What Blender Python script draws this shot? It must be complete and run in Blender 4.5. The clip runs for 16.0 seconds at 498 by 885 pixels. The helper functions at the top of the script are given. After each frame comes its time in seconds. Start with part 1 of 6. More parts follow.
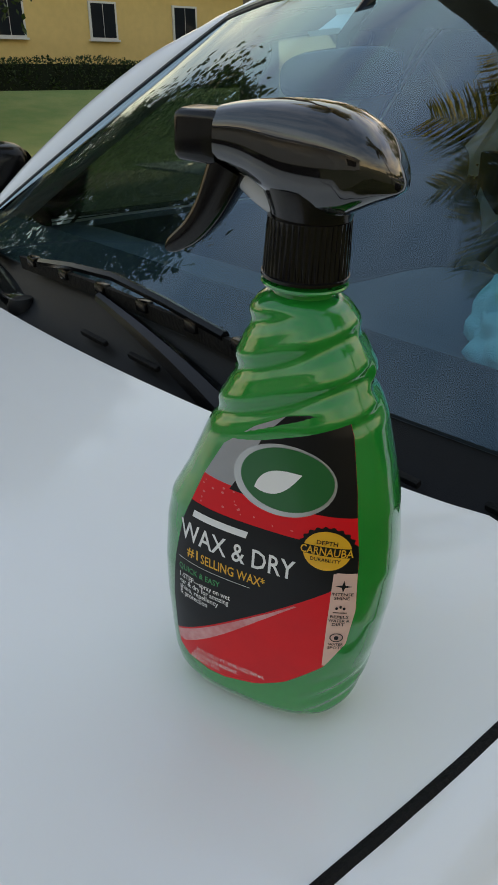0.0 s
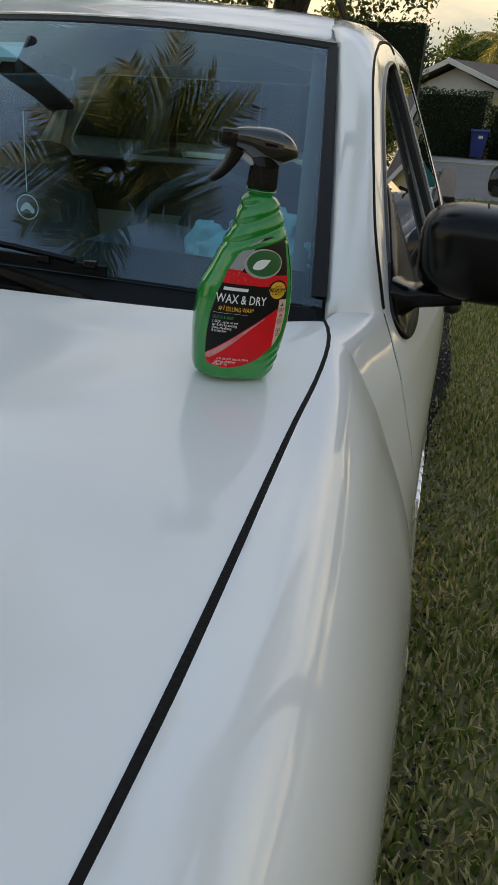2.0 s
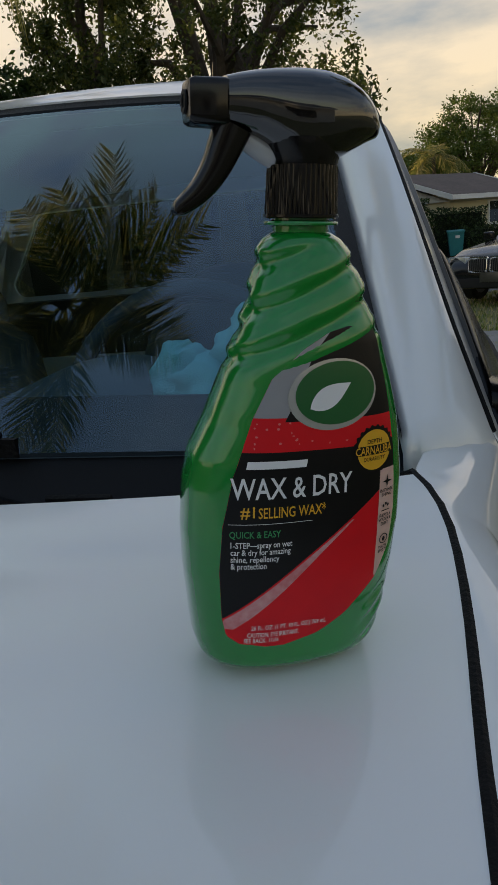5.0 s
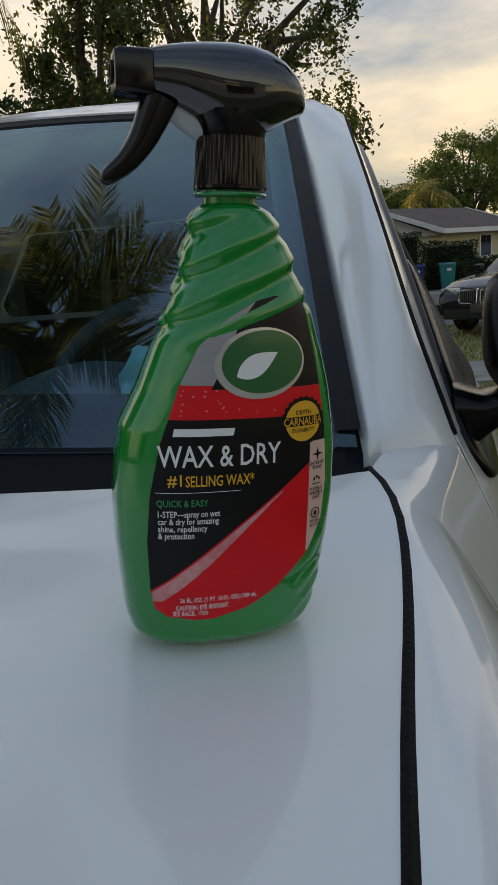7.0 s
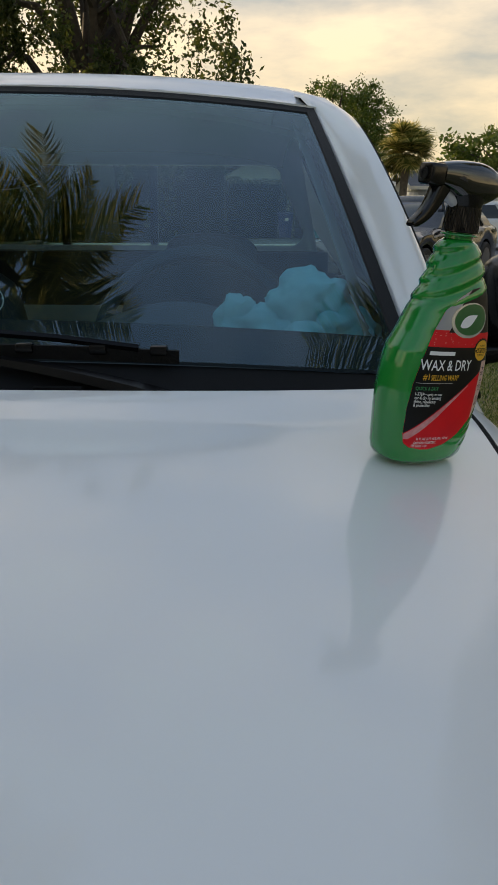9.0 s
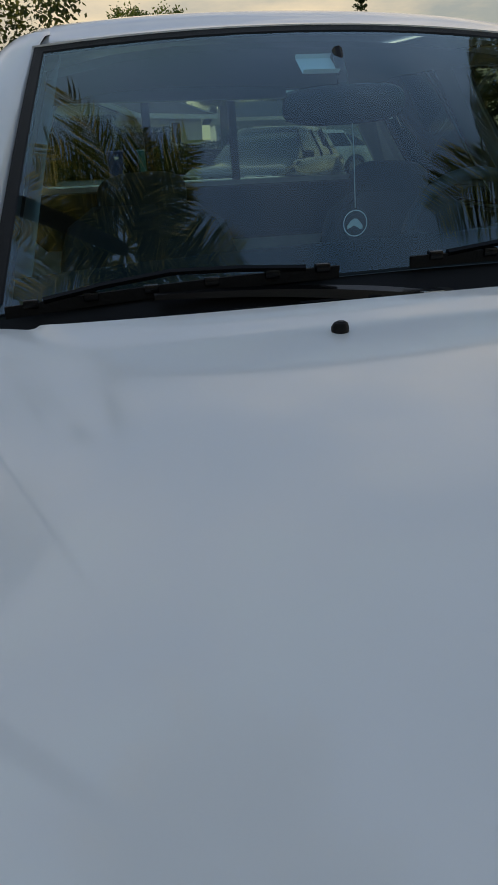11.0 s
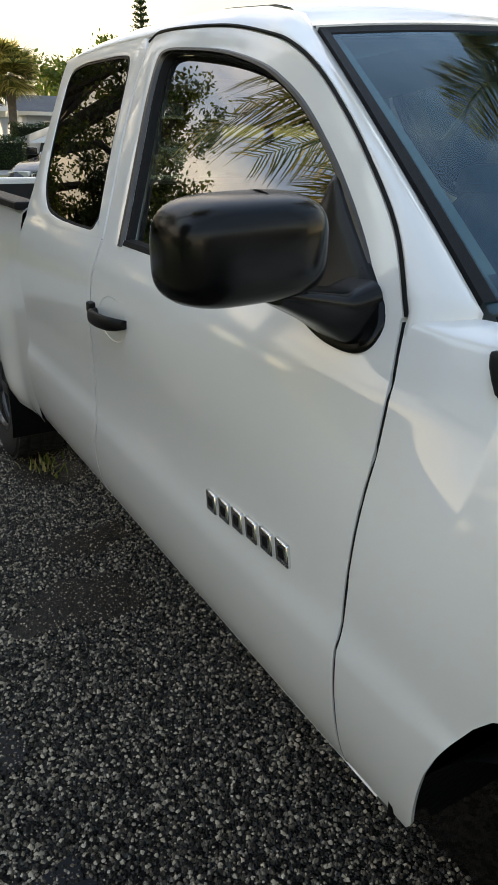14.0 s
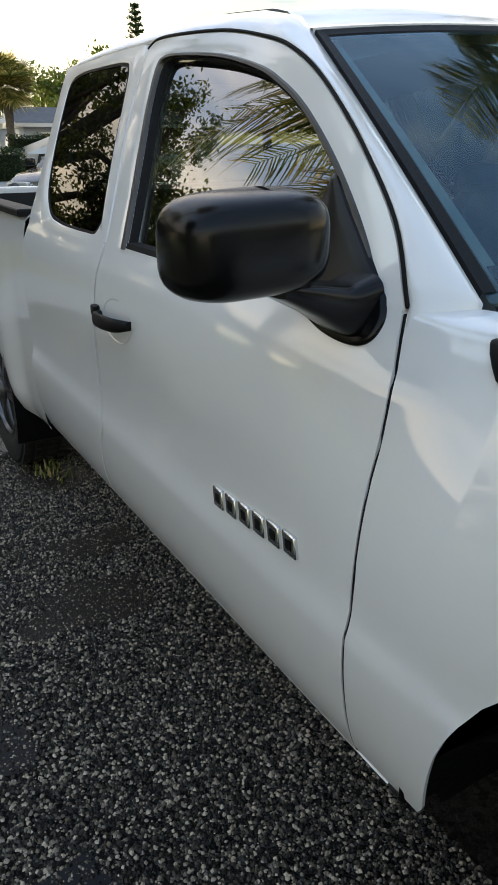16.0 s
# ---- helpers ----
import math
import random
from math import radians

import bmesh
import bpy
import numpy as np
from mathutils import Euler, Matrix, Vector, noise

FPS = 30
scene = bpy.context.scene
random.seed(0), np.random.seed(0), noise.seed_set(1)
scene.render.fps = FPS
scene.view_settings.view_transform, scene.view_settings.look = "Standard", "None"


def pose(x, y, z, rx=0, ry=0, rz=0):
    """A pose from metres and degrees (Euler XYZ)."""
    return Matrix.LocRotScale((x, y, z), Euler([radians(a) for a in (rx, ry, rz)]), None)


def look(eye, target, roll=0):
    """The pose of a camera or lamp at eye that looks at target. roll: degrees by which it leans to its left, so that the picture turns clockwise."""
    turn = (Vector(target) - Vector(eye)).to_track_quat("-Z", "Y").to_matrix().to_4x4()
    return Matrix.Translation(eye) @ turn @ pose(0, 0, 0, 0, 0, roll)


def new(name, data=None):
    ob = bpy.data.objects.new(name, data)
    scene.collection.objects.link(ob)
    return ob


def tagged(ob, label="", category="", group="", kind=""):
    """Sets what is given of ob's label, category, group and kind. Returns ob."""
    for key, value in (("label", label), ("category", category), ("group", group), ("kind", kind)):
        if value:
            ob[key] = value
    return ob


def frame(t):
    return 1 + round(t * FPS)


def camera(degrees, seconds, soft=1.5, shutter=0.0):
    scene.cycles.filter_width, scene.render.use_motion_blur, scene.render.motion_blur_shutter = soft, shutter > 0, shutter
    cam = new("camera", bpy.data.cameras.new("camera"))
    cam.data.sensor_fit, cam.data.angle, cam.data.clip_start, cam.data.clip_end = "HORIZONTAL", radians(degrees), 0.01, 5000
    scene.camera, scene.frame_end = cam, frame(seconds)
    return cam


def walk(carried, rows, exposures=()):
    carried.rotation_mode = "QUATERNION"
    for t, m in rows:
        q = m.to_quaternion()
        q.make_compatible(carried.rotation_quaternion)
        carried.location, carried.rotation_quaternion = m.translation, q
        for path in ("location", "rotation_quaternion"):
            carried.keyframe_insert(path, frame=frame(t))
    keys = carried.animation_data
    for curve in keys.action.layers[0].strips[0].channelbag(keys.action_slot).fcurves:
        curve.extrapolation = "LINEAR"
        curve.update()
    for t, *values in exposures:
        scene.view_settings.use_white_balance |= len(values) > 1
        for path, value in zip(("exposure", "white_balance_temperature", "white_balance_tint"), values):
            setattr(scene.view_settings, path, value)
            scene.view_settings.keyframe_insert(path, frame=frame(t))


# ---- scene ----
# camera and its walk
cam = camera(38.3, 16.0)
EXPOSURES = [(0, 0.68, 8000, 10), (0.5, 0.70, 8000, 10), (1.5, 0.63, 7900, 10), (2.5, 0.33, 7300, 10), (3.0, 0.22, 7000, 10), (3.5, 0.04, 6900, 10), (6, -0.1, 7250, 10), (7, 0.06, 7250, 10), (8.2, 0.26, 7700, 10), (10.3, -0.1, 7100, 10), (11, -0.13, 7100, 10), (12, 0.4, 8700, 10), (12.5, 0.55, 8700, 10), (13, 0.96, 7950, 10), (13.5, 1.17, 7600, 10), (14.5, 1.15, 7250, 10), (16, 1.12, 7000, 10)]
PATH = [
    (0, (0.811, 0.399, 1.371), (-0.621, 1.477, 0.483), -0.8),
    (0.5, (0.858, 0.245, 1.382), (-0.324, 1.631, 0.556), 2.3),
    (1, (0.921, 0.131, 1.384), (-0.121, 1.611, 0.533), 2.8),
    (1.5, (0.933, 0.007, 1.369), (0.078, 1.57, 0.459), 3.0),
    (2, (0.803, -0.175, 1.386), (0.379, 1.585, 0.536), 3.4),
    (2.5, (0.731, -0.184, 1.388), (0.455, 1.624, 0.578), 1.6),
    (3, (0.7, -0.022, 1.355), (0.486, 1.814, 0.59), -0.6),
    (3.5, (0.67, 0.036, 1.345), (0.422, 1.893, 0.644), -2.3),
    (3.7, (0.666, 0.076, 1.339), (0.375, 1.93, 0.648), -2.5),
    (5.8, (0.661, 0.293, 1.283), (0.209, 2.192, 0.848), -5.9),
    (6, (0.665, 0.297, 1.279), (0.217, 2.2, 0.858), -5.9),
    (6.5, (0.666, 0.296, 1.281), (0.237, 2.205, 0.868), -5.5),
    (7, (0.688, 0.252, 1.277), (0.281, 2.156, 0.818), -4.8),
    (7.5, (0.713, 0.129, 1.307), (0.346, 2.023, 0.783), -4.5),
    (8, (0.709, 0.034, 1.316), (0.413, 1.926, 0.74), -3.9),
    (8.2, (0.682, 0.0, 1.329), (0.443, 1.895, 0.735), -3.3),
    (10.3, (-0.209, -0.159, 1.334), (0.064, 1.708, 0.67), 1.2),
    (10.5, (-0.331, -0.183, 1.333), (-0.038, 1.673, 0.647), -0.5),
    (11, (-0.54, -0.169, 1.336), (-0.121, 1.623, 0.553), -2.2),
    (11.5, (-0.707, -0.032, 1.288), (-0.076, 1.667, 0.443), -2.1),
    (12, (-0.904, -0.029, 1.283), (0.109, 1.452, 0.399), 3.2),
    (12.5, (-1.035, -0.018, 1.301), (0.037, 1.409, 0.398), 3.5),
    (13, (-1.138, 0.104, 1.313), (-0.018, 1.511, 0.439), 2.4),
    (13.5, (-1.296, 0.178, 1.33), (-0.21, 1.636, 0.497), 1.4),
    (14, (-1.367, 0.225, 1.329), (-0.433, 1.809, 0.543), 0.9),
    (14.5, (-1.419, 0.252, 1.33), (-0.63, 1.918, 0.553), 0.5),
    (15, (-1.431, 0.249, 1.322), (-0.691, 1.942, 0.555), 0.3),
    (15.5, (-1.428, 0.241, 1.321), (-0.653, 1.92, 0.56), -0.1),
    (16, (-1.385, 0.207, 1.319), (-0.452, 1.8, 0.549), -0.2),
]
walk(cam, [(t, look(eye, target, roll)) for t, eye, target, roll in PATH], EXPOSURES)

# ---- world, sun ----
SUN_AZ, SUN_EL = radians(-27.0), radians(8.5)      # azimuth from +y towards +x
world = bpy.data.worlds.new("world")
scene.world = world
world.use_nodes = True
wn, wl = world.node_tree.nodes, world.node_tree.links
wn.clear()
w_out = wn.new("ShaderNodeOutputWorld")
w_bg = wn.new("ShaderNodeBackground")
w_sky = wn.new("ShaderNodeTexSky")
w_sky.sky_type, w_sky.sun_disc = 'NISHITA', False
w_sky.sun_elevation, w_sky.sun_rotation = SUN_EL, -SUN_AZ
w_sky.air_density, w_sky.dust_density, w_sky.ozone_density = 1.0, 1.0, 1.2
w_geo = wn.new("ShaderNodeTexCoord")
w_map = wn.new("ShaderNodeMapping")
w_map.inputs["Scale"].default_value = (1.6, 1.6, 5.0)
w_noise = wn.new("ShaderNodeTexNoise")
w_noise.inputs["Scale"].default_value, w_noise.inputs["Detail"].default_value = 1.7, 7.0
w_noise.inputs["Roughness"].default_value = 0.55
w_ramp = wn.new("ShaderNodeValToRGB")
w_ramp.color_ramp.elements[0].position, w_ramp.color_ramp.elements[1].position = 0.42, 0.66
w_mul = wn.new("ShaderNodeMixRGB")
w_mul.blend_type = 'MIX'
w_cloud = wn.new("ShaderNodeMixRGB")              # clouds: the sky's own light, greyed and lifted
w_cloud.blend_type = 'ADD'
w_cloud.inputs["Fac"].default_value = 1.0
w_cloud.inputs["Color2"].default_value = (1.0, 1.0, 1.05, 1)
wl.new(w_geo.outputs["Generated"], w_map.inputs["Vector"])
wl.new(w_map.outputs["Vector"], w_noise.inputs["Vector"])
wl.new(w_noise.outputs["Fac"], w_ramp.inputs["Fac"])
wl.new(w_sky.outputs["Color"], w_cloud.inputs["Color1"])
wl.new(w_ramp.outputs["Color"], w_mul.inputs["Fac"])
wl.new(w_sky.outputs["Color"], w_mul.inputs["Color1"])
wl.new(w_cloud.outputs["Color"], w_mul.inputs["Color2"])
w_haze = wn.new("ShaderNodeMixRGB")                # thin high cloud over the whole sky
w_haze.blend_type = 'ADD'
w_haze.inputs["Fac"].default_value = 1.0
w_sep = wn.new("ShaderNodeSeparateXYZ")
w_hr = wn.new("ShaderNodeValToRGB")
w_hr.color_ramp.elements[0].position, w_hr.color_ramp.elements[0].color = 0.0, (3.2, 2.6, 1.7, 1)
w_hr.color_ramp.elements[1].position, w_hr.color_ramp.elements[1].color = 0.55, (0.48, 0.74, 1.28, 1)
w_hr.color_ramp.elements.new(0.95).color = (0.62, 0.98, 1.7, 1)
k_ = w_hr.color_ramp.elements.new(0.22)
k_.color = (2.2, 2.0, 1.7, 1)
wl.new(w_geo.outputs["Generated"], w_sep.inputs["Vector"])
wl.new(w_sep.outputs["Z"], w_hr.inputs["Fac"])
wl.new(w_hr.outputs["Color"], w_haze.inputs["Color2"])
wl.new(w_mul.outputs["Color"], w_haze.inputs["Color1"])
sd = Vector((math.sin(SUN_AZ) * math.cos(SUN_EL), math.cos(SUN_AZ) * math.cos(SUN_EL), math.sin(SUN_EL)))
w_dot = wn.new("ShaderNodeVectorMath")             # the low sun's glow in the haze
w_dot.operation = 'DOT_PRODUCT'
w_dot.inputs[1].default_value = sd
w_max, w_pow = wn.new("ShaderNodeMath"), wn.new("ShaderNodeMath")
w_max.operation, w_pow.operation = 'MAXIMUM', 'POWER'
w_max.inputs[1].default_value, w_pow.inputs[1].default_value = 0.0, 2.0
w_glow = wn.new("ShaderNodeMixRGB")
w_glow.blend_type = 'ADD'
w_gc = wn.new("ShaderNodeMixRGB")
w_gc.blend_type = 'MULTIPLY'
w_gc.inputs["Fac"].default_value = 1.0
w_gc.inputs["Color2"].default_value = (3.2, 3.9, 6.0, 1)
w_glow.inputs["Fac"].default_value = 1.0
wl.new(w_geo.outputs["Generated"], w_dot.inputs[0])
wl.new(w_dot.outputs["Value"], w_max.inputs[0])
wl.new(w_max.outputs[0], w_pow.inputs[0])
wl.new(w_pow.outputs[0], w_gc.inputs["Color1"])
wl.new(w_haze.outputs["Color"], w_glow.inputs["Color1"])
wl.new(w_gc.outputs["Color"], w_glow.inputs["Color2"])
w_cap = wn.new("ShaderNodeMixRGB")                 # the haze evens out the brightest part
w_cap.blend_type = 'DARKEN'
w_cap.inputs["Fac"].default_value = 1.0
w_cr = wn.new("ShaderNodeValToRGB")
w_cr.color_ramp.elements[0].position, w_cr.color_ramp.elements[0].color = 0.0, (6.8, 5.6, 3.4, 1)
w_cr.color_ramp.elements[1].position, w_cr.color_ramp.elements[1].color = 0.5, (5.0, 5.2, 5.8, 1)
wl.new(w_sep.outputs["Z"], w_cr.inputs["Fac"])
w_cm, w_cn = wn.new("ShaderNodeMixRGB"), wn.new("ShaderNodeValToRGB")
w_cn.color_ramp.elements[0].position, w_cn.color_ramp.elements[0].color = 0.36, (0.42, 0.54, 0.74, 1)
w_cn.color_ramp.elements[1].position, w_cn.color_ramp.elements[1].color = 0.58, (1.08, 1.05, 1.02, 1)
w_cm.blend_type = 'MULTIPLY'
w_cm.inputs["Fac"].default_value = 1.0
wl.new(w_noise.outputs["Fac"], w_cn.inputs["Fac"])
wl.new(w_cr.outputs["Color"], w_cm.inputs["Color1"])
wl.new(w_cn.outputs["Color"], w_cm.inputs["Color2"])
wl.new(w_cm.outputs["Color"], w_cap.inputs["Color2"])
wl.new(w_glow.outputs["Color"], w_cap.inputs["Color1"])
wl.new(w_cap.outputs["Color"], w_bg.inputs["Color"])
w_bg.inputs["Strength"].default_value = 0.15
wl.new(w_bg.outputs["Background"], w_out.inputs["Surface"])
sun = new("sun", bpy.data.lights.new("sun", 'SUN'))
sun.data.energy, sun.data.angle, sun.data.color = 5.0, radians(1.0), (1.0, 0.78, 0.52)
sun.matrix_world = look(sd * 50, (0, 0, 0))

# ---- materials ----
def lin(h):
    """Linear colour from sRGB 0-255."""
    return tuple(((c / 255) / 12.92 if c / 255 < 0.04045 else ((c / 255 + 0.055) / 1.055) ** 2.4) for c in h) + (1.0,)


def mat(name, color, rough=0.5, metal=0.0, coat=0.0, var=0.0, scale=20.0, bump=0.0, bscale=200.0, spec=0.5, rvar=0.0,
        color2=None, detail=6.0, big=None, coat_rough=0.04, coat_ior=1.5):
    """A principled material whose colour wanders between two tones at two scales, with a fine bump."""
    m = bpy.data.materials.new(name)
    m.use_nodes = True
    n, l = m.node_tree.nodes, m.node_tree.links
    p = n["Principled BSDF"]
    c1 = tuple(color[:3]) + (1,)
    p.inputs["Base Color"].default_value = c1
    p.inputs["Roughness"].default_value = rough
    p.inputs["Metallic"].default_value = metal
    p.inputs["Coat Weight"].default_value = coat
    p.inputs["Coat Roughness"].default_value = coat_rough
    p.inputs["Coat IOR"].default_value = coat_ior
    p.inputs["Specular IOR Level"].default_value = spec
    tc = n.new("ShaderNodeTexCoord")
    if var or color2:
        nz = n.new("ShaderNodeTexNoise")
        nz.inputs["Scale"].default_value, nz.inputs["Detail"].default_value = scale, detail
        nz2 = n.new("ShaderNodeTexNoise")
        nz2.inputs["Scale"].default_value, nz2.inputs["Detail"].default_value = (big or scale / 7), 3.0
        add = n.new("ShaderNodeMath")
        add.operation = 'ADD'
        mr = n.new("ShaderNodeMapRange")
        mr.inputs["From Min"].default_value, mr.inputs["From Max"].default_value = 0.72, 1.28
        mx = n.new("ShaderNodeMixRGB")
        c2 = tuple(color2[:3]) + (1,) if color2 else tuple(max(0.0, c * (1 - var)) for c in c1[:3]) + (1,)
        mx.inputs["Color1"].default_value, mx.inputs["Color2"].default_value = c1, c2
        l.new(tc.outputs["Object"], nz.inputs["Vector"])
        l.new(tc.outputs["Object"], nz2.inputs["Vector"])
        l.new(nz.outputs["Fac"], add.inputs[0])
        l.new(nz2.outputs["Fac"], add.inputs[1])
        l.new(add.outputs[0], mr.inputs["Value"])
        l.new(mr.outputs["Result"], mx.inputs["Fac"])
        l.new(mx.outputs["Color"], p.inputs["Base Color"])
        if rvar:
            rr = n.new("ShaderNodeMapRange")
            rr.inputs["To Min"].default_value, rr.inputs["To Max"].default_value = max(0.0, rough - rvar), min(1.0, rough + rvar)
            l.new(mr.outputs["Result"], rr.inputs["Value"])
            l.new(rr.outputs["Result"], p.inputs["Roughness"])
    if bump:
        bz = n.new("ShaderNodeTexNoise")
        bz.inputs["Scale"].default_value, bz.inputs["Detail"].default_value = bscale, 4.0
        b = n.new("ShaderNodeBump")
        b.inputs["Strength"].default_value, b.inputs["Distance"].default_value = bump, 0.01
        l.new(tc.outputs["Object"], bz.inputs["Vector"])
        l.new(bz.outputs["Fac"], b.inputs["Height"])
        l.new(b.outputs["Normal"], p.inputs["Normal"])
    return m


def glass(name, tint, ior=1.5, rough=0.0, gloss=(1, 1, 1)):
    """A pane: clear, tinted light through it, and gloss by Fresnel."""
    m = bpy.data.materials.new(name)
    m.use_nodes = True
    n, l = m.node_tree.nodes, m.node_tree.links
    n.clear()
    out, mx = n.new("ShaderNodeOutputMaterial"), n.new("ShaderNodeMixShader")
    tr, gl, lw = n.new("ShaderNodeBsdfTransparent"), n.new("ShaderNodeBsdfGlossy"), n.new("ShaderNodeLayerWeight")
    pw, ma = n.new("ShaderNodeMath"), n.new("ShaderNodeMath")
    tr.inputs["Color"].default_value = tuple(tint) + (1,)
    gl.inputs["Roughness"].default_value, gl.inputs["Color"].default_value = rough, tuple(gloss) + (1,)
    f0 = ((ior - 1) / (ior + 1)) ** 2
    pw.operation, ma.operation = 'POWER', 'MULTIPLY_ADD'
    pw.inputs[1].default_value = 5.0
    ma.inputs[1].default_value, ma.inputs[2].default_value = 1 - f0, f0
    lw.inputs["Blend"].default_value = 0.5
    l.new(lw.outputs["Facing"], pw.inputs[0])
    l.new(pw.outputs[0], ma.inputs[0])
    l.new(ma.outputs[0], mx.inputs["Fac"])
    l.new(tr.outputs["BSDF"], mx.inputs[1])
    l.new(gl.outputs["BSDF"], mx.inputs[2])
    l.new(mx.outputs["Shader"], out.inputs["Surface"])
    return m


M = {}
M["paint"] = mat("white_paint", (0.80, 0.80, 0.785), 0.35, coat=1.0, coat_ior=1.8, var=0.03, scale=3, spec=0.3)
M["paint_dull"] = mat("white_bonnet_paint", (0.80, 0.80, 0.785), 0.42, coat=0.8, var=0.04, scale=3, spec=0.3, coat_rough=0.06, coat_ior=1.6)
M["black_trim"] = mat("black_plastic_trim", (0.005, 0.005, 0.0055), 0.5, spec=0.22, var=0.3, scale=60, bump=0.15, bscale=900)
M["satin_black"] = mat("satin_black", (0.004, 0.004, 0.0045), 0.20, spec=0.25, var=0.3, scale=15, rvar=0.08)
M["rubber"] = mat("rubber", (0.007, 0.007, 0.007), 0.7, spec=0.2, var=0.4, scale=40, bump=0.3, bscale=300)
M["tyre"] = mat("tyre_rubber", (0.014, 0.014, 0.0135), 0.7, var=0.4, scale=30, bump=0.25, bscale=250)
M["rim"] = mat("dark_rim", (0.16, 0.16, 0.165), 0.3, metal=0.8, var=0.3, scale=30)
M["moulding"] = mat("window_moulding", (0.10, 0.092, 0.082), 0.35, metal=0.6, var=0.3, scale=20)
M["chrome"] = mat("chrome", (0.75, 0.75, 0.76), 0.12, metal=1.0)
M["liner"] = mat("wheel_liner", (0.006, 0.006, 0.0065), 0.95, spec=0.1, var=0.5, scale=25, bump=0.4, bscale=60)
# near-black, the shade behind the wheel spokes put into a colour
M["dish_shade"] = mat("rim_recess_shade", (0.008, 0.008, 0.008), 0.8, spec=0.2)
M["under"] = mat("underbody", (0.02, 0.02, 0.02), 0.9)
M["interior"] = mat("grey_interior_plastic", (0.030, 0.036, 0.043), 0.7, var=0.2, scale=30, bump=0.06, bscale=700)
M["seat"] = mat("seat_cloth", (0.048, 0.055, 0.064), 0.95, var=0.25, scale=60, bump=0.15, bscale=400)
M["headliner"] = mat("headliner", (0.22, 0.215, 0.2), 0.95, var=0.1, scale=60)
M["windscreen"] = glass("windscreen_glass", (0.56, 0.84, 0.92), 1.90, gloss=(0.68, 0.88, 1.0))
M["clear_glass"] = glass("side_glass", (0.22, 0.25, 0.22), 3.2)
M["rear_glass"] = glass("tinted_rear_glass", (0.46, 0.52, 0.40), 1.5)
M["tinted_glass"] = glass("tinted_glass", (0.02, 0.022, 0.022), 1.6)

# ---- building helpers ----
def part(name, bm, material, parent=None, label="", smooth=35.0, mods=()):
    """Links a bmesh as one mesh object, under a thing or a part. mods: (solidify, bevel) widths in metres."""
    me = bm if isinstance(bm, bpy.types.Mesh) else bpy.data.meshes.new(name)
    if not isinstance(bm, bpy.types.Mesh):
        bmesh.ops.recalc_face_normals(bm, faces=bm.faces)
        bm.to_mesh(me)
        bm.free()
        if smooth:
            me.polygons.foreach_set("use_smooth", [True] * len(me.polygons))
            me.set_sharp_from_angle(angle=radians(smooth))
        for m in (material if isinstance(material, (list, tuple)) else (material,)):
            me.materials.append(m)
    ob = new(name, me)
    for kind, width in mods:
        if kind == "solid":
            k = ob.modifiers.new("thick", 'SOLIDIFY')
            k.thickness, k.offset = width, -1.0
        if kind == "bevel":
            k = ob.modifiers.new("edge", 'BEVEL')
            k.width, k.segments, k.limit_method = width, 2, 'ANGLE'
    if parent:
        ob.parent = parent
    if label:
        ob["label"] = label
    return ob


def thing(name, label, category, group="", kind="", at=None):
    ob = tagged(new(name), label, category, group, kind)
    ob.empty_display_size = 0.1
    if at is not None:
        ob.matrix_world = at
    return ob


def sheet(rows, close=False, bm=None):
    """Faces between rows of points."""
    bm = bm or bmesh.new()
    vs = [[bm.verts.new(p) for p in r] for r in rows]
    for a, b in zip(vs, vs[1:]):
        n = len(a)
        for i in range(n if close else n - 1):
            j = (i + 1) % n
            q = [a[i], a[j], b[j], b[i]]
            u = []
            for v in q:
                if all((v.co - w.co).length > 1e-6 for w in u):
                    u.append(v)
            if len(u) > 2:
                bm.faces.new(u)
    return bm


def tube(rows, caps=True):
    """A closed skin over rings of points, capped at both ends."""
    bm = sheet(rows, close=True)
    bm.verts.ensure_lookup_table()
    n = len(rows[0])
    if caps:
        bm.faces.new([bm.verts[i] for i in range(n)][::-1])
        bm.faces.new([bm.verts[len(bm.verts) - n + i] for i in range(n)])
    return bm


def box(sx, sy, sz, at=(0, 0, 0), rot=None, bevel=0.0, seg=2, bm=None):
    b = bmesh.new()
    bmesh.ops.create_cube(b, size=1.0, matrix=Matrix.Diagonal((sx, sy, sz, 1)))
    if bevel:
        bmesh.ops.bevel(b, geom=b.edges[:], offset=bevel, segments=seg, affect='EDGES', profile=0.6)
    m = Matrix.Translation(at) @ (rot.to_matrix().to_4x4() if rot else Matrix())
    bmesh.ops.transform(b, matrix=m, verts=b.verts)
    if bm is None:
        return b
    me = bpy.data.meshes.new("tmp")
    b.to_mesh(me)
    b.free()
    bm.from_mesh(me)
    bpy.data.meshes.remove(me)
    return bm


def pipe(points, radius, n=10, caps=True):
    """A round rod along points; radius may be a list."""
    pts = [Vector(p) for p in points]
    rows = []
    up = Vector((0.13, 0.21, 0.97))
    for i, p in enumerate(pts):
        d = (pts[min(i + 1, len(pts) - 1)] - pts[max(i - 1, 0)]).normalized()
        a = d.cross(up).normalized() if abs(d.dot(up)) < 0.98 else d.cross(Vector((1, 0, 0))).normalized()
        b = d.cross(a)
        r = radius[i] if isinstance(radius, (list, tuple)) else radius
        rows.append([p + r * (math.cos(2 * math.pi * k / n) * a + math.sin(2 * math.pi * k / n) * b) for k in range(n)])
    return tube(rows, caps)


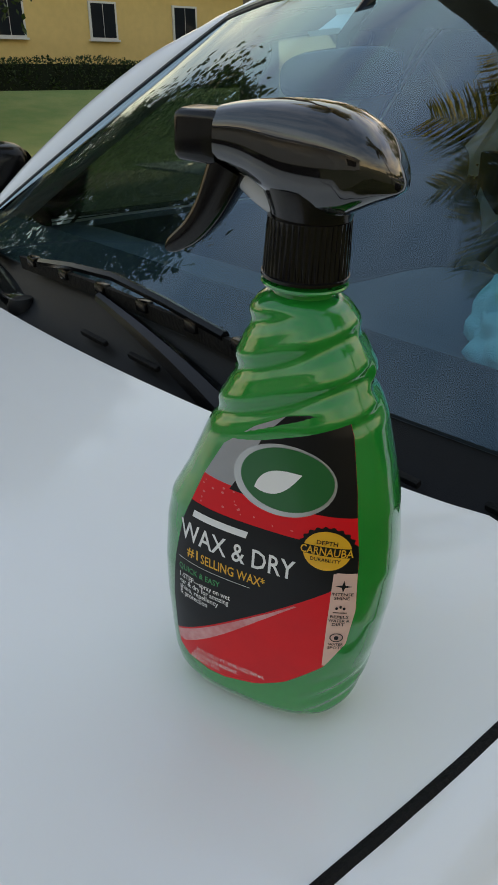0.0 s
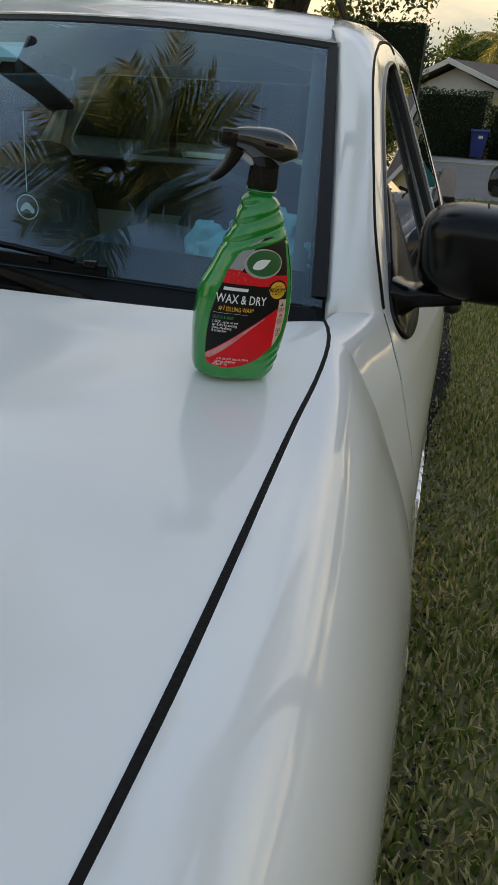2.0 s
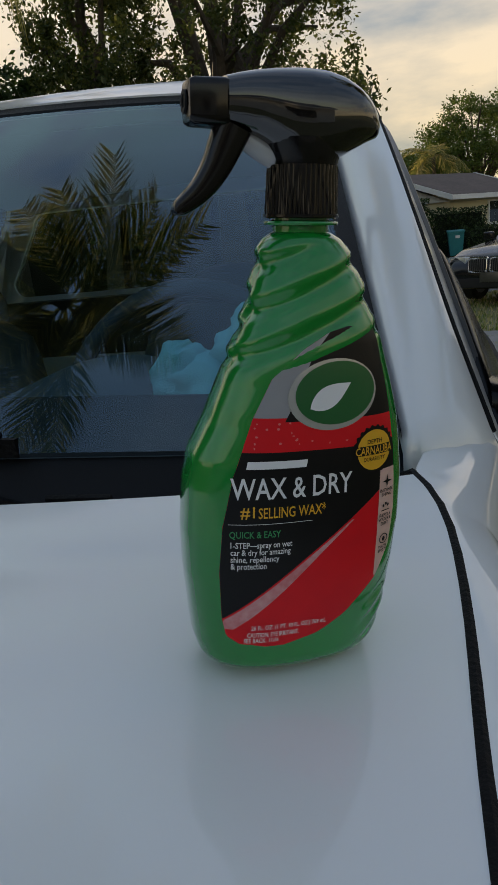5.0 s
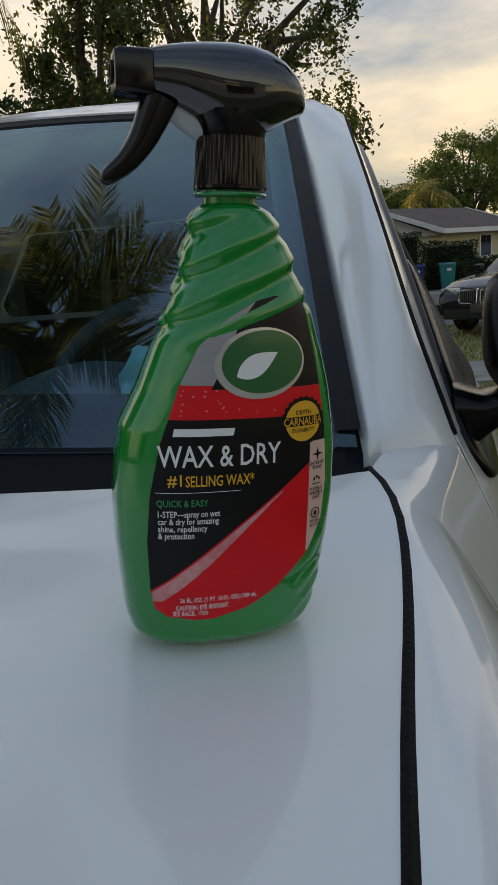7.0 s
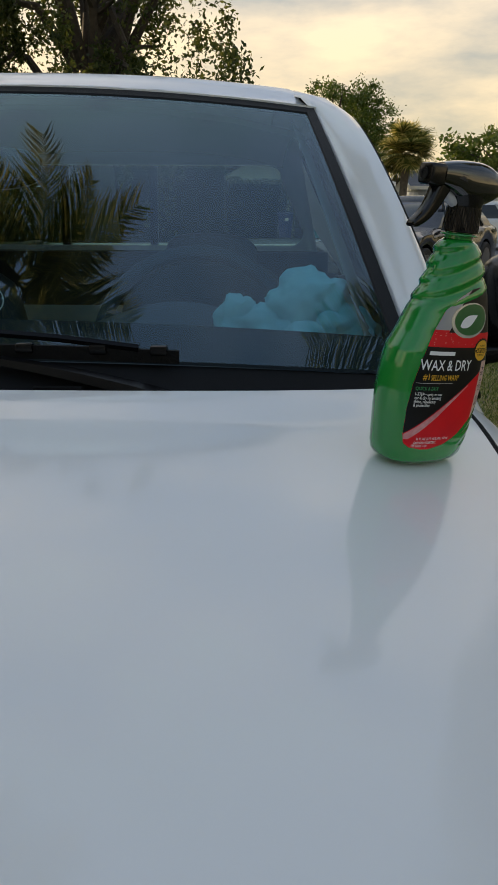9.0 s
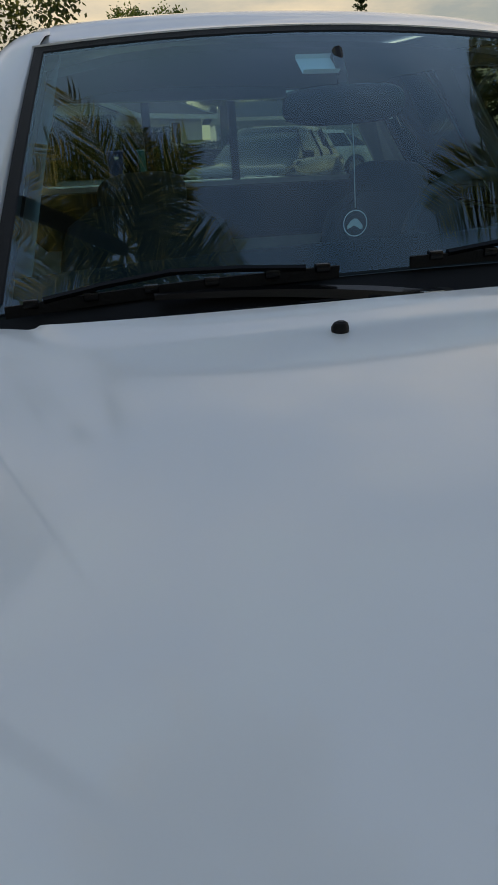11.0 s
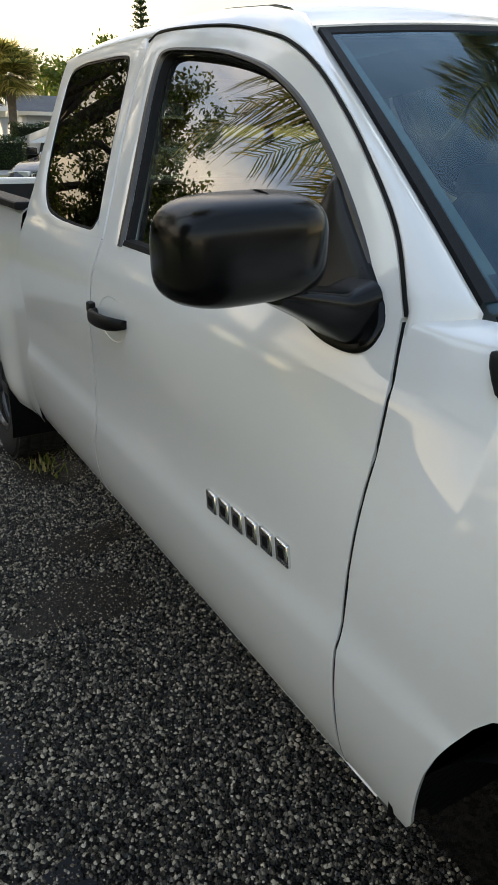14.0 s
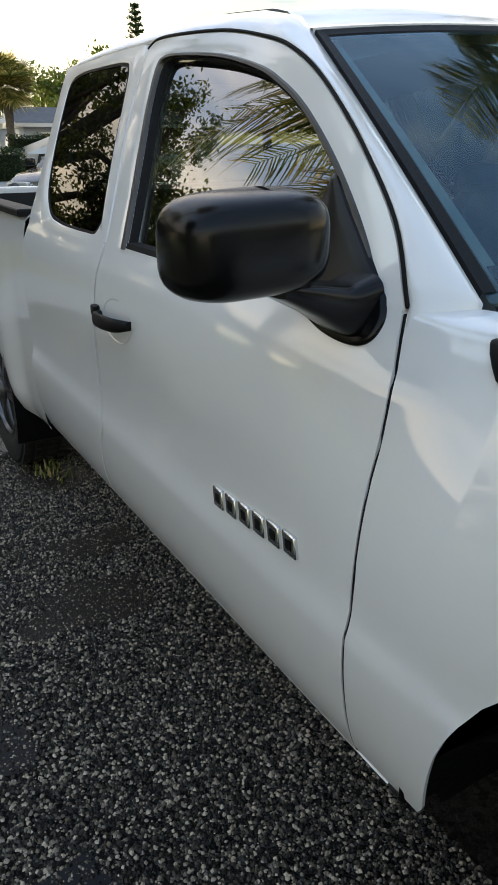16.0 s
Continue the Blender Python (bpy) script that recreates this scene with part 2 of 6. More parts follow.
def lathe(profile, n=32, axis='Z', at=(0, 0, 0), caps=True):
    """Turns (radius, height) pairs round an axis."""
    rows = []
    for r, h in profile:
        ring = []
        for k in range(n):
            c, s = r * math.cos(2 * math.pi * k / n), r * math.sin(2 * math.pi * k / n)
            v = {'Z': (c, s, h), 'X': (h, c, s), 'Y': (c, h, s)}[axis]
            ring.append(Vector(v) + Vector(at))
        rows.append(ring)
    return tube(rows, caps)


def lerp(t, xs, ys):
    return float(np.interp(t, xs, ys))


def glide(t, xs, ys):
    """Like lerp, but with no kink at the knots (monotone cubic)."""
    n = len(xs)
    if t <= xs[0]:
        return ys[0]
    if t >= xs[-1]:
        return ys[-1]
    h = [xs[i + 1] - xs[i] for i in range(n - 1)]
    d = [(ys[i + 1] - ys[i]) / h[i] for i in range(n - 1)]
    k = max(i for i in range(n - 1) if xs[i] <= t)

    def slope(i):
        if i == 0:
            return d[0]
        if i == n - 1:
            return d[-1]
        if d[i - 1] * d[i] <= 0:
            return 0.0
        w1, w2 = 2 * h[i] + h[i - 1], h[i] + 2 * h[i - 1]
        return (w1 + w2) / (w1 / d[i - 1] + w2 / d[i])

    q = (t - xs[k]) / h[k]
    return ((1 + 2 * q) * (1 - q) ** 2 * ys[k] + q * (1 - q) ** 2 * h[k] * slope(k)
            + q * q * (3 - 2 * q) * ys[k + 1] + q * q * (q - 1) * h[k] * slope(k + 1))


def smoothstep(a, b, t):
    t = min(1.0, max(0.0, (t - a) / (b - a)))
    return t * t * (3 - 2 * t)


def curve_pts(pts, n):
    """n points along a Catmull-Rom curve through pts."""
    P = [Vector(p) for p in pts]
    P = [2 * P[0] - P[1]] + P + [2 * P[-1] - P[-2]]
    m = len(P) - 3
    out = []
    for k in range(n):
        s = k * m / (n - 1)
        i = min(int(s), m - 1)
        t = s - i
        a, b, c, d = P[i:i + 4]
        out.append(0.5 * (2 * b + (c - a) * t + (2 * a - 5 * b + 4 * c - d) * t * t + (3 * b - a - 3 * c + d) * t ** 3))
    return out


# ---- pickup truck ----
GAP = 0.672                                        # half width of the bonnet at its side gap
AXLE_F, AXLE_R, TYRE = 0.21, 3.32, 0.336


def taper(y):
    """How the bonnet narrows towards the nose."""
    return glide(y, [-0.84, -0.6, -0.3, -0.1, 0.1, 0.3, 0.5, 0.62, 0.68, 0.73, 0.77, 0.81], [0.78, 0.89, 0.945, 0.962, 0.974, 0.985, 0.996, 1.003, 1.001, 0.993, 0.980, 0.960])


def flare(s, y):
    """How far the gap beside the bonnet lies outside the taper, on the side s."""
    return 0.016 * smoothstep(0.62, 0.0, y) + (0.014 if s > 0 else 0.0)


def edge_z(y):
    return glide(y, [-0.85, -0.7, -0.4, 0.0, 0.3, 0.55, 0.78, 0.92], [0.78, 0.90, 0.995, 1.045, 1.072, 1.096, 1.121, 1.124])


def crown_z(y):
    return glide(y, [-0.85, -0.7, -0.4, 0.0, 0.3, 0.58, 0.66, 0.8], [0.82, 0.95, 1.055, 1.105, 1.128, 1.138, 1.140, 1.14])


def bonnet_z(x, y):
    u = min(1.0, abs(x) / GAP)
    z = edge_z(y) + (crown_z(y) - edge_z(y)) * (1 - u ** 2.3)
    lip = bonnet_rear(x) - 0.082
    return z + 0.007 * max(0.0, min(1.0, (y - lip) / 0.082)) * max(0.0, min(1.0, (0.605 - 0.75 * (bonnet_rear(x) - y) - abs(x)) / 0.014))


def bonnet_rear(x):
    u = abs(x)
    return 0.660 + 0.108 * (u / GAP) ** 2.2 + 0.022 * smoothstep(0.55, GAP, u) ** 1.5


def side_x(y, z):
    """Half width of the body side."""
    if z > 1.11:
        x = 0.80 - (z - 1.11) * 0.455
    else:
        x = glide(z, [0.36, 0.42, 0.47, 0.54, 0.62, 0.665, 0.70, 0.78, 0.92, 1.02, 1.07, 1.11],
                 [0.765, 0.80, 0.822, 0.838, 0.847, 0.848, 0.839, 0.836, 0.842, 0.836, 0.820, 0.80])
    t = min(1.25, max(0.0, (1.5 - y) / 0.62)) ** 2
    return x - 0.062 * t * smoothstep(0.75, 1.1, z)


truck = thing("pickup_truck", "white extended-cab pickup truck with black mirrors parked on wet asphalt", "pickup truck")

# bonnet, with its edges turned down
def bonnet():
    rows = []
    nx, ny = 110, 64
    for j in range(-1, ny + 2):
        v = 1 - (1 - min(1.0, max(0.0, j / ny))) ** 1.7
        row = []
        for i in range(-1, nx + 2):
            u = min(1.0, max(0.0, i / nx))
            s = 2 * u - 1
            x = GAP * (1 - (1 - abs(s)) ** 1.25) * (1 if s > 0 else -1)
            y = -0.84 + (bonnet_rear(x) + 0.84) * v
            xx = x * taper(y)
            z = bonnet_z(x, y)
            if i < 0 or i > nx or j < 0 or j > ny:
                z -= 0.018
            row.append((xx + x / GAP * flare(x, y), y, z))
        rows.append(row)
    return sheet(rows)


part("bonnet", bonnet(), M["paint_dull"], truck)
# black rod standing for shade in the gap, and the cowl under the windscreen
for s in (1, -1):
    pts = [(s * ((GAP + lerp(y, [-0.15, 0.15, 0.6], [0.0018 if s > 0 else 0.0045, 0.0035, 0.0025])) * taper(y) + flare(s, y)), y, edge_z(y) - (0.0030 if s > 0 else 0.0045)) for y in np.linspace(-0.8, 0.80, 50)]
    pts += [(s * (0.642 + flare(s, 0.8)), 0.815, 1.110), (s * (0.63 + flare(s, 0.8)), 0.822, 1.108)]
    part("bonnet_gap_shade", pipe(pts, [lerp(q[1], [-0.15, 0.15, 0.6], [0.0038 if s > 0 else 0.0060, 0.0052 if s > 0 else 0.0060, 0.0042]) for q in pts], 8), M["rubber"], truck, "black rod standing for the shade in the bonnet gap")


def ws_base(x):
    u = abs(x) / 0.655
    return Vector((x, 0.735 + 0.105 * u ** 2.4, 1.168 - 0.04 * u ** 2.2))


def ws_top(x):
    u = abs(x) / 0.55
    return Vector((x, 1.33 + 0.06 * u ** 2, 1.526 - 0.026 * u ** 2))


def ws_point(u, v, off=0.0):
    """Windscreen: u -1..1 across, v 0..1 up, bowed a little."""
    a, b = ws_base(0.655 * u), ws_top(0.55 * u)
    p = a.lerp(b, v)
    bow = 0.006 * 4 * v * (1 - v)
    n = Vector((0.25 * u, -0.49, 0.86))
    return p + n.normalized() * (bow + off)


glass_rows = [[ws_point(2 * i / 40 - 1, j / 24) for i in range(41)] for j in range(25)]
ws = part("windscreen", sheet(glass_rows), M["windscreen"], truck, "tinted laminated glass reflecting palms")
ws.visible_shadow = False
# black border behind the glass and its rubber
for s in (1, -1):
    part("windscreen_trim", sheet([[ws_point(s * u, v, o) for v in np.linspace(0.025, 1, 20)] for u, o in ((0.968, -0.004), (0.978, 0.002), (1.006, 0.004), (1.012, -0.010))]), M["black_trim"], truck)
part("windscreen_trim", sheet([[ws_point(u, v, o) for u in np.linspace(-1, 1, 40)] for v, o in ((0.965, -0.004), (0.975, 0.002), (1.01, 0.003), (1.02, -0.015))]), M["black_trim"], truck)
part("dark_band", sheet([[ws_point(u, v, -0.005) for u in np.linspace(-0.96, 0.96, 40)] for v in (0.0, 0.05, 0.10)]), M["black_trim"], truck, "black printed band of the windscreen")

# cowl
rows = []
for j in range(9):
    v = j / 8
    row = []
    for i in range(49):
        x = 0.645 * (2 * i / 48 - 1)
        a = Vector((x, bonnet_rear(x) + 0.004 if abs(x) < 0.64 else bonnet_rear(0.64) + 0.01, bonnet_z(x, 0.66) - 0.030))
        b = ws_base(x) + Vector((0, 0.005, -0.006))
        p = a.lerp(b, v)
        p.z -= 0.012 * math.sin(v * math.pi)
        row.append(p)
    rows.append(row)
cowl = part("cowl", sheet(rows), M["black_trim"], truck, "black plastic cowl panel with slots")
for k in range(14):
    x = -0.60 + 0.092 * k
    if abs(x) < 0.06:
        continue
    a = Vector((x, bonnet_rear(x) + 0.004, bonnet_z(x, 0.66) - 0.030)).lerp(ws_base(x), 0.55)
    part("cowl_slot", box(0.055, 0.006, 0.006, (a.x, a.y, a.z - 0.006), Euler((0.3, 0, 0)), 0.002), M["rubber"], cowl)


def front_y(z):
    return lerp(z, [0.43, 0.48, 0.70, 0.95, 1.04, 1.118], [0.863, 0.863, 0.863, 0.869, 0.882, 0.910])


def fender(s):
    rows = []
    ns = 44
    for v in np.concatenate([np.linspace(0, 0.83, 90), np.linspace(0.832, 0.926, 64), np.linspace(0.93, 1.0, 14)]):
        row = []
        for i in range(-1, ns + 1):
            t = max(0, i) / ns
            # rear edge of the panel leans with the door gap
            yr = front_y(0.78 + 0.338 * math.cos(min(1.0, t / 0.62) * math.pi / 2) ** 0.82 if t < 0.62 else 0.7) - 0.006
            y = -0.80 + (yr + 0.80) * v
            ze = edge_z(y)
            gap = lerp(y, [0.1, 0.6], [0.0035 if s > 0 else 0.0065, 0.0042])
            xin = (GAP + gap) * taper(y) + flare(s, y) if y < 0.80 else lerp(y, [0.80, 0.84, 0.905], [(GAP + 0.005) * taper(0.80) + flare(s, y), 0.668 + flare(s, y) / 2, 0.735])
            xm = glide(y, [-0.80, -0.6, -0.3, 0.0, 0.25, 0.5, 0.7, 0.858], [0.70, 0.765, 0.800, 0.816, 0.828, 0.838, 0.842, 0.842]) + (0.010 if s > 0 else 0.0) * smoothstep(0.86, 0.6, y)
            # wheel arch: flat top, sloped rear
            zb = arch_z(y)
            zs = 0.78
            if t < 0.62:
                th = t / 0.62 * math.pi / 2
                x = xin + (xm - xin) * math.sin(th) ** 0.92
                z = zs + (ze - zs) * math.cos(th) ** 0.82
                if y > 0.05:
                    k = smoothstep(0.05, 0.88, y)
                    x = x * (1 - k) + k * (xin + (side_x(y, z) * xm / 0.842 - xin) * smoothstep(0, 0.13, t))
            else:
                q = (t - 0.62) / 0.38
                z = zs + (zb - zs) * q
                x = xm - 0.004 * q
                if y > 0.05:
                    k = smoothstep(0.05, 0.88, y)
                    x = x * (1 - k) + k * side_x(y, z) * xm / 0.842
            if i < 0:
                z -= 0.02
                x += 0.002
            row.append((s * x, y, z))
        # lip of the arch turned in
        x, y, z = row[-1]
        row.append((x - s * 0.005, y, z + 0.002))
        rows.append(row)
    return sheet(rows)


def arch_z(y):
    """Lower edge of the front wing: bumper end, wheel arch, then the strip ahead of the door."""
    ys = [-0.80, -0.42, -0.40, -0.36, -0.28, -0.18, -0.05, 0.20, 0.48, 0.53, 0.56, 0.58, 0.600, 0.622, 0.644, 0.662, 0.676, 0.686, 0.693, 0.698, 0.712, 0.86]
    zs = [0.50, 0.48, 0.52, 0.60, 0.70, 0.755, 0.775, 0.784, 0.776, 0.775, 0.770, 0.764, 0.752, 0.724, 0.684, 0.645, 0.605, 0.56, 0.52, 0.485, 0.462, 0.450]
    return lerp(y, ys, zs)


for s in (1, -1):
    part("front_fender", fender(s), M["paint"], truck)

def rail_x(y):
    return lerp(y, [1.38, 1.43, 1.5, 1.6, 2.66], [0.557, 0.545, 0.522, 0.505, 0.495])


def rail_z(y):
    return lerp(y, [1.33, 1.38, 1.45, 1.6, 1.8, 2.2, 2.5, 2.66], [1.500, 1.508, 1.530, 1.560, 1.577, 1.585, 1.574, 1.552])


# doors -----------------------------------------------------------------
OUT_F = [(0.906, 1.118), (0.977, 1.217), (1.079, 1.306), (1.17, 1.372), (1.26, 1.427), (1.345, 1.465), (1.425, 1.488), (1.6, 1.519), (1.8, 1.536), (1.95, 1.541), (2.0, 1.525), (1.985, 1.43), (1.955, 1.33), (1.90, 1.21), (1.855, 1.105)]
IN_F = [(0.955, 1.118), (1.015, 1.185), (1.095, 1.258), (1.175, 1.318), (1.255, 1.368), (1.335, 1.405), (1.425, 1.436), (1.58, 1.468), (1.75, 1.487), (1.85, 1.492), (1.874, 1.47), (1.857, 1.40), (1.825, 1.33), (1.775, 1.22), (1.725, 1.105)]
OUT_Q = [(1.863, 1.105), (1.908, 1.21), (1.963, 1.33), (1.993, 1.43), (2.012, 1.53), (2.10, 1.541), (2.30, 1.541), (2.50, 1.535), (2.63, 1.525), (2.615, 1.40), (2.585, 1.28), (2.555, 1.18), (2.525, 1.095), (2.35, 1.097), (2.15, 1.099), (1.98, 1.101), (1.90, 1.103), (1.863, 1.105)]
IN_Q = [(1.935, 1.150), (1.968, 1.21), (2.014, 1.31), (2.052, 1.41), (2.090, 1.485), (2.135, 1.506), (2.30, 1.510), (2.46, 1.508), (2.548, 1.485), (2.540, 1.40), (2.50, 1.29), (2.44, 1.195), (2.35, 1.138), (2.24, 1.120), (2.12, 1.116), (2.02, 1.116), (1.955, 1.120), (1.935, 1.150)]
REAR_F_Z = [0.43, 0.476, 0.59, 0.63, 0.655, 0.69, 0.81, 0.97, 1.06, 1.105]
REAR_F_Y = [1.925, 1.925, 1.895, 1.868, 1.855, 1.872, 1.885, 1.858, 1.85, 1.855]


def on_side(s, y, z, off=0.0):
    return Vector((s * (side_x(y, z) + off), y, z))


def resample(pts, n):
    return [(p.x, p.y) for p in curve_pts([(a, b, 0) for a, b in pts], n)]


def frame_ring(s, outer, inner, n=60):
    o, i = resample(outer, n), resample(inner, n)
    rows = []
    for k, off in ((-0.02, -0.02), (0.0, -0.004), (0.02, 0.0), (0.5, 0.001), (0.9, 0.0), (1.0, -0.008), (1.02, -0.028)):
        rows.append([on_side(s, a[0] + (b[0] - a[0]) * k, a[1] + (b[1] - a[1]) * k, off) for a, b in zip(o, i)])
    return sheet(rows)


def panel(s, yf, yr, z0, z1, nz=30, ny=30):
    """Lower door skin between two edge curves y(z), with its edges turned in."""
    rows = []
    for j in range(-1, nz + 2):
        z = z0 + (z1 - z0) * min(1, max(0, j / nz))
        row = []
        for i in range(-1, ny + 2):
            v = min(1, max(0, i / ny))
            y = yf(z) + (yr(z) - yf(z)) * v
            off = -0.016 if (i < 0 or i > ny or (j < 0)) else 0.0
            row.append(on_side(s, y, z, off))
        rows.append(row)
    return sheet(rows)


def rear_y(z):
    return lerp(z, REAR_F_Z, REAR_F_Y)


def cab_rear_y(z):
    return lerp(z, [0.40, 0.55, 0.70, 0.90, 1.105], [2.545, 2.545, 2.53, 2.545, 2.525])


def handle(s, parent):
    cup = part("handle_recess", sheet([[on_side(s, 1.715 + 0.085 * r * math.cos(a), 0.955 + 0.048 * r * math.sin(a), 0.0015 - 0.020 * (1 - r * r)) for a in np.linspace(0, 2 * math.pi, 33)] for r in (0.02, 0.3, 0.55, 0.75, 0.9, 1.0)]), M["paint"], parent)
    pts = [on_side(s, y, 0.955 - 0.006 * (y - 1.73) / 0.1, o) for y, o in ((1.815, 0.004), (1.80, 0.020), (1.77, 0.030), (1.72, 0.033), (1.67, 0.030), (1.645, 0.020), (1.63, 0.004))]
    rows = []
    for p, h in zip(pts, (0.012, 0.014, 0.016, 0.017, 0.016, 0.014, 0.010)):
        rows.append([p + Vector((s * 0.009 * math.cos(a), 0, h * math.sin(a))) for a in np.linspace(0, 2 * math.pi, 13)[:-1]])
    h = part("handle", tube(rows), M["black_trim"], parent, "black plastic door handle")
    part("lock_cap", box(0.020, 0.030, 0.026, on_side(s, 1.842, 0.957, 0.004), None, 0.006), M["black_trim"], h)


for s in (1, -1):
    door = part("front_door", panel(s, front_y, rear_y, 0.435, 1.118), M["paint"], truck)
    part("window_frame", frame_ring(s, OUT_F, IN_F), M["paint"], door)
    part("window_seal", sheet([[on_side(s, a[0] + (b[0] - a[0]) * k, a[1] + (b[1] - a[1]) * k, o) for a, b in zip(resample(OUT_F, 60), resample(IN_F, 60))] for k, o in ((0.95, -0.004), (1.0, -0.001), (1.05, -0.006), (1.10, -0.018))]), M["rubber"], door, "black rubber window seal")
    part("frame_seal", pipe([on_side(s, y - 0.003, z + 0.003, 0.0) for y, z in resample(OUT_F[:11], 60)], 0.0032, 6), M["rubber"], door, "black rubber seal round the door frame")
    part("window_moulding", sheet([[on_side(s, a[0] + (b[0] - a[0]) * k, a[1] + (b[1] - a[1]) * k, o) for a, b in zip(resample(OUT_F, 60), resample(IN_F, 60))] for k, o in ((0.77, 0.0005), (0.80, 0.005), (0.90, 0.005), (0.95, -0.003))]), M["moulding"], door, "dull bronze-grey window moulding")
    part("belt_seal", sheet([[on_side(s, y, z, o) for y in np.linspace(0.96, 1.73, 30)] for z, o in ((1.106, -0.002), (1.110, 0.003), (1.119, 0.003), (1.122, -0.015))]), M["rubber"], door)
    poly = resample(IN_F, 60)
    g = bmesh.new()
    g.faces.new([g.verts.new((s * (0.780 - (z - 1.11) * 0.455 - 0.032 * (1.85 - y)), y, z)) for y, z in poly])
    gl = part("door_glass", g, M["clear_glass"], door, "clear door window mirroring the sunset sky", smooth=0)
    gl.visible_shadow = False
    handle(s, door)
    rear = part("access_door", panel(s, lambda z: rear_y(z) + 0.008, cab_rear_y, 0.435, 1.105), M["paint"], truck)
    part("window_frame", frame_ring(s, OUT_Q, IN_Q, 108), M["paint"], rear)
    part("window_seal", frame_ring(s, [(2.24 + (y - 2.24) * 1.012, 1.31 + (z - 1.31) * 1.02) for y, z in IN_Q], [(2.24 + (y - 2.24) * 0.985, 1.31 + (z - 1.31) * 0.975) for y, z in IN_Q], 108), M["rubber"], rear, "black rubber window seal").location.x = -s * 0.002
    g = bmesh.new()
    g.faces.new([g.verts.new(on_side(s, y, z, -0.004)) for y, z in resample(IN_Q, 90)[:-1]])
    gl = part("quarter_glass", g, M["tinted_glass"], rear, "dark tinted fixed quarter window", smooth=0)
    part("rocker", sheet([[on_side(s, y, z, o) for y in np.linspace(0.79, 2.56, 20)] for z, o in ((0.437, -0.012), (0.430, 0.0), (0.41, -0.002), (0.38, -0.004), (0.362, -0.03), (0.36, -0.10))]), M["paint"], truck)
    # front pillar, running on into the roof rail
    a_in = [ws_point(s * 1.015, 0.0, 0.0) + Vector((0, 0.004, -0.030))] + [ws_point(s * 1.015, v, 0.0) for v in np.linspace(0, 1, 30)]
    a_out = [on_side(s, 0.894, 1.098)] + [on_side(s, y - 0.006, z + 0.004) for y, z in resample([(0.908, 1.122), (0.977, 1.217), (1.079, 1.306), (1.17, 1.372), (1.26, 1.427), (1.345, 1.465), (1.42, 1.487)], 30)]
    for y in np.linspace(1.46, 2.645, 26):
        a_in.append(Vector((s * rail_x(y), y, rail_z(y))))
        a_out.append(on_side(s, y, lerp(y, [1.42, 1.6, 1.8, 1.95, 2.3, 2.5, 2.65], [1.491, 1.523, 1.540, 1.545, 1.545, 1.539, 1.527])))
    rows = []
    for k, o in ((0.0, -0.012), (0.0, 0.004), (0.15, 0.010), (0.4, 0.014), (0.7, 0.011), (0.95, 0.004), (1.0, 0.0), (1.0, -0.02)):
        rows.append([p.lerp(q, k) + (Vector((s * 0.5, -0.5, 0.6)) if n_ < 24 else Vector((s * 0.6, lerp(n_, [24, 34], [-0.5, 0.0]), 0.7))).normalized() * (o if 0.05 < k < 0.99 else o * lerp(n_, [22, 31], [1, 0.3])) for n_, (p, q) in enumerate(zip(a_in, a_out))])
    part("front_pillar", sheet(rows), M["paint"], truck, smooth=60)
    part("pillar_seam", pipe([(s * 0.735, 0.923, 1.1225), (s * 0.70, 0.898, 1.1235), (s * 0.666, 0.872, 1.1225)], 0.0022, 6), M["rubber"], truck, "thin dark seam below the pillar")
    # dark sheet behind the panel gaps, its colour standing for their shade
    part("gap_shade_sheet", sheet([[on_side(s, y, z, -0.03) for y in np.linspace(0.80, 2.62, 12)] for z in np.linspace(0.44, 1.09, 10)]), M["under"], truck)

# roof panel between the rails
def roof():
    rows = []
    ny, nx = 36, 40
    for j in range(-1, ny + 1):
        v = max(0, j) / ny
        row = []
        for i in range(nx + 1):
            u = 2 * i / nx - 1
            f = ws_top(0.555 * u)
            y = f.y + (2.66 - f.y) * v
            ex, ez = rail_x(y) + 0.004, rail_z(y)
            cz = lerp(y, [1.33, 1.40, 1.5, 1.65, 1.8, 2.2, 2.5, 2.66], [1.527, 1.551, 1.572, 1.593, 1.605, 1.613, 1.60, 1.575])
            z = ez + (cz - ez) * (1 - abs(u) ** 2.4)
            k = smoothstep(0.12, 0.0, v)
            z = z * (1 - k) + f.z * k + (0.006 if j >= 0 else -0.012)
            row.append((ex * u, y + (0.004 if j < 0 else 0), z))
        rows.append(row)
    return sheet(rows)


part("roof", roof(), M["paint"], truck)
part("headlining", sheet([[(u * 0.54, y, lerp(y, [1.36, 1.6, 2.2, 2.6], [1.495, 1.535, 1.55, 1.50]) - 0.05 * abs(u) ** 3) for u in np.linspace(-1, 1, 9)] for y in np.linspace(1.36, 2.58, 8)]), M["headliner"], truck)

# back wall of the cab with the sliding rear window
def ring_panel(outer, inner):
    return sheet([outer, inner], close=True)


def back_pt(x, z, y0=2.56):
    return Vector((x, y0 + (z - 1.1) * 0.18 - 0.05 * (abs(x) / 0.7) ** 3, z))


def rrect(w0, w1, z0, z1, n=8, r=0.05):
    pts = []
    for cx, cz, a0 in ((1, 1, 0), (-1, 1, 90), (-1, -1, 180), (1, -1, 270)):
        for k in range(n):
            a = radians(a0 + 90 * k / (n - 1))
            w = w1 if cz > 0 else w0
            zc = (z1 - r) if cz > 0 else (z0 + r)
            pts.append((cx * (w - r) + r * math.cos(a), zc + r * math.sin(a)))
    return pts


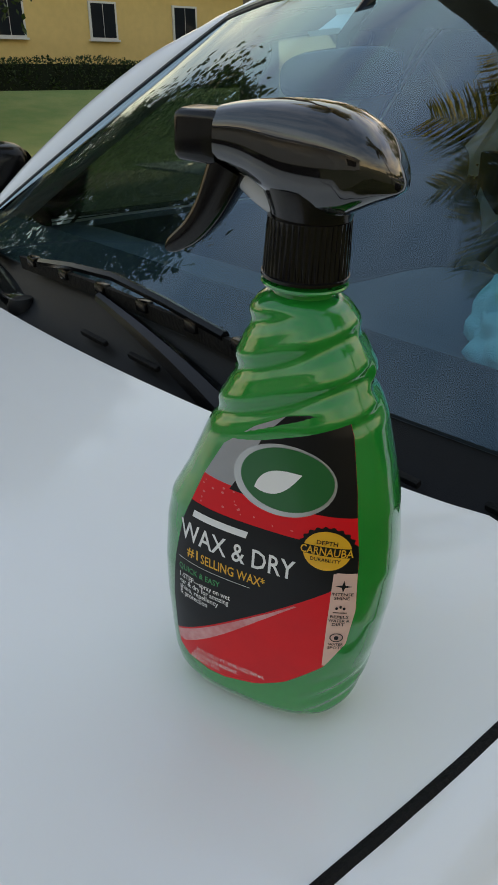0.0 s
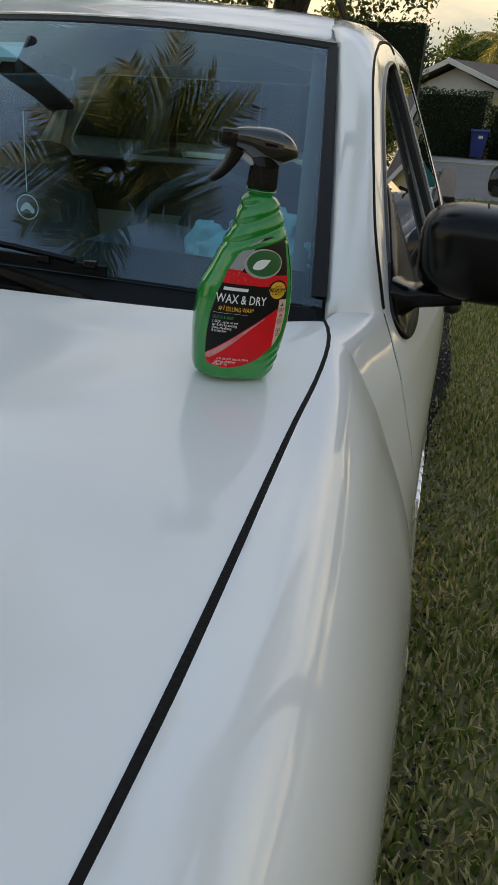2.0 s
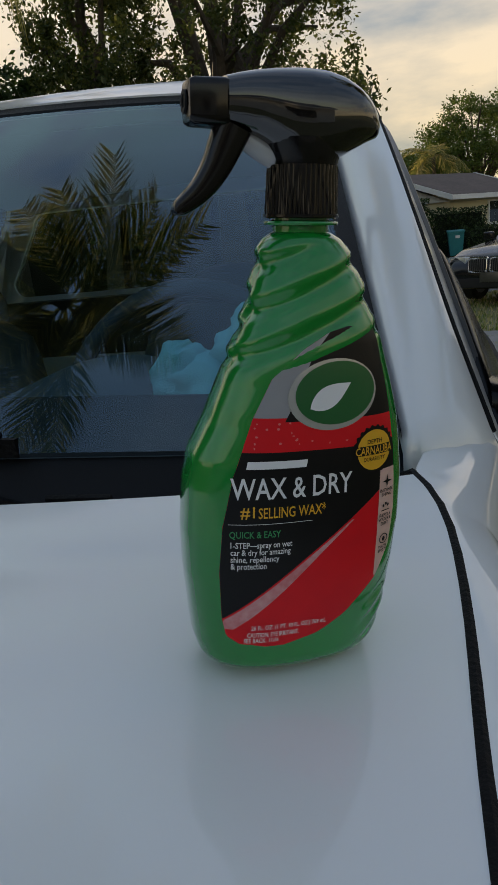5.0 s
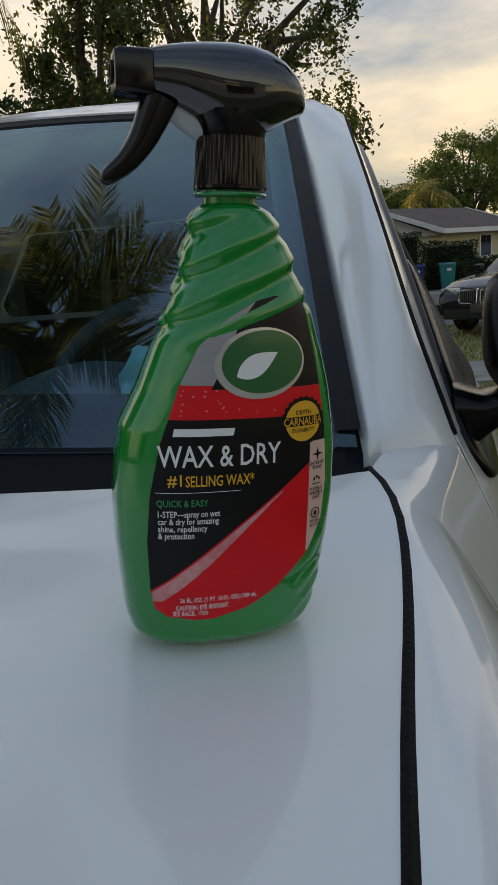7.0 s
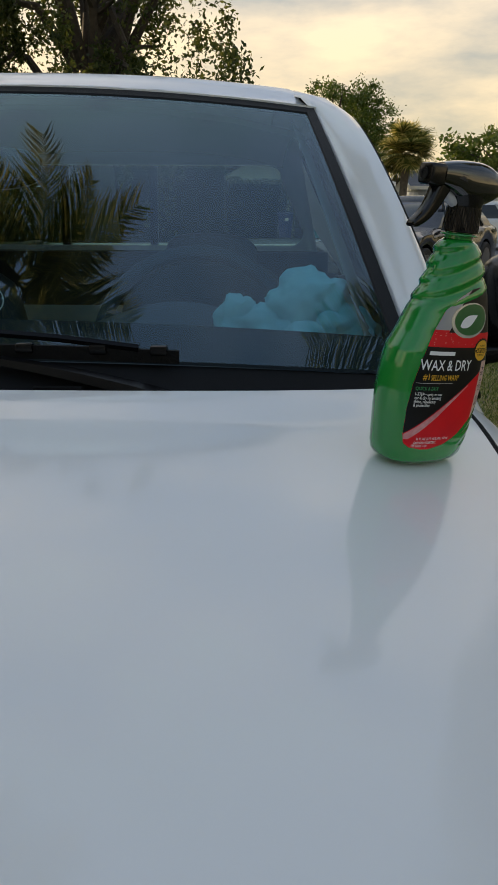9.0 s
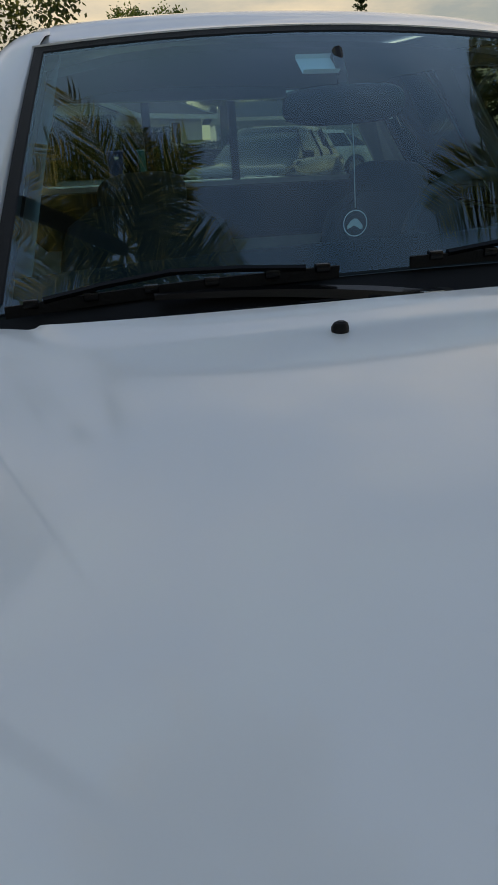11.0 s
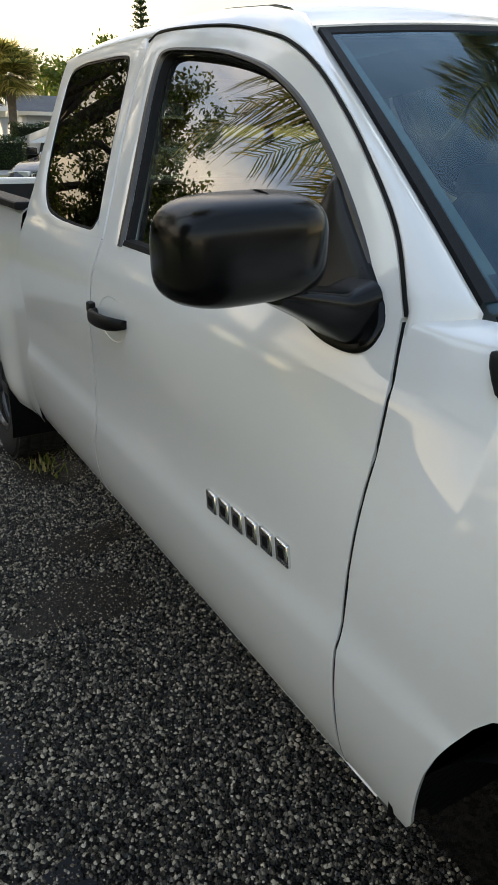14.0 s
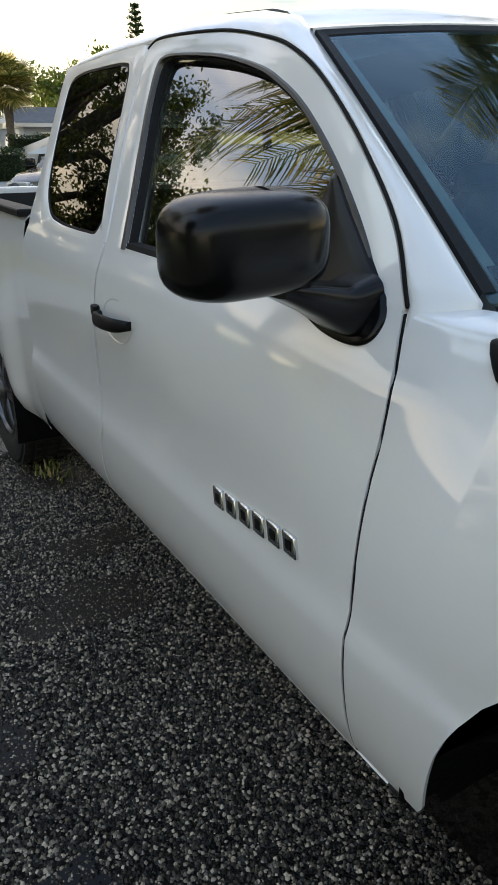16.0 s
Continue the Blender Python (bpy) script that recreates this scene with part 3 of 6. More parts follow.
out = [back_pt(x, z) for x, z in rrect(0.80, 0.60, 0.45, 1.56, r=0.06)]
inn = [back_pt(x, z) for x, z in rrect(0.62, 0.54, 1.19, 1.46, r=0.05)]
back = part("cab_back", ring_panel(out, inn), M["paint"], truck, mods=(("solid", 0.03),))
g = bmesh.new()
g.faces.new([g.verts.new(p + Vector((0, -0.01, 0))) for p in inn])
part("rear_window", g, M["rear_glass"], back, smooth=0).visible_shadow = False
for x in (-0.22, 0.09):
    part("window_post", box(0.028, 0.02, 0.27, back_pt(x, 1.325) + Vector((0, -0.012, 0)), Euler((-0.17, 0, 0)), 0.004), M["black_trim"], back)

# bed
def bed_side(s):
    rows = []
    for z in (1.118, 1.112, 1.10, 1.06, 1.00, 0.9, 0.8, 0.72, 0.66, 0.60, 0.54, 0.48, 0.43, 0.40, 0.38):
        row = []
        for y in np.linspace(cab_rear_y(z) + 0.012, 4.20, 70):
            f = smoothstep(0.60, 0.40, abs(y - AXLE_R)) * smoothstep(1.0, 0.72, z) * 0.026
            x = lerp(z, [0.38, 0.43, 0.5, 0.62, 0.8, 1.0, 1.06, 1.10, 1.118], [0.79, 0.815, 0.825, 0.832, 0.832, 0.828, 0.824, 0.815, 0.795]) + f
            x -= 0.10 * smoothstep(3.95, 4.20, y) ** 2
            r = math.hypot(y - AXLE_R, z - TYRE - 0.02)
            yy, zz = y, z
            if r < 0.40:
                k = 0.40 / max(r, 0.02)
                yy, zz = AXLE_R + (y - AXLE_R) * k, TYRE + 0.02 + (z - TYRE - 0.02) * k
                if z < TYRE + 0.03:
                    zz = z
                    dy = math.sqrt(max(0.0, 0.16 - (z - TYRE - 0.02) ** 2))
                    yy = AXLE_R + (dy if y > AXLE_R else -dy)
            row.append((s * x, yy, zz))
        rows.append(row)
    bm = sheet(rows)
    kill = [f for f in bm.faces if math.hypot(f.calc_center_median().y - AXLE_R, f.calc_center_median().z - TYRE - 0.02) < 0.392]
    bmesh.ops.delete(bm, geom=kill, context='FACES')
    return bm


for s in (1, -1):
    part("bed_side", bed_side(s), M["paint"], truck)
    part("bed_rail_cap", box(0.075, 1.60, 0.024, (s * 0.795, 3.355, 1.123), None, 0.010, 3), M["black_trim"], truck, "black plastic bed rail cap")
    part("bed_inner_wall", box(0.02, 1.58, 0.50, (s * 0.755, 3.365, 0.865)), M["under"], truck)
part("bed_floor", box(1.52, 1.58, 0.03, (0, 3.365, 0.62)), M["under"], truck)
part("bed_front_wall", box(1.50, 0.025, 0.48, (0, 2.60, 0.86)), M["under"], truck)
part("bed_liner", box(1.44, 0.02, 0.46, (0, 4.135, 0.86)), M["under"], truck, "black bed liner panel")
part("tailgate", box(1.46, 0.05, 0.50, (0, 4.17, 0.87), None, 0.015), M["paint"], truck)
part("underbody", box(1.00, 4.4, 0.14, (0, 1.65, 0.42), None, 0.02), M["under"], truck)
part("firewall", box(1.00, 0.03, 0.65, (0, 0.72, 0.75)), M["under"], truck)
part("front_bumper", sheet([[(x * 0.80, -0.84 - 0.10 * (1 - abs(x) ** 2.5) + o, z) for x in np.linspace(-1, 1, 25)] for z, o in ((0.82, 0.06), (0.76, 0.0), (0.60, -0.02), (0.45, 0.0), (0.34, 0.08))]), M["paint"], truck)
for s in (1, -1):
    # wheel housings: arched liner with a flat inner wall
    for ya, rr, xo, a0 in ((0.22, 0.525, 0.832, 0.22), (AXLE_R, 0.53, 0.846, 0.05)):
        arc = [(ya + rr * math.copysign(abs(math.cos(a)) ** 0.6, math.cos(a)), 0.27 + (rr - 0.02) * math.copysign(abs(math.sin(a)) ** 0.85, math.sin(a))) for a in np.linspace(a0, math.pi + 0.12, 28)]
        if ya > 1:
            arc = [(ya + 0.402 * math.cos(a), TYRE + 0.02 + 0.402 * math.sin(a)) for a in np.linspace(-0.35, math.pi + 0.35, 28)]
        rows = [[(s * min(x, xo - 0.09 * smoothstep(0.56, 0.40, z) * (1 if ya < 1 else 0)), y, z) for y, z in arc] for x in (xo, 0.66, 0.52)]
        rows.append([(s * 0.52, ya + (y - ya) * 0.5, 0.25 + (z - 0.25) * 0.5) for y, z in arc])
        rows.append([(s * 0.52, ya, 0.25)] * 28)
        part("wheel_housing", sheet(rows), M["liner"], truck, "black plastic wheel housing liner")


def wheel(x, y, s, size=1.0):
    """Tyre with tread blocks, and a dark five-spoke rim."""
    w = thing("wheel", "", "")
    prof = [(0.205, -0.095), (0.24, -0.108), (0.29, -0.110), (0.318, -0.100), (0.332, -0.080), (0.336, -0.05), (0.336, 0.05), (0.332, 0.080), (0.318, 0.100), (0.29, 0.110), (0.24, 0.108), (0.205, 0.095)]
    ty = part("tyre", lathe(prof, 64, 'X', caps=False), M["tyre"], w)
    bl = bmesh.new()
    for k in range(56):
        a = 2 * math.pi * k / 56
        for xx, ww in ((-0.078, 0.034), (-0.028, 0.036), (0.028, 0.036), (0.078, 0.034)):
            da = 0.03 if xx > 0 else 0
            c = Vector((xx, 0.337 * math.cos(a + da), 0.337 * math.sin(a + da)))
            box(ww, 0.026, 0.010, c, Euler((a + da - math.pi / 2, 0, 0.12 if xx > 0 else -0.12)), 0, 1, bl)
    part("tread", bl, M["tyre"], ty)
    rim = part("rim", lathe([(0.186, 0.060), (0.188, 0.088), (0.196, 0.098), (0.212, 0.100), (0.214, 0.09), (0.206, 0.06), (0.206, -0.09)], 48, 'X', caps=False), M["rim"], w)
    # near-black disc behind the spokes stands for the shade in the recess
    part("dish_shade", lathe([(0.004, 0.055), (0.14, 0.055), (0.186, 0.072), (0.190, 0.084)], 40, 'X'), M["dish_shade"], rim, "near-black disc standing for the shade in the wheel recess")
    for k in range(6):
        a = 2 * math.pi * k / 6
        rows = []
        for r, h, t in ((0.03, 0.085, 0.026), (0.08, 0.094, 0.022), (0.14, 0.092, 0.021), (0.19, 0.086, 0.030)):
            d, e = Vector((0, math.cos(a), math.sin(a))), Vector((0, -math.sin(a), math.cos(a)))
            rows.append([d * r + e * t * c + Vector((h + q, 0, 0)) for c, q in ((-1, -0.03), (-0.8, 0.0), (0.8, 0.0), (1, -0.03))])
        part("spoke", tube(rows), M["rim"], rim)
    part("hub_cap", lathe([(0.048, 0.05), (0.048, 0.098), (0.036, 0.112), (0.005, 0.114)], 24, 'X'), M["rim"], rim)
    w.matrix_world = pose(x, y, TYRE * size, 0, 0, 180 if s < 0 else 0) @ Matrix.Scale(size, 4)
    w.parent = truck
    return w


wheel(-0.712, AXLE_R, -1)
wheel(0.712, AXLE_R, 1)
wheel(-0.69, AXLE_F, -1, 1.06)
wheel(0.69, AXLE_F, 1, 1.06)
for s in (1, -1):
    # rounded rear corner of the cab, from the sill to the roof
    rows = []
    for z in np.linspace(1.085, 1.535, 24):
        yr = cab_rear_y(z) if z < 1.095 else lerp(z, [1.095, 1.18, 1.28, 1.40, 1.525], [2.525, 2.555, 2.585, 2.615, 2.63])
        x0 = side_x(yr, z)
        d, w = (0.026, 0.05) if z < 1.12 else (lerp(z, [1.12, 1.3], [0.026, 0.05]), lerp(z, [1.12, 1.3], [0.05, 0.09]))
        rows.append([(s * (x0 - w * (1 - math.cos(a))), yr - 0.004 + d * math.sin(a), z) for a in np.linspace(0, math.pi / 2, 9)])
    part("cab_corner", sheet(rows), M["paint"], truck, smooth=60)
    # splash guard behind the front wheel
    g = bmesh.new()
    sheet([[(s * (0.50 + 0.326 * k / 8), 0.745 + 0.02 * math.sin(k / 8 * math.pi), z0 + (0.05 * (k / 8) ** 6 if z0 < 0.5 else 0)) for k in range(9)] for z0 in np.linspace(0.405, 0.72, 10)], bm=g)
    part("splash_guard", g, M["liner"], truck, "black plastic splash guard", mods=(("solid", 0.008),))
    # black rods laid in the panel gaps to stand for the shade there
    part("panel_gap_shade", pipe([on_side(s, front_y(z) - 0.0035, z, -0.004) for z in np.linspace(0.44, 1.112, 24)], 0.0036, 6), M["rubber"], truck)
    part("panel_gap_shade", pipe([on_side(s, rear_y(z) + 0.004, z, -0.006) for z in np.linspace(0.44, 1.10, 36)], 0.0030, 6), M["rubber"], truck)
    part("panel_gap_shade", pipe([on_side(s, cab_rear_y(z) + 0.006, z, -0.012) for z in np.linspace(0.44, 1.10, 24)], 0.0055, 6), M["rubber"], truck)
    # mud flap behind the rear wheel
    fl = [[(s * x, AXLE_R + 0.40 + 0.05 * (z - 0.2) + 0.012 * math.sin((x - 0.6) * 13), z) for x in np.linspace(0.62, 0.835, 7)] for z in np.linspace(0.17, 0.62, 8)]
    part("mud_flap", sheet(fl), M["rubber"], truck, "black rubber mud flap", mods=(("solid", 0.006),))

# ---- spray bottle on the bonnet ----
M["green_plastic"] = mat("green_pearl_plastic", (0.001, 0.20, 0.026), 0.16, coat=1.0, coat_ior=1.5, coat_rough=0.02, color2=(0.003, 0.28, 0.040), scale=12, spec=0.4)
M["sprayer_black"] = mat("sprayer_black", (0.006, 0.005, 0.005), 0.16, spec=0.4, var=0.2, scale=30)
M["shroud_black"] = mat("glossy_black_shroud", (0.006, 0.005, 0.005), 0.08, spec=0.5, coat=1.0, coat_ior=1.6, coat_rough=0.03, var=0.2, scale=30)
M["clear_plastic"] = mat("milky_plastic", (0.45, 0.46, 0.48), 0.25)
M["lab_red"] = mat("label_red", (0.80, 0.012, 0.018), 0.35, color2=(0.66, 0.012, 0.020), scale=30, spec=0.25)
M["lab_black"] = mat("label_black", (0.007, 0.0065, 0.007), 0.35, spec=0.25)
M["lab_grey"] = mat("label_grey", (0.40, 0.40, 0.41), 0.3, color2=(0.22, 0.22, 0.23), scale=14, coat=0.3)
M["lab_white"] = mat("label_white", (0.80, 0.80, 0.80), 0.35)
M["lab_pink"] = mat("label_streak", (0.72, 0.38, 0.38), 0.35, color2=(0.62, 0.18, 0.19), scale=260)
M["lab_peach"] = mat("label_peach", (0.72, 0.47, 0.40), 0.35)
M["lab_yellow"] = mat("label_yellow", (0.80, 0.42, 0.03), 0.35)
M["lab_green"] = mat("label_green", (0.008, 0.115, 0.030), 0.3, coat=0.3)
M["lab_silver"] = mat("label_silver", (0.55, 0.56, 0.56), 0.25, metal=0.6)
M["lab_text_green"] = mat("label_text_green", (0.03, 0.28, 0.10), 0.35)
M["drop"] = mat("printed_drops", (0.75, 0.18, 0.18), 0.3)

BT = pose(0.6008, 0.5696, 1.1140, 3.3, 5.0, 27.9) @ Matrix.Scale(0.864, 4)
bottle = thing("spray_bottle", "green plastic trigger spray bottle of car wax on the bonnet", "spray bottle", at=BT)

B_V = [-0.0040, -0.0025, 0.0012, 0.005, 0.0125, 0.0244, 0.0517, 0.0747, 0.100, 0.1152, 0.133, 0.152, 0.159, 0.173, 0.1873, 0.1955, 0.2063, 0.2157, 0.2202, 0.2235]
B_L = [-0.040, -0.046, -0.0525, -0.0551, -0.0572, -0.0585, -0.0613, -0.0621, -0.0606, -0.0578, -0.0488, -0.0412, -0.0382, -0.0325, -0.0272, -0.0256, -0.0233, -0.0212, -0.0190, -0.0140]
B_R = [0.030, 0.036, 0.0435, 0.0462, 0.0490, 0.0518, 0.0562, 0.0582, 0.0581, 0.0563, 0.0535, 0.0485, 0.0463, 0.0424, 0.0350, 0.0330, 0.0282, 0.0232, 0.0200, 0.0140]
B_D = [0.022, 0.026, 0.0295, 0.031, 0.0318, 0.0325, 0.0335, 0.0338, 0.0335, 0.033, 0.0315, 0.0297, 0.029, 0.0272, 0.0252, 0.024, 0.0222, 0.0200, 0.0180, 0.0140]


def b_dims(v):
    l, r, d = lerp(v, B_V, B_L), lerp(v, B_V, B_R), lerp(v, B_V, B_D)
    return (l + r) / 2, (r - l) / 2, d


def b_n(v):
    return lerp(v, [0.0, 0.14, 0.20, 0.223], [2.7, 2.7, 2.3, 2.0])


def front(u, v, off=0.0):
    """A point on the front face of the bottle, off metres proud."""
    c, w, d = b_dims(v)
    n = b_n(v)
    q = min(0.985, abs((u - c) / w))
    return Vector((u, -(d * (1 - q ** n) ** (1 / n)) - off, v))


def bottle_skin():
    rows = []
    nv, na = 130, 72
    for j in range(nv + 1):
        v = -0.0040 + 0.2275 * j / nv
        c, w, d = b_dims(v)
        n = b_n(v)
        ring = []
        for k in range(na):
            a = 2 * math.pi * k / na
            ca, sa = math.cos(a), math.sin(a)
            x = math.copysign(abs(ca) ** (2 / n), ca)
            y = math.copysign(abs(sa) ** (2 / n), sa)
            # slanting swirl ribs on the shoulder, and a few at the heel
            ph = (v - 0.42 * w * x * (1 if sa < 0 else -1)) * 2 * math.pi / 0.0185
            rib = 0.0012 * (math.sin(ph) + 0.35 * math.sin(2 * ph + 0.6)) * smoothstep(0.160, 0.176, v - 0.25 * w * x) * smoothstep(0.222, 0.213, v)
            ph2 = (v - 0.9 * w * x) * 2 * math.pi / 0.012
            rib += 0.0008 * math.sin(ph2) * smoothstep(0.55, 0.8, x) * smoothstep(0.045, 0.03, v) * smoothstep(0.0, 0.01, v)
            ring.append((c + w * x + rib * ca, d * y + rib * sa, v))
        rows.append(ring)
    return tube(rows)


body = part("body", bottle_skin(), M["green_plastic"], bottle, "glossy green bottle with swirled shoulder", smooth=60)
part("neck", lathe([(0.0135, 0.2225), (0.0135, 0.2262), (0.0178, 0.2268), (0.0182, 0.2276), (0.0178, 0.2284), (0.0138, 0.2290), (0.0138, 0.232)], 40), M["green_plastic"], body)

# ribbed collar
rows = []
for z, r in ((0.2298, 0.0176), (0.2302, 0.0182), (0.2315, 0.0182), (0.2318, 0.0177), (0.2500, 0.0170), (0.2535, 0.0168), (0.2540, 0.0150)):
    rows.append([((r - (0.0006 if (k % 4 > 1 and 0.2316 < z < 0.2530) else 0)) * math.cos(2 * math.pi * k / 176), (r - (0.0006 if (k % 4 > 1 and 0.2316 < z < 0.2530) else 0)) * math.sin(2 * math.pi * k / 176), z) for k in range(176)])
sprayer = thing("sprayer", "", "")
sprayer.parent = bottle
sprayer["label"] = "black trigger sprayer head"
part("collar", tube(rows), M["sprayer_black"], sprayer, "ribbed black screw collar")


def ring_uz(u, zt, zb, hw, n=3.0, m=28):
    zc, hz = (zt + zb) / 2, (zt - zb) / 2
    out = []
    for k in range(m):
        a = 2 * math.pi * k / m
        ca, sa = math.cos(a), math.sin(a)
        out.append((u, hw * math.copysign(abs(ca) ** (2 / n), ca), zc + hz * math.copysign(abs(sa) ** (2 / n), sa)))
    return out


H_U = [-0.0385, -0.032, -0.024, -0.016, -0.008, 0.0, 0.008, 0.016, 0.0225, 0.028, 0.032, 0.0348, 0.0362]
H_T = [0.2902, 0.2918, 0.2932, 0.2942, 0.2948, 0.2950, 0.2945, 0.2925, 0.2892, 0.2848, 0.2800, 0.2752, 0.2718]
H_B = [0.2690, 0.2676, 0.2650, 0.2605, 0.2560, 0.2545, 0.2545, 0.2565, 0.2600, 0.2630, 0.2648, 0.2660, 0.2675]
H_W = [0.0105, 0.0118, 0.0135, 0.0155, 0.0170, 0.0182, 0.0190, 0.0192, 0.0185, 0.0165, 0.0135, 0.0095, 0.0040]
us = np.linspace(-0.0385, 0.0362, 40)
part("shroud", tube([ring_uz(u, lerp(u, H_U, H_T), lerp(u, H_U, H_B), lerp(u, H_U, H_W), 2.6) for u in us]), M["shroud_black"], sprayer, smooth=70)
part("shroud_base", tube([[(0.0005 + a * math.cos(t), b * math.sin(t), z) for t in np.linspace(0, 2 * math.pi, 33)[:-1]] for z, a, b in ((0.2538, 0.0162, 0.0158), (0.2560, 0.0166, 0.0162), (0.2600, 0.0185, 0.0170), (0.2650, 0.0215, 0.0172))]), M["sprayer_black"], sprayer)
noz = part("nozzle", tube([ring_uz(u, zt, zb, hw, 6.0) for u, zt, zb, hw in ((-0.0380, 0.2885, 0.2690, 0.0095), (-0.0400, 0.2888, 0.2686, 0.0100), (-0.0535, 0.2884, 0.2690, 0.0100), (-0.0556, 0.2874, 0.2702, 0.0090), (-0.0560, 0.2860, 0.2716, 0.0075))]), M["sprayer_black"], sprayer)
part("orifice", lathe([(0.0052, -0.0564), (0.0050, -0.0572), (0.0030, -0.0572), (0.0026, -0.0560), (0.001, -0.0560)], 20, 'X', (0, 0, 0.2788)), M["black_trim"], noz)
T_P = curve_pts([(-0.0345, 0, 0.2690), (-0.0385, 0, 0.2600), (-0.0430, 0, 0.2510), (-0.0500, 0, 0.2415), (-0.0580, 0, 0.2350), (-0.0622, 0, 0.2318)], 18)
rows = []
for i, p in enumerate(T_P):
    t = i / 17
    d = (T_P[min(i + 1, 17)] - T_P[max(i - 1, 0)]).normalized()
    nrm = Vector((d.z, 0, -d.x))
    th, hw = lerp(t, [0, 0.3, 0.7, 0.92, 1], [0.0085, 0.0070, 0.0048, 0.0034, 0.0015]), lerp(t, [0, 0.5, 1], [0.0085, 0.0075, 0.0062])
    rows.append([p + nrm * th * math.copysign(abs(math.sin(a)) ** 0.55, math.sin(a)) + Vector((0, hw * math.copysign(abs(math.cos(a)) ** 0.45, math.cos(a)), 0)) for a in np.linspace(0, 2 * math.pi, 21)[:-1]])
part("trigger", tube(rows), M["sprayer_black"], sprayer, smooth=60)
part("piston", pipe([(-0.030, 0, 0.2655), (-0.021, 0, 0.2600), (-0.0135, 0, 0.2565)], [0.0045, 0.0052, 0.0055], 14), M["clear_plastic"], sprayer, "milky plastic pump piston")

# label: patches that hug the front face, one above the other by a hair
L_V = [0.0151, 0.0165, 0.0218, 0.0319, 0.0591, 0.0835, 0.110, 0.138, 0.157, 0.1704, 0.1784, 0.1811, 0.1817]
L_L = [-0.0250, -0.0370, -0.0447, -0.0469, -0.0483, -0.0468, -0.0416, -0.0315, -0.0219, -0.0070, 0.0065, 0.0175, 0.0270]
R_V = [0.0151, 0.0197, 0.0287, 0.0457, 0.0632, 0.0854, 0.116, 0.1481, 0.1731, 0.1800, 0.1817]
R_R = [-0.0149, 0.0035, 0.0188, 0.0369, 0.0455, 0.0475, 0.0453, 0.0400, 0.0345, 0.0315, 0.0270]


def uL(v):
    return lerp(v, L_V, L_L)


def uR(v):
    return lerp(v, R_V, R_R)


def patch(name, v0, v1, f0, f1, layer, material, parent, nv=40, nu=26, label=""):
    rows = []
    for j in range(nv + 1):
        v = v0 + (v1 - v0) * j / nv
        a, b = max(uL(v), f0(v)), min(uR(v), f1(v))
        if b <= a + 1e-5:
            a = b = min(max((a + b) / 2, uL(v)), uR(v))
        rows.append([front(a + (b - a) * i / nu, v, 0.00025 + 0.00015 * layer) for i in range(nu + 1)])
    return part(name, sheet(rows), material, parent, label, smooth=60)


label_ = patch("label", 0.0151, 0.1817, lambda v: -1, lambda v: 1, 0, M["lab_red"], bottle, 80, 40, "red, black and grey printed front label")


def diag(v):
    return 0.0494 - (0.107 - v) * 1.283


def shade_edge(v):
    return lerp(v, [0.13, 0.145, 0.168, 0.1784], [-0.020, -0.012, -0.002, 0.0065])


patch("grey_field", 0.1385, 0.1817, lambda v: -1, shade_edge, 1, M["lab_grey"], label_)
patch("black_field", 0.1365, 0.1817, shade_edge, lambda v: 1, 1, M["lab_black"], label_)
patch("black_field", 0.0325, 0.1220, lambda v: -1, diag, 1, M["lab_black"], label_)
patch("light_streak", 0.026, 0.083, lambda v: diag(v) + 0.0015, lambda v: diag(v) + 0.0015 + 0.0105 * smoothstep(0.09, 0.03, v) + 0.001, 1, M["lab_pink"], label_)
patch("pale_strip", 0.047, 0.1075, lambda v: 0.0362, lambda v: 1, 1, M["lab_peach"], label_)


def disc(name, cu, cv, ru, rv, layer, material, tilt=0.0, parent=None, n=48, teeth=0, inner=0.0, a0=0.0, a1=2 * math.pi):
    rows = []
    for r in np.linspace(inner if inner else 0.001, 1.0, 6):
        row = []
        for k in range(n + 1):
            a = a0 + (a1 - a0) * k / n
            q = r * (1 + (0.045 * math.cos(teeth * a) if teeth else 0))
            x, y = ru * q * math.cos(a), rv * q * math.sin(a)
            u = cu + x * math.cos(tilt) - y * math.sin(tilt)
            v = cv + x * math.sin(tilt) + y * math.cos(tilt)
            row.append(front(u, v, 0.00025 + 0.00015 * layer))
        rows.append(row)
    return part(name, sheet(rows), material, parent or label_, smooth=60)


disc("emblem_rim", 0.0085, 0.1487, 0.0236, 0.0172, 2, M["lab_silver"], 0.10)
disc("emblem_field", 0.0098, 0.1494, 0.0212, 0.0152, 3, M["lab_green"], 0.10)
# plain white leaf shape in the emblem
rows = []
for t in np.linspace(0, 1, 14):
    w = 0.0052 * math.sin(math.pi * t ** 0.8) + 0.0001
    cu, cv = -0.004 + 0.021 * t, 0.1425 + 0.0115 * t
    rows.append([front(cu - 0.45 * w * s, cv + 0.9 * w * s, 0.0009) for s in np.linspace(-1, 1, 6)])
part("emblem_shape", sheet(rows), M["lab_white"], label_)
disc("seal_rim", 0.0318, 0.1187, 0.0124, 0.0124, 2, M["lab_black"], teeth=22, n=132)
disc("seal_field", 0.0318, 0.1187, 0.0104, 0.0104, 3, M["lab_yellow"])
patch("seal_band", 0.1163, 0.1211, lambda v: 0.0200, lambda v: 0.0436, 4, M["lab_black"], label_, 4)


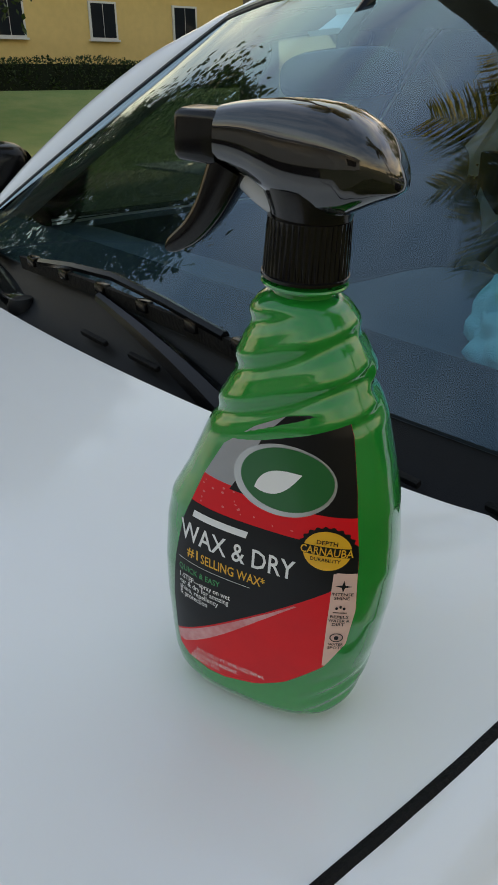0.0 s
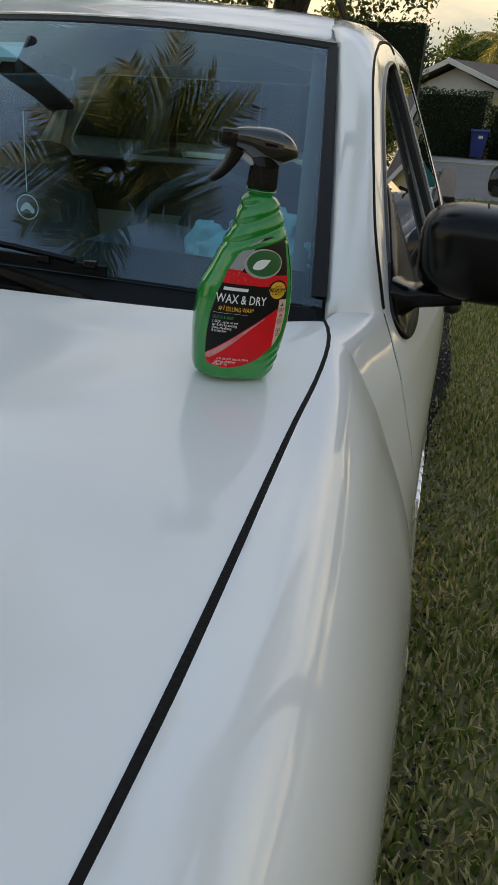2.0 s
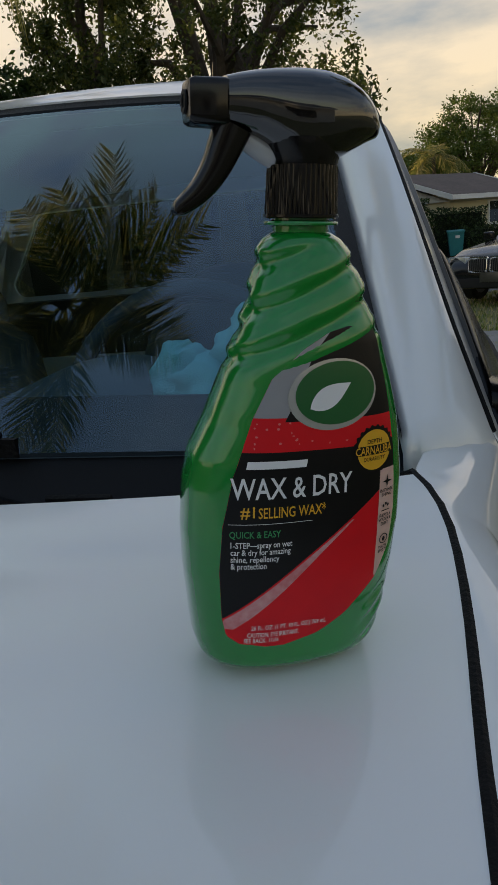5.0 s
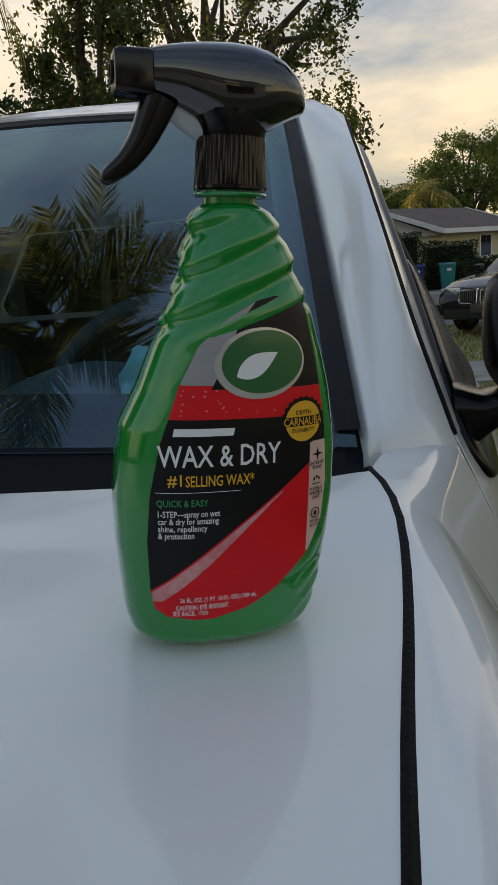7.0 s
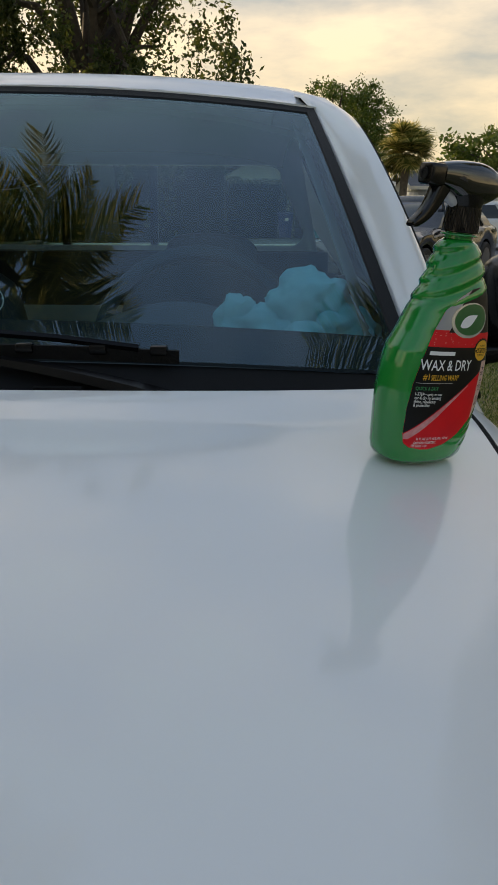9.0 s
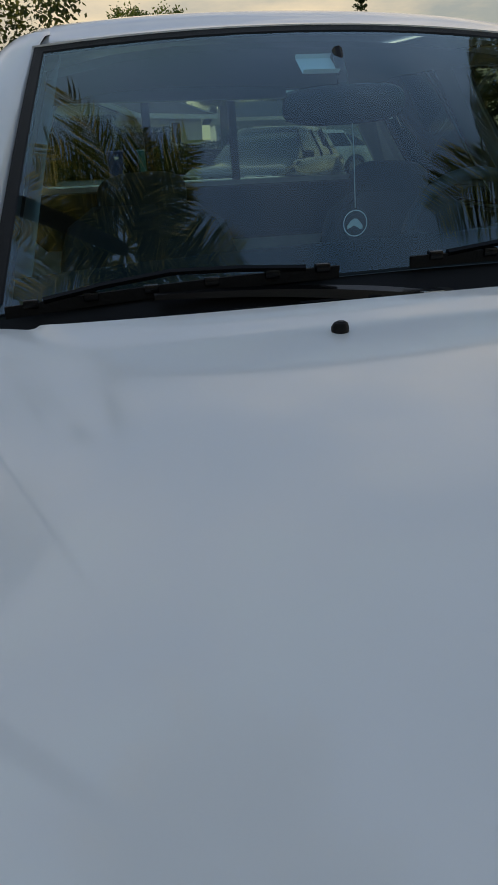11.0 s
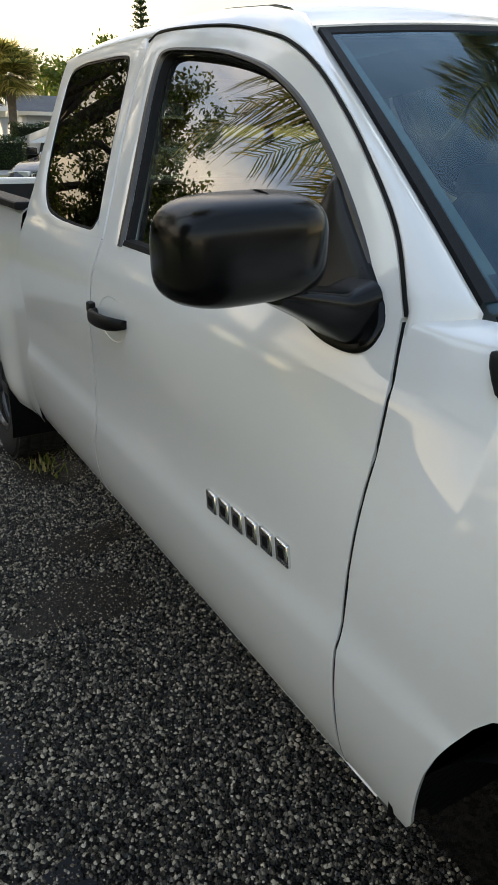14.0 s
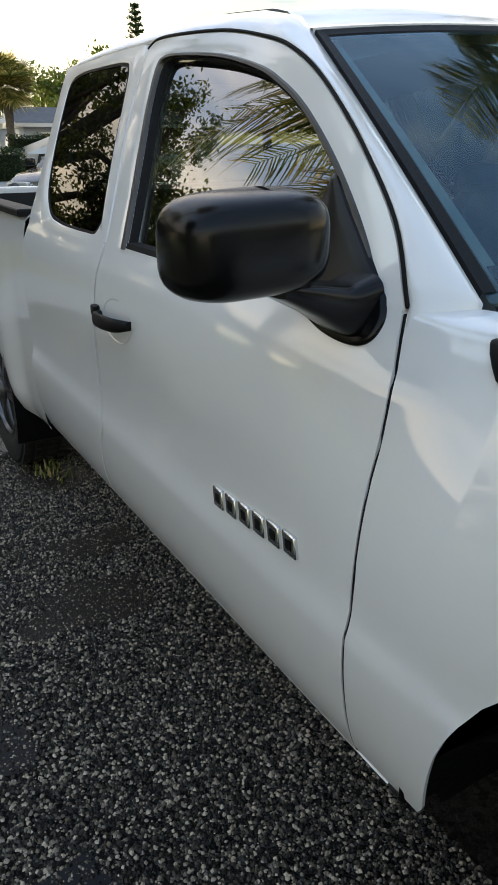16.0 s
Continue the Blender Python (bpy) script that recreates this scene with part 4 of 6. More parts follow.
def text_fit(s, u0, u1, v0, v1, layer, material, name="lettering", shear=0.0):
    """Words in the built-in font, laid on the label into the box u0..u1, v0..v1."""
    cu = bpy.data.curves.new("words", 'FONT')
    cu.body, cu.resolution_u, cu.offset = s, 2, 0.010
    tmp = new("words", cu)
    me = tmp.evaluated_get(bpy.context.evaluated_depsgraph_get()).to_mesh()
    co = np.array([v.co[:] for v in me.vertices])
    fs = [tuple(f.vertices) for f in me.polygons]
    bpy.data.objects.remove(tmp)
    lo, hi = co.min(0), co.max(0)
    pts = []
    for x, y, _ in co:
        a, b = (x - lo[0]) / (hi[0] - lo[0]), (y - lo[1]) / (hi[1] - lo[1])
        v = v0 + (v1 - v0) * b
        pts.append(front(u0 + (u1 - u0) * a + shear * b * (v1 - v0), v, 0.00025 + 0.00015 * layer))
    m2 = bpy.data.meshes.new(name)
    m2.from_pydata([tuple(p) for p in pts], [], fs)
    m2.materials.append(material)
    ob = part(name, m2, material, label_)
    return ob


text_fit("WAX & DRY", -0.0430, 0.0190, 0.0985, 0.1095, 2, M["lab_white"])
text_fit("#1", -0.0385, -0.0316, 0.0885, 0.0950, 2, M["lab_yellow"])
text_fit("SELLING WAX*", -0.0298, 0.0050, 0.0886, 0.0946, 2, M["lab_yellow"])
text_fit("QUICK & EASY", -0.0438, -0.0185, 0.0777, 0.0820, 2, M["lab_text_green"])
text_fit("1-STEP\u2014spray on wet", -0.0432, -0.0125, 0.0718, 0.0762, 2, M["lab_white"])
text_fit("car & dry for amazing", -0.0432, -0.0132, 0.0680, 0.0723, 2, M["lab_white"])
text_fit("shine, repellency", -0.0432, -0.0190, 0.0641, 0.0684, 2, M["lab_white"])
text_fit("& protection", -0.0432, -0.0255, 0.0603, 0.0646, 2, M["lab_white"])
text_fit("26 FL. OZ. (1 PT. 10 FL. OZ.) 769 mL", -0.0325, 0.0080, 0.0248, 0.0282, 2, M["lab_white"])
text_fit("CAUTION: EYE IRRITANT.", -0.0345, -0.0070, 0.0212, 0.0240, 2, M["lab_white"])
text_fit("SEE BACK.", -0.0362, -0.0245, 0.0178, 0.0206, 2, M["lab_white"])
text_fit("17256", -0.0230, -0.0180, 0.0180, 0.0203, 2, M["lab_white"])
text_fit("CARNAUBA", 0.0204, 0.0432, 0.1166, 0.1208, 5, M["lab_yellow"])
text_fit("DEPTH", 0.0272, 0.0362, 0.1222, 0.1244, 5, M["lab_black"])
text_fit("DURABILITY", 0.0252, 0.0384, 0.1132, 0.1152, 5, M["lab_black"])
for s_, v_ in (("INTENSE", 0.0946), ("SHINE", 0.0922), ("REPELS", 0.0806), ("WATER &", 0.0782), ("DIRT", 0.0758), ("WATER", 0.0622), ("SPOTS", 0.0598)):
    w_ = 0.00062 * len(s_) + 0.0002
    text_fit(s_, 0.0412 - w_, 0.0412 + w_, v_, v_ + 0.0018, 3, M["lab_black"])
# three small pictograms: star, droplets over a line, ringed drop
for a in range(4):
    rows = []
    for t in (0, 0.5, 1):
        r, w = 0.0034 * t, 0.0008 * (1 - t) + 0.00005
        ca, sa = math.cos(a * math.pi / 2), math.sin(a * math.pi / 2)
        rows.append([front(0.0412 + r * ca - q * w * sa, 0.1003 + r * sa + q * w * ca, 0.0007) for q in (-1, 1)])
    part("pictogram", sheet(rows), M["lab_black"], label_)
for du in (-0.0016, 0.0, 0.0016):
    disc("pictogram", 0.0412 + du, 0.0868 + (0.001 if du == 0 else 0), 0.0006, 0.0009, 3, M["lab_black"], n=12)
patch("pictogram", 0.0839, 0.0844, lambda v: 0.0382, lambda v: 0.0442, 3, M["lab_black"], label_, 2, 6)
disc("pictogram", 0.0412, 0.0678, 0.0030, 0.0030, 3, M["lab_black"], inner=0.82, n=30)
disc("pictogram", 0.0412, 0.0676, 0.0010, 0.0014, 3, M["lab_black"], n=14)
# brand line as a plain bar, thin rule under the slogan
patch("brand_bar", 0.1140, 0.1178, lambda v: -0.0357 + (v - 0.1140) * 0.25, lambda v: -0.0060 + (v - 0.1140) * 0.25, 2, M["lab_white"], label_, 3, 20)
patch("rule", 0.0855, 0.08575, lambda v: -0.0443, lambda v: -0.0020, 2, M["lab_white"], label_, 2, 20)
rng = random.Random(5)
for k in range(26):
    u, v = rng.uniform(-0.032, 0.03), rng.uniform(0.1235, 0.1365)
    if uL(v) + 0.002 < u and not (abs(u - 0.0318) < 0.013 and abs(v - 0.1187) < 0.013) and not ((u - 0.0085) / 0.024) ** 2 + ((v - 0.1487) / 0.0178) ** 2 < 1:
        disc("printed_drop", u, v, rng.uniform(0.0003, 0.0008), rng.uniform(0.0003, 0.0006), 2, M["drop"], n=10)

# ---- truck: mirrors, wipers, aerial, lettering, cabin ----
def squircle(cx, cy, cz, hx, hy, hz, n=3.2, nu=40, nv=24, front_flat=0.0):
    rows = []
    for j in range(nv + 1):
        b = -math.pi / 2 + math.pi * j / nv
        cb, sb = max(1e-4, math.cos(b)), math.sin(b)
        row = []
        for k in range(nu):
            a = 2 * math.pi * k / nu
            f = lambda c, e: math.copysign(abs(c) ** e, c)
            x = f(cb, 2 / n) * f(math.cos(a), 2 / n)
            z = f(cb, 2 / n) * f(math.sin(a), 2 / n)
            y = f(sb, 2 / n)
            # narrower towards the front of the shell
            k2 = 1 - 0.10 * max(0.0, -y)
            row.append((cx + hx * x * k2, cy + hy * y, cz + hz * z * k2 - 0.004 * (x * (1 if cx > 0 else -1))))
        rows.append(row)
    return tube(rows)


M["mirror"] = mat("mirror_glass", (0.9, 0.9, 0.9), 0.01, metal=1.0)
for s in (1, -1):
    hold = thing("side_mirror", "", "")
    hold.parent = truck
    hold["label"] = "black plastic door mirror"
    mx, mz, mw, mh = (0.932, 1.2055, 0.107, 0.0645) if s < 0 else (0.885, 1.200, 0.112, 0.072)
    part("shell", squircle(s * mx, 0.985, mz, mw, 0.068, mh, 3.6), M["satin_black"], hold, smooth=60)
    part("shell_seam", pipe([(s * (mx - 0.02), 0.985 + 0.0690 * math.sin(a), mz + (mh + 0.001) * math.cos(a)) for a in np.linspace(-1.25, 0.9, 14)], 0.0012, 6), M["rubber"], hold)
    part("mirror_glass", sheet([[(s * mx + (mw - 0.022) * r * math.copysign(abs(math.cos(a)) ** 0.6, math.cos(a)), 1.0545, mz + (mh - 0.018) * r * math.copysign(abs(math.sin(a)) ** 0.6, math.sin(a))) for a in np.linspace(0, 2 * math.pi, 41)] for r in (0.02, 1.0)]), M["mirror"], hold)
    # arm: a flat wedge from the shell's lower corner to the foot on the door
    rows = []
    for t in np.linspace(0, 1, 16):
        low = lerp(t, [0, 0.12, 0.4, 1], [1.066, 1.088, 1.113, mz - mh - 0.003]) if s > 0 else lerp(t, [0, 0.3, 0.6, 1], [1.060, 1.076, 1.106, mz - mh - 0.003])
        high = lerp(t, [0, 0.25, 1], [1.156, 1.144, mz - mh * 0.68])
        c = Vector((s * (0.742 + (mx - 0.035 - 0.742) * t), 0.990, (low + high) / 2))
        hy, hz = lerp(t, [0, 0.3, 1], [0.046, 0.040, 0.042]), (high - low) / 2
        rows.append([c + Vector((0, hy * math.copysign(abs(math.cos(a)) ** 0.5, math.cos(a)), hz * math.copysign(abs(math.sin(a)) ** 0.5, math.sin(a)))) for a in np.linspace(0, 2 * math.pi, 33)[:-1]])
    part("arm", tube(rows), M["satin_black"], hold, smooth=60)
    outline = [(0.940, 1.128), (0.928, 1.102), (0.933, 1.076), (0.955, 1.064), (1.00, 1.066), (1.05, 1.080), (1.10, 1.105), (1.118, 1.145), (1.122, 1.21), (1.118, 1.280), (1.06, 1.234), (0.995, 1.178), (0.940, 1.128)]
    ring = [(p.x, p.y) for p in curve_pts([(a, b, 0) for a, b in outline], 72)]
    cy_, cz_ = 1.03, 1.14
    part("sail", sheet([[on_side(s, cy_ + (y - cy_) * k, cz_ + (z - cz_) * k, o) for y, z in ring] for k, o in ((1.0, -0.016), (1.0, 0.003), (0.98, 0.006), (0.93, 0.008), (0.6, 0.009), (0.02, 0.009))]), M["satin_black"], hold, smooth=60)

# wipers
def wiper(pivot, joint, tip_a, tip_b):
    w = thing("wiper", "", "")
    w.parent = truck
    w["label"] = "black windscreen wiper"
    p, j = Vector(pivot), Vector(joint)
    rows = []
    for t in np.linspace(0, 1, 14):
        c = p.lerp(j, t) + Vector((0, 0, 0.008 * math.sin(math.pi * t)))
        hw, hh = lerp(t, [0, 0.15, 0.5, 1], [0.011, 0.017, 0.012, 0.006]), lerp(t, [0, 0.2, 1], [0.010, 0.011, 0.005])
        rows.append([c + Vector((0, hw * a, hh * b)) for a, b in ((-1, -0.6), (-0.8, 0.6), (0, 1), (0.8, 0.6), (1, -0.6))])
    part("arm", tube(rows), M["satin_black"], w)
    part("pivot_cap", lathe([(0.018, -0.02), (0.018, 0.004), (0.014, 0.012), (0.003, 0.014)], 20, 'Z', pivot), M["black_trim"], w)
    a, b = Vector(tip_a), Vector(tip_b)
    pts = [a.lerp(b, t) + Vector((0, 0, 0.004 * math.sin(math.pi * t))) for t in np.linspace(0, 1, 16)]
    blade = part("blade", sheet([[q + Vector((0, -0.003, 0.012)) for q in pts], [q + Vector((0, 0.003, 0.012)) for q in pts], [q + Vector((0, 0.001, -0.004)) for q in pts], [q + Vector((0, -0.001, -0.004)) for q in pts], [q + Vector((0, -0.003, 0.012)) for q in pts]]), M["rubber"], w)
    for t in (0.08, 0.26, 0.44, 0.62, 0.80, 0.95):
        c = a.lerp(b, t)
        part("claw", box(0.020, 0.012, 0.012, c + Vector((0, 0, 0.012)), None, 0.003), M["satin_black"], blade)
    m = a.lerp(b, 0.5)
    part("yoke", pipe([a.lerp(b, 0.12) + Vector((0, 0, 0.014)), a.lerp(b, 0.3) + Vector((0, 0, 0.024)), m + Vector((0, 0, 0.030)), a.lerp(b, 0.7) + Vector((0, 0, 0.024)), a.lerp(b, 0.9) + Vector((0, 0, 0.014))], 0.005, 6), M["satin_black"], w)


def on_ws(x, v):
    u = x / (0.655 + (0.55 - 0.655) * v)
    return ws_point(u, v, 0.008)


wiper((-0.062, 0.704, 1.128), on_ws(-0.44, -0.020), on_ws(-0.630, -0.020), on_ws(-0.20, -0.016))
wiper((0.435, 0.720, 1.098), on_ws(0.11, -0.006), on_ws(-0.10, -0.010), on_ws(0.36, -0.010))
part("linkage_mark", box(0.030, 0.020, 0.004, (-0.080, 0.702, 1.139), None, 0.001), M["chrome"], truck, "worn bare metal patch on the wiper arm")

# washer jets
for s in (-1,):
    z = bonnet_z(0.25, 0.58)
    jet = part("washer_jet", tube([[(s * 0.258 + 0.85 * a * math.cos(t), 0.570 + 0.8 * b * math.sin(t) - o, z + 0.85 * h) for t in np.linspace(0, 2 * math.pi, 17)[:-1]] for h, a, b, o in ((-0.004, 0.0115, 0.014, 0), (0.005, 0.0115, 0.014, 0), (0.011, 0.009, 0.010, 0.002), (0.0135, 0.005, 0.005, 0.003))]), M["black_trim"], truck, "black washer jet")

# aerial on the wing
aer = thing("aerial", "", "")
aer.parent = truck
aer["label"] = "black whip aerial with teardrop base"
AB = Vector((-0.722, 0.742, 1.090))
rows = []
for cx, cy, h, a, b in ((-0.028, -0.014, -0.036, 0.003, 0.004), (-0.026, -0.012, -0.032, 0.007, 0.009), (-0.017, -0.004, -0.018, 0.010, 0.018), (-0.007, 0.004, -0.002, 0.0125, 0.026), (-0.001, 0.008, 0.010, 0.012, 0.029), (0.0, 0.010, 0.015, 0.0095, 0.026), (0.0, 0.012, 0.018, 0.006, 0.018)):
    rows.append([AB + 0.8 * Vector((cx + a * math.cos(k), cy + b * math.sin(k), h)) + Vector((0, 0.002, 0.0036)) for k in np.linspace(0, 2 * math.pi, 25)[:-1]])
part("base", tube(rows), M["black_trim"], aer)
part("ferrule", pipe([AB + Vector((0, 0.012, 0.018)), AB + Vector((0, 0.014, 0.034)), AB + Vector((-0.001, 0.017, 0.062))], [0.0075, 0.006, 0.0045], 12), M["satin_black"], aer)
part("mast", pipe([AB + Vector((-0.001, 0.017, 0.06)), AB + Vector((-0.004, 0.055, 0.40)), AB + Vector((-0.006, 0.10, 0.80))], [0.0032, 0.0028, 0.002], 8), M["satin_black"], aer)

# chrome door lettering as plain slanted blocks (six to a side)
for s in (1, -1):
    for k in range(6):
        y0 = 1.262 - 0.0465 * k
        zc = 0.722 + 0.004 * k
        bm = bmesh.new()
        quad = [(0.0, -0.018), (0.0345, -0.018), (0.0345, 0.018), (0.0, 0.018)]
        top = [bm.verts.new(on_side(s, y0 - a + (b * 0.25), zc + b, 0.007)) for a, b in quad]
        low = [bm.verts.new(on_side(s, y0 - a + (b * 0.25), zc + b, -0.006)) for a, b in quad]
        bm.faces.new(top)
        for i in range(4):
            bm.faces.new([top[i], low[i], low[(i + 1) % 4], top[(i + 1) % 4]])
        badge = part("badge_block", bm, M["chrome"], truck, "chrome badge block", mods=(("bevel", 0.0025),))
        part("badge_inlay", sheet([[on_side(s, y0 - a + b * 0.25, zc + b, 0.0078) for a in (0.010, 0.025)] for b in (-0.008, 0.008)]), M["black_trim"], badge)

# cabin
M["dash"] = mat("dash_plastic", (0.050, 0.054, 0.060), 0.75, var=0.2, scale=20, bump=0.03, bscale=300)
def dash():
    rows = []
    for x in np.linspace(-0.66, 0.66, 50):
        hump = 0.075 * math.exp(-((x - 0.33) / 0.17) ** 2)
        e = 0.05 * (abs(x) / 0.66) ** 2
        rows.append([(x, 0.78 + e * 1.3, 1.125 - e * 0.5), (x, 0.90, 1.115), (x, 0.98, 1.118 + 0.35 * hump), (x, 1.06, 1.115 + hump), (x, 1.12, 1.10 + hump), (x, 1.145, 1.06 + hump * 0.7), (x, 1.14, 0.98), (x, 1.10, 0.85), (x, 1.02, 0.60)])
    return sheet(rows)


part("dashboard", dash(), M["dash"], truck, smooth=60)
sw = thing("steering_wheel", "", "")
rows = []
for k in range(40):
    a = 2 * math.pi * k / 40
    c = Vector((0.185 * math.cos(a), 0.185 * math.sin(a), 0))
    rows.append([c + 0.0145 * (math.cos(b) * c.normalized() + math.sin(b) * Vector((0, 0, 1))) for b in np.linspace(0, 2 * math.pi, 13)[:-1]])
rows.append(rows[0])
part("rim", sheet(rows, close=True), M["interior"], sw)
part("hub", squircle(0.0, 0.0, 0.0, 0.085, 0.065, 0.025), M["interior"], sw)
for a in (20, 160, 270):
    part("spoke", pipe([(0, 0, 0), (0.18 * math.cos(radians(a)), 0.18 * math.sin(radians(a)), 0)], 0.016, 8), M["interior"], sw)
sw.matrix_world = pose(0.34, 1.265, 1.075, 68, 0, 0)
sw.parent = truck


def seat(x):
    st = thing("front_seat", "", "")
    st.parent = truck
    st["label"] = "grey cloth front seat"
    rows = []
    for t in np.linspace(0, 1, 14):
        z = 0.62 + 0.57 * t
        w = lerp(t, [0, 0.3, 0.8, 0.95, 1.0], [0.22, 0.235, 0.225, 0.19, 0.13])
        d = lerp(t, [0, 0.3, 0.9, 1], [0.075, 0.07, 0.05, 0.03])
        y = 1.62 + 0.13 * t
        rows.append([(x + w * math.copysign(abs(math.cos(a)) ** 0.6, math.cos(a)), y + d * math.copysign(abs(math.sin(a)) ** 0.7, math.sin(a)) + (-0.02 if abs(math.cos(a)) > 0.8 else 0), z) for a in np.linspace(0, 2 * math.pi, 33)[:-1]])
    part("backrest", tube(rows), M["seat"], st, smooth=70)
    part("cushion", box(0.46, 0.50, 0.14, (x, 1.42, 0.62), Euler((0.1, 0, 0)), 0.05, 4), M["seat"], st, smooth=70)
    part("headrest", squircle(x, 1.775, 1.205, 0.115, 0.042, 0.060, 3.0), M["seat"], st, smooth=70)
    for dx in (-0.05, 0.05):
        part("headrest_post", pipe([(x + dx, 1.765, 1.13), (x + dx, 1.775, 1.20)], 0.006, 8), M["chrome"], st)


seat(-0.34)
seat(0.34)
part("rear_trim", box(1.40, 0.05, 0.72, (0, 2.50, 0.82), None, 0.01), M["interior"], truck)
part("cabin_floor", box(1.40, 1.75, 0.04, (0, 1.65, 0.47)), M["interior"], truck)
for s in (1, -1):
    part("door_card", sheet([[on_side(s, y, z, -0.075 - (0.02 if 0.7 < z < 0.85 else 0)) for y in np.linspace(0.95, 2.5, 12)] for z in (0.48, 0.6, 0.72, 0.84, 0.95, 1.06, 1.10)] + [[on_side(s, y, 1.105, -0.03) for y in np.linspace(0.95, 2.5, 12)]]), M["interior"], truck)
    part("pillar_trim", sheet([[ws_point(s * u, v, o) for v in np.linspace(0.02, 1, 16)] for u, o in ((0.93, -0.015), (0.97, -0.04), (1.0, -0.05))]), M["headliner"], truck)
    part("rear_pillar_trim", sheet([[on_side(s, y + k, z, -0.035) for y, z in ((1.80, 1.11), (1.88, 1.30), (1.93, 1.50))] for k in (0.0, 0.05, 0.10)]), M["headliner"], truck)
mirror = thing("rear_view_mirror", "", "")
mirror.parent = truck
part("housing", squircle(-0.02, 1.185, 1.385, 0.118, 0.022, 0.034), M["satin_black"], mirror, smooth=60)
part("glass", sheet([[(-0.02 + 0.105 * u, 1.2085, 1.385 + 0.026 * v) for u in (-1, 0, 1)] for v in (-1, 0, 1)]), M["mirror"], mirror)
part("stalk", pipe([(-0.02, 1.19, 1.39), (-0.02, 1.20, 1.43), (-0.015, 1.245, 1.478)], 0.010, 8), M["satin_black"], mirror)

# hanging air freshener and toll tag are things of their own
pend = thing("hanging_ornament", "round dark ornament with white print on a thin cord", "ornament")
M["ornament"] = mat("ornament_card", (0.03, 0.03, 0.032), 0.6)
M["print_white"] = mat("white_print", (0.75, 0.75, 0.74), 0.5)
M["cord"] = mat("cord", (0.5, 0.5, 0.5), 0.7)
pc = Vector((-0.004, 1.165, 1.178))
part("disc", lathe([(0.001, -0.0012), (0.0275, -0.0012), (0.028, 0.0), (0.0275, 0.0012), (0.001, 0.0012)], 32, 'Y', pc), M["ornament"], pend)
part("ring", sheet([[pc + Vector((r * math.cos(a), -0.0018, r * math.sin(a))) for a in np.linspace(0, 2 * math.pi, 41)] for r in (0.0225, 0.0245)]), M["print_white"], pend)
part("print", sheet([[pc + Vector((x, -0.0018, z0 + (z1 - z0) * q)) for q in (0, 0.5, 1)] for x, z0, z1 in ((-0.016, -0.010, -0.004), (-0.010, -0.008, 0.004), (-0.003, -0.004, 0.009), (0.004, -0.007, 0.008), (0.010, -0.012, 0.002), (0.015, -0.010, -0.004))]), M["print_white"], pend)
part("cord", pipe([pc + Vector((0, 0, 0.028)), (-0.006, 1.172, 1.30), (-0.008, 1.18, 1.36)], 0.0011, 6), M["cord"], pend)
tag = thing("toll_tag", "white plastic toll tag stuck inside the windscreen", "toll tag")
a, b = ws_point(-0.115, 0.80, -0.012), ws_point(-0.035, 0.80, -0.012)
d, e = (b - a), ws_point(-0.075, 0.90, -0.012) - ws_point(-0.075, 0.80, -0.012)
part("case", sheet([[ws_point(u, v, o) for u in np.linspace(-0.165, -0.045, 5)] for v, o in ((0.775, -0.006), (0.775, -0.014), (0.86, -0.014), (0.86, -0.006))]), mat("tag_white", (0.70, 0.74, 0.72), 0.4), tag)

# crumpled pale-blue cloths on the dashboard
M["cloth"] = mat("pale_blue_terry", (0.32, 0.66, 0.68), 0.95, var=0.15, scale=40, bump=0.6, bscale=700)
def lump(c, r, seed):
    bm = bmesh.new()
    bmesh.ops.create_icosphere(bm, subdivisions=4, radius=1.0)
    for v in bm.verts:
        n = v.co.normalized()
        k = 1 + 0.35 * noise.noise(n * 1.6 + Vector((seed, 0, 0))) + 0.16 * noise.noise(n * 4.2 + Vector((0, seed, 0))) + 0.05 * noise.noise(n * 11)
        v.co = Vector(c) + Vector((n.x * r[0], n.y * r[1], n.z * r[2])) * k
    return bm


for k, (c, r) in enumerate((((0.46, 0.985, 1.150), (0.052, 0.050, 0.040)), ((0.525, 1.005, 1.195), (0.058, 0.050, 0.046)), ((0.575, 0.985, 1.150), (0.050, 0.050, 0.045)), ((0.515, 0.955, 1.140), (0.048, 0.045, 0.035)), ((0.425, 1.01, 1.165), (0.036, 0.045, 0.040)))):
    tagged(part("cloth", lump(c, r, 3.1 * k + 1), M["cloth"], smooth=80), "crumpled pale-blue terry cloth lying on the dashboard", "cloth", "cloths on the dashboard")

# ---- surroundings ----
def stuff_mesh(name, verts, faces, material, parent=None, label="", kind="stuff", category=""):
    me = bpy.data.meshes.new(name)
    me.from_pydata(verts, [], faces)
    me.materials.append(material)
    me.update()
    ob = new(name, me)
    if parent:
        ob.parent = parent
    else:
        tagged(ob, label, category, kind=kind)
    if label and parent:
        ob["label"] = label
    return ob


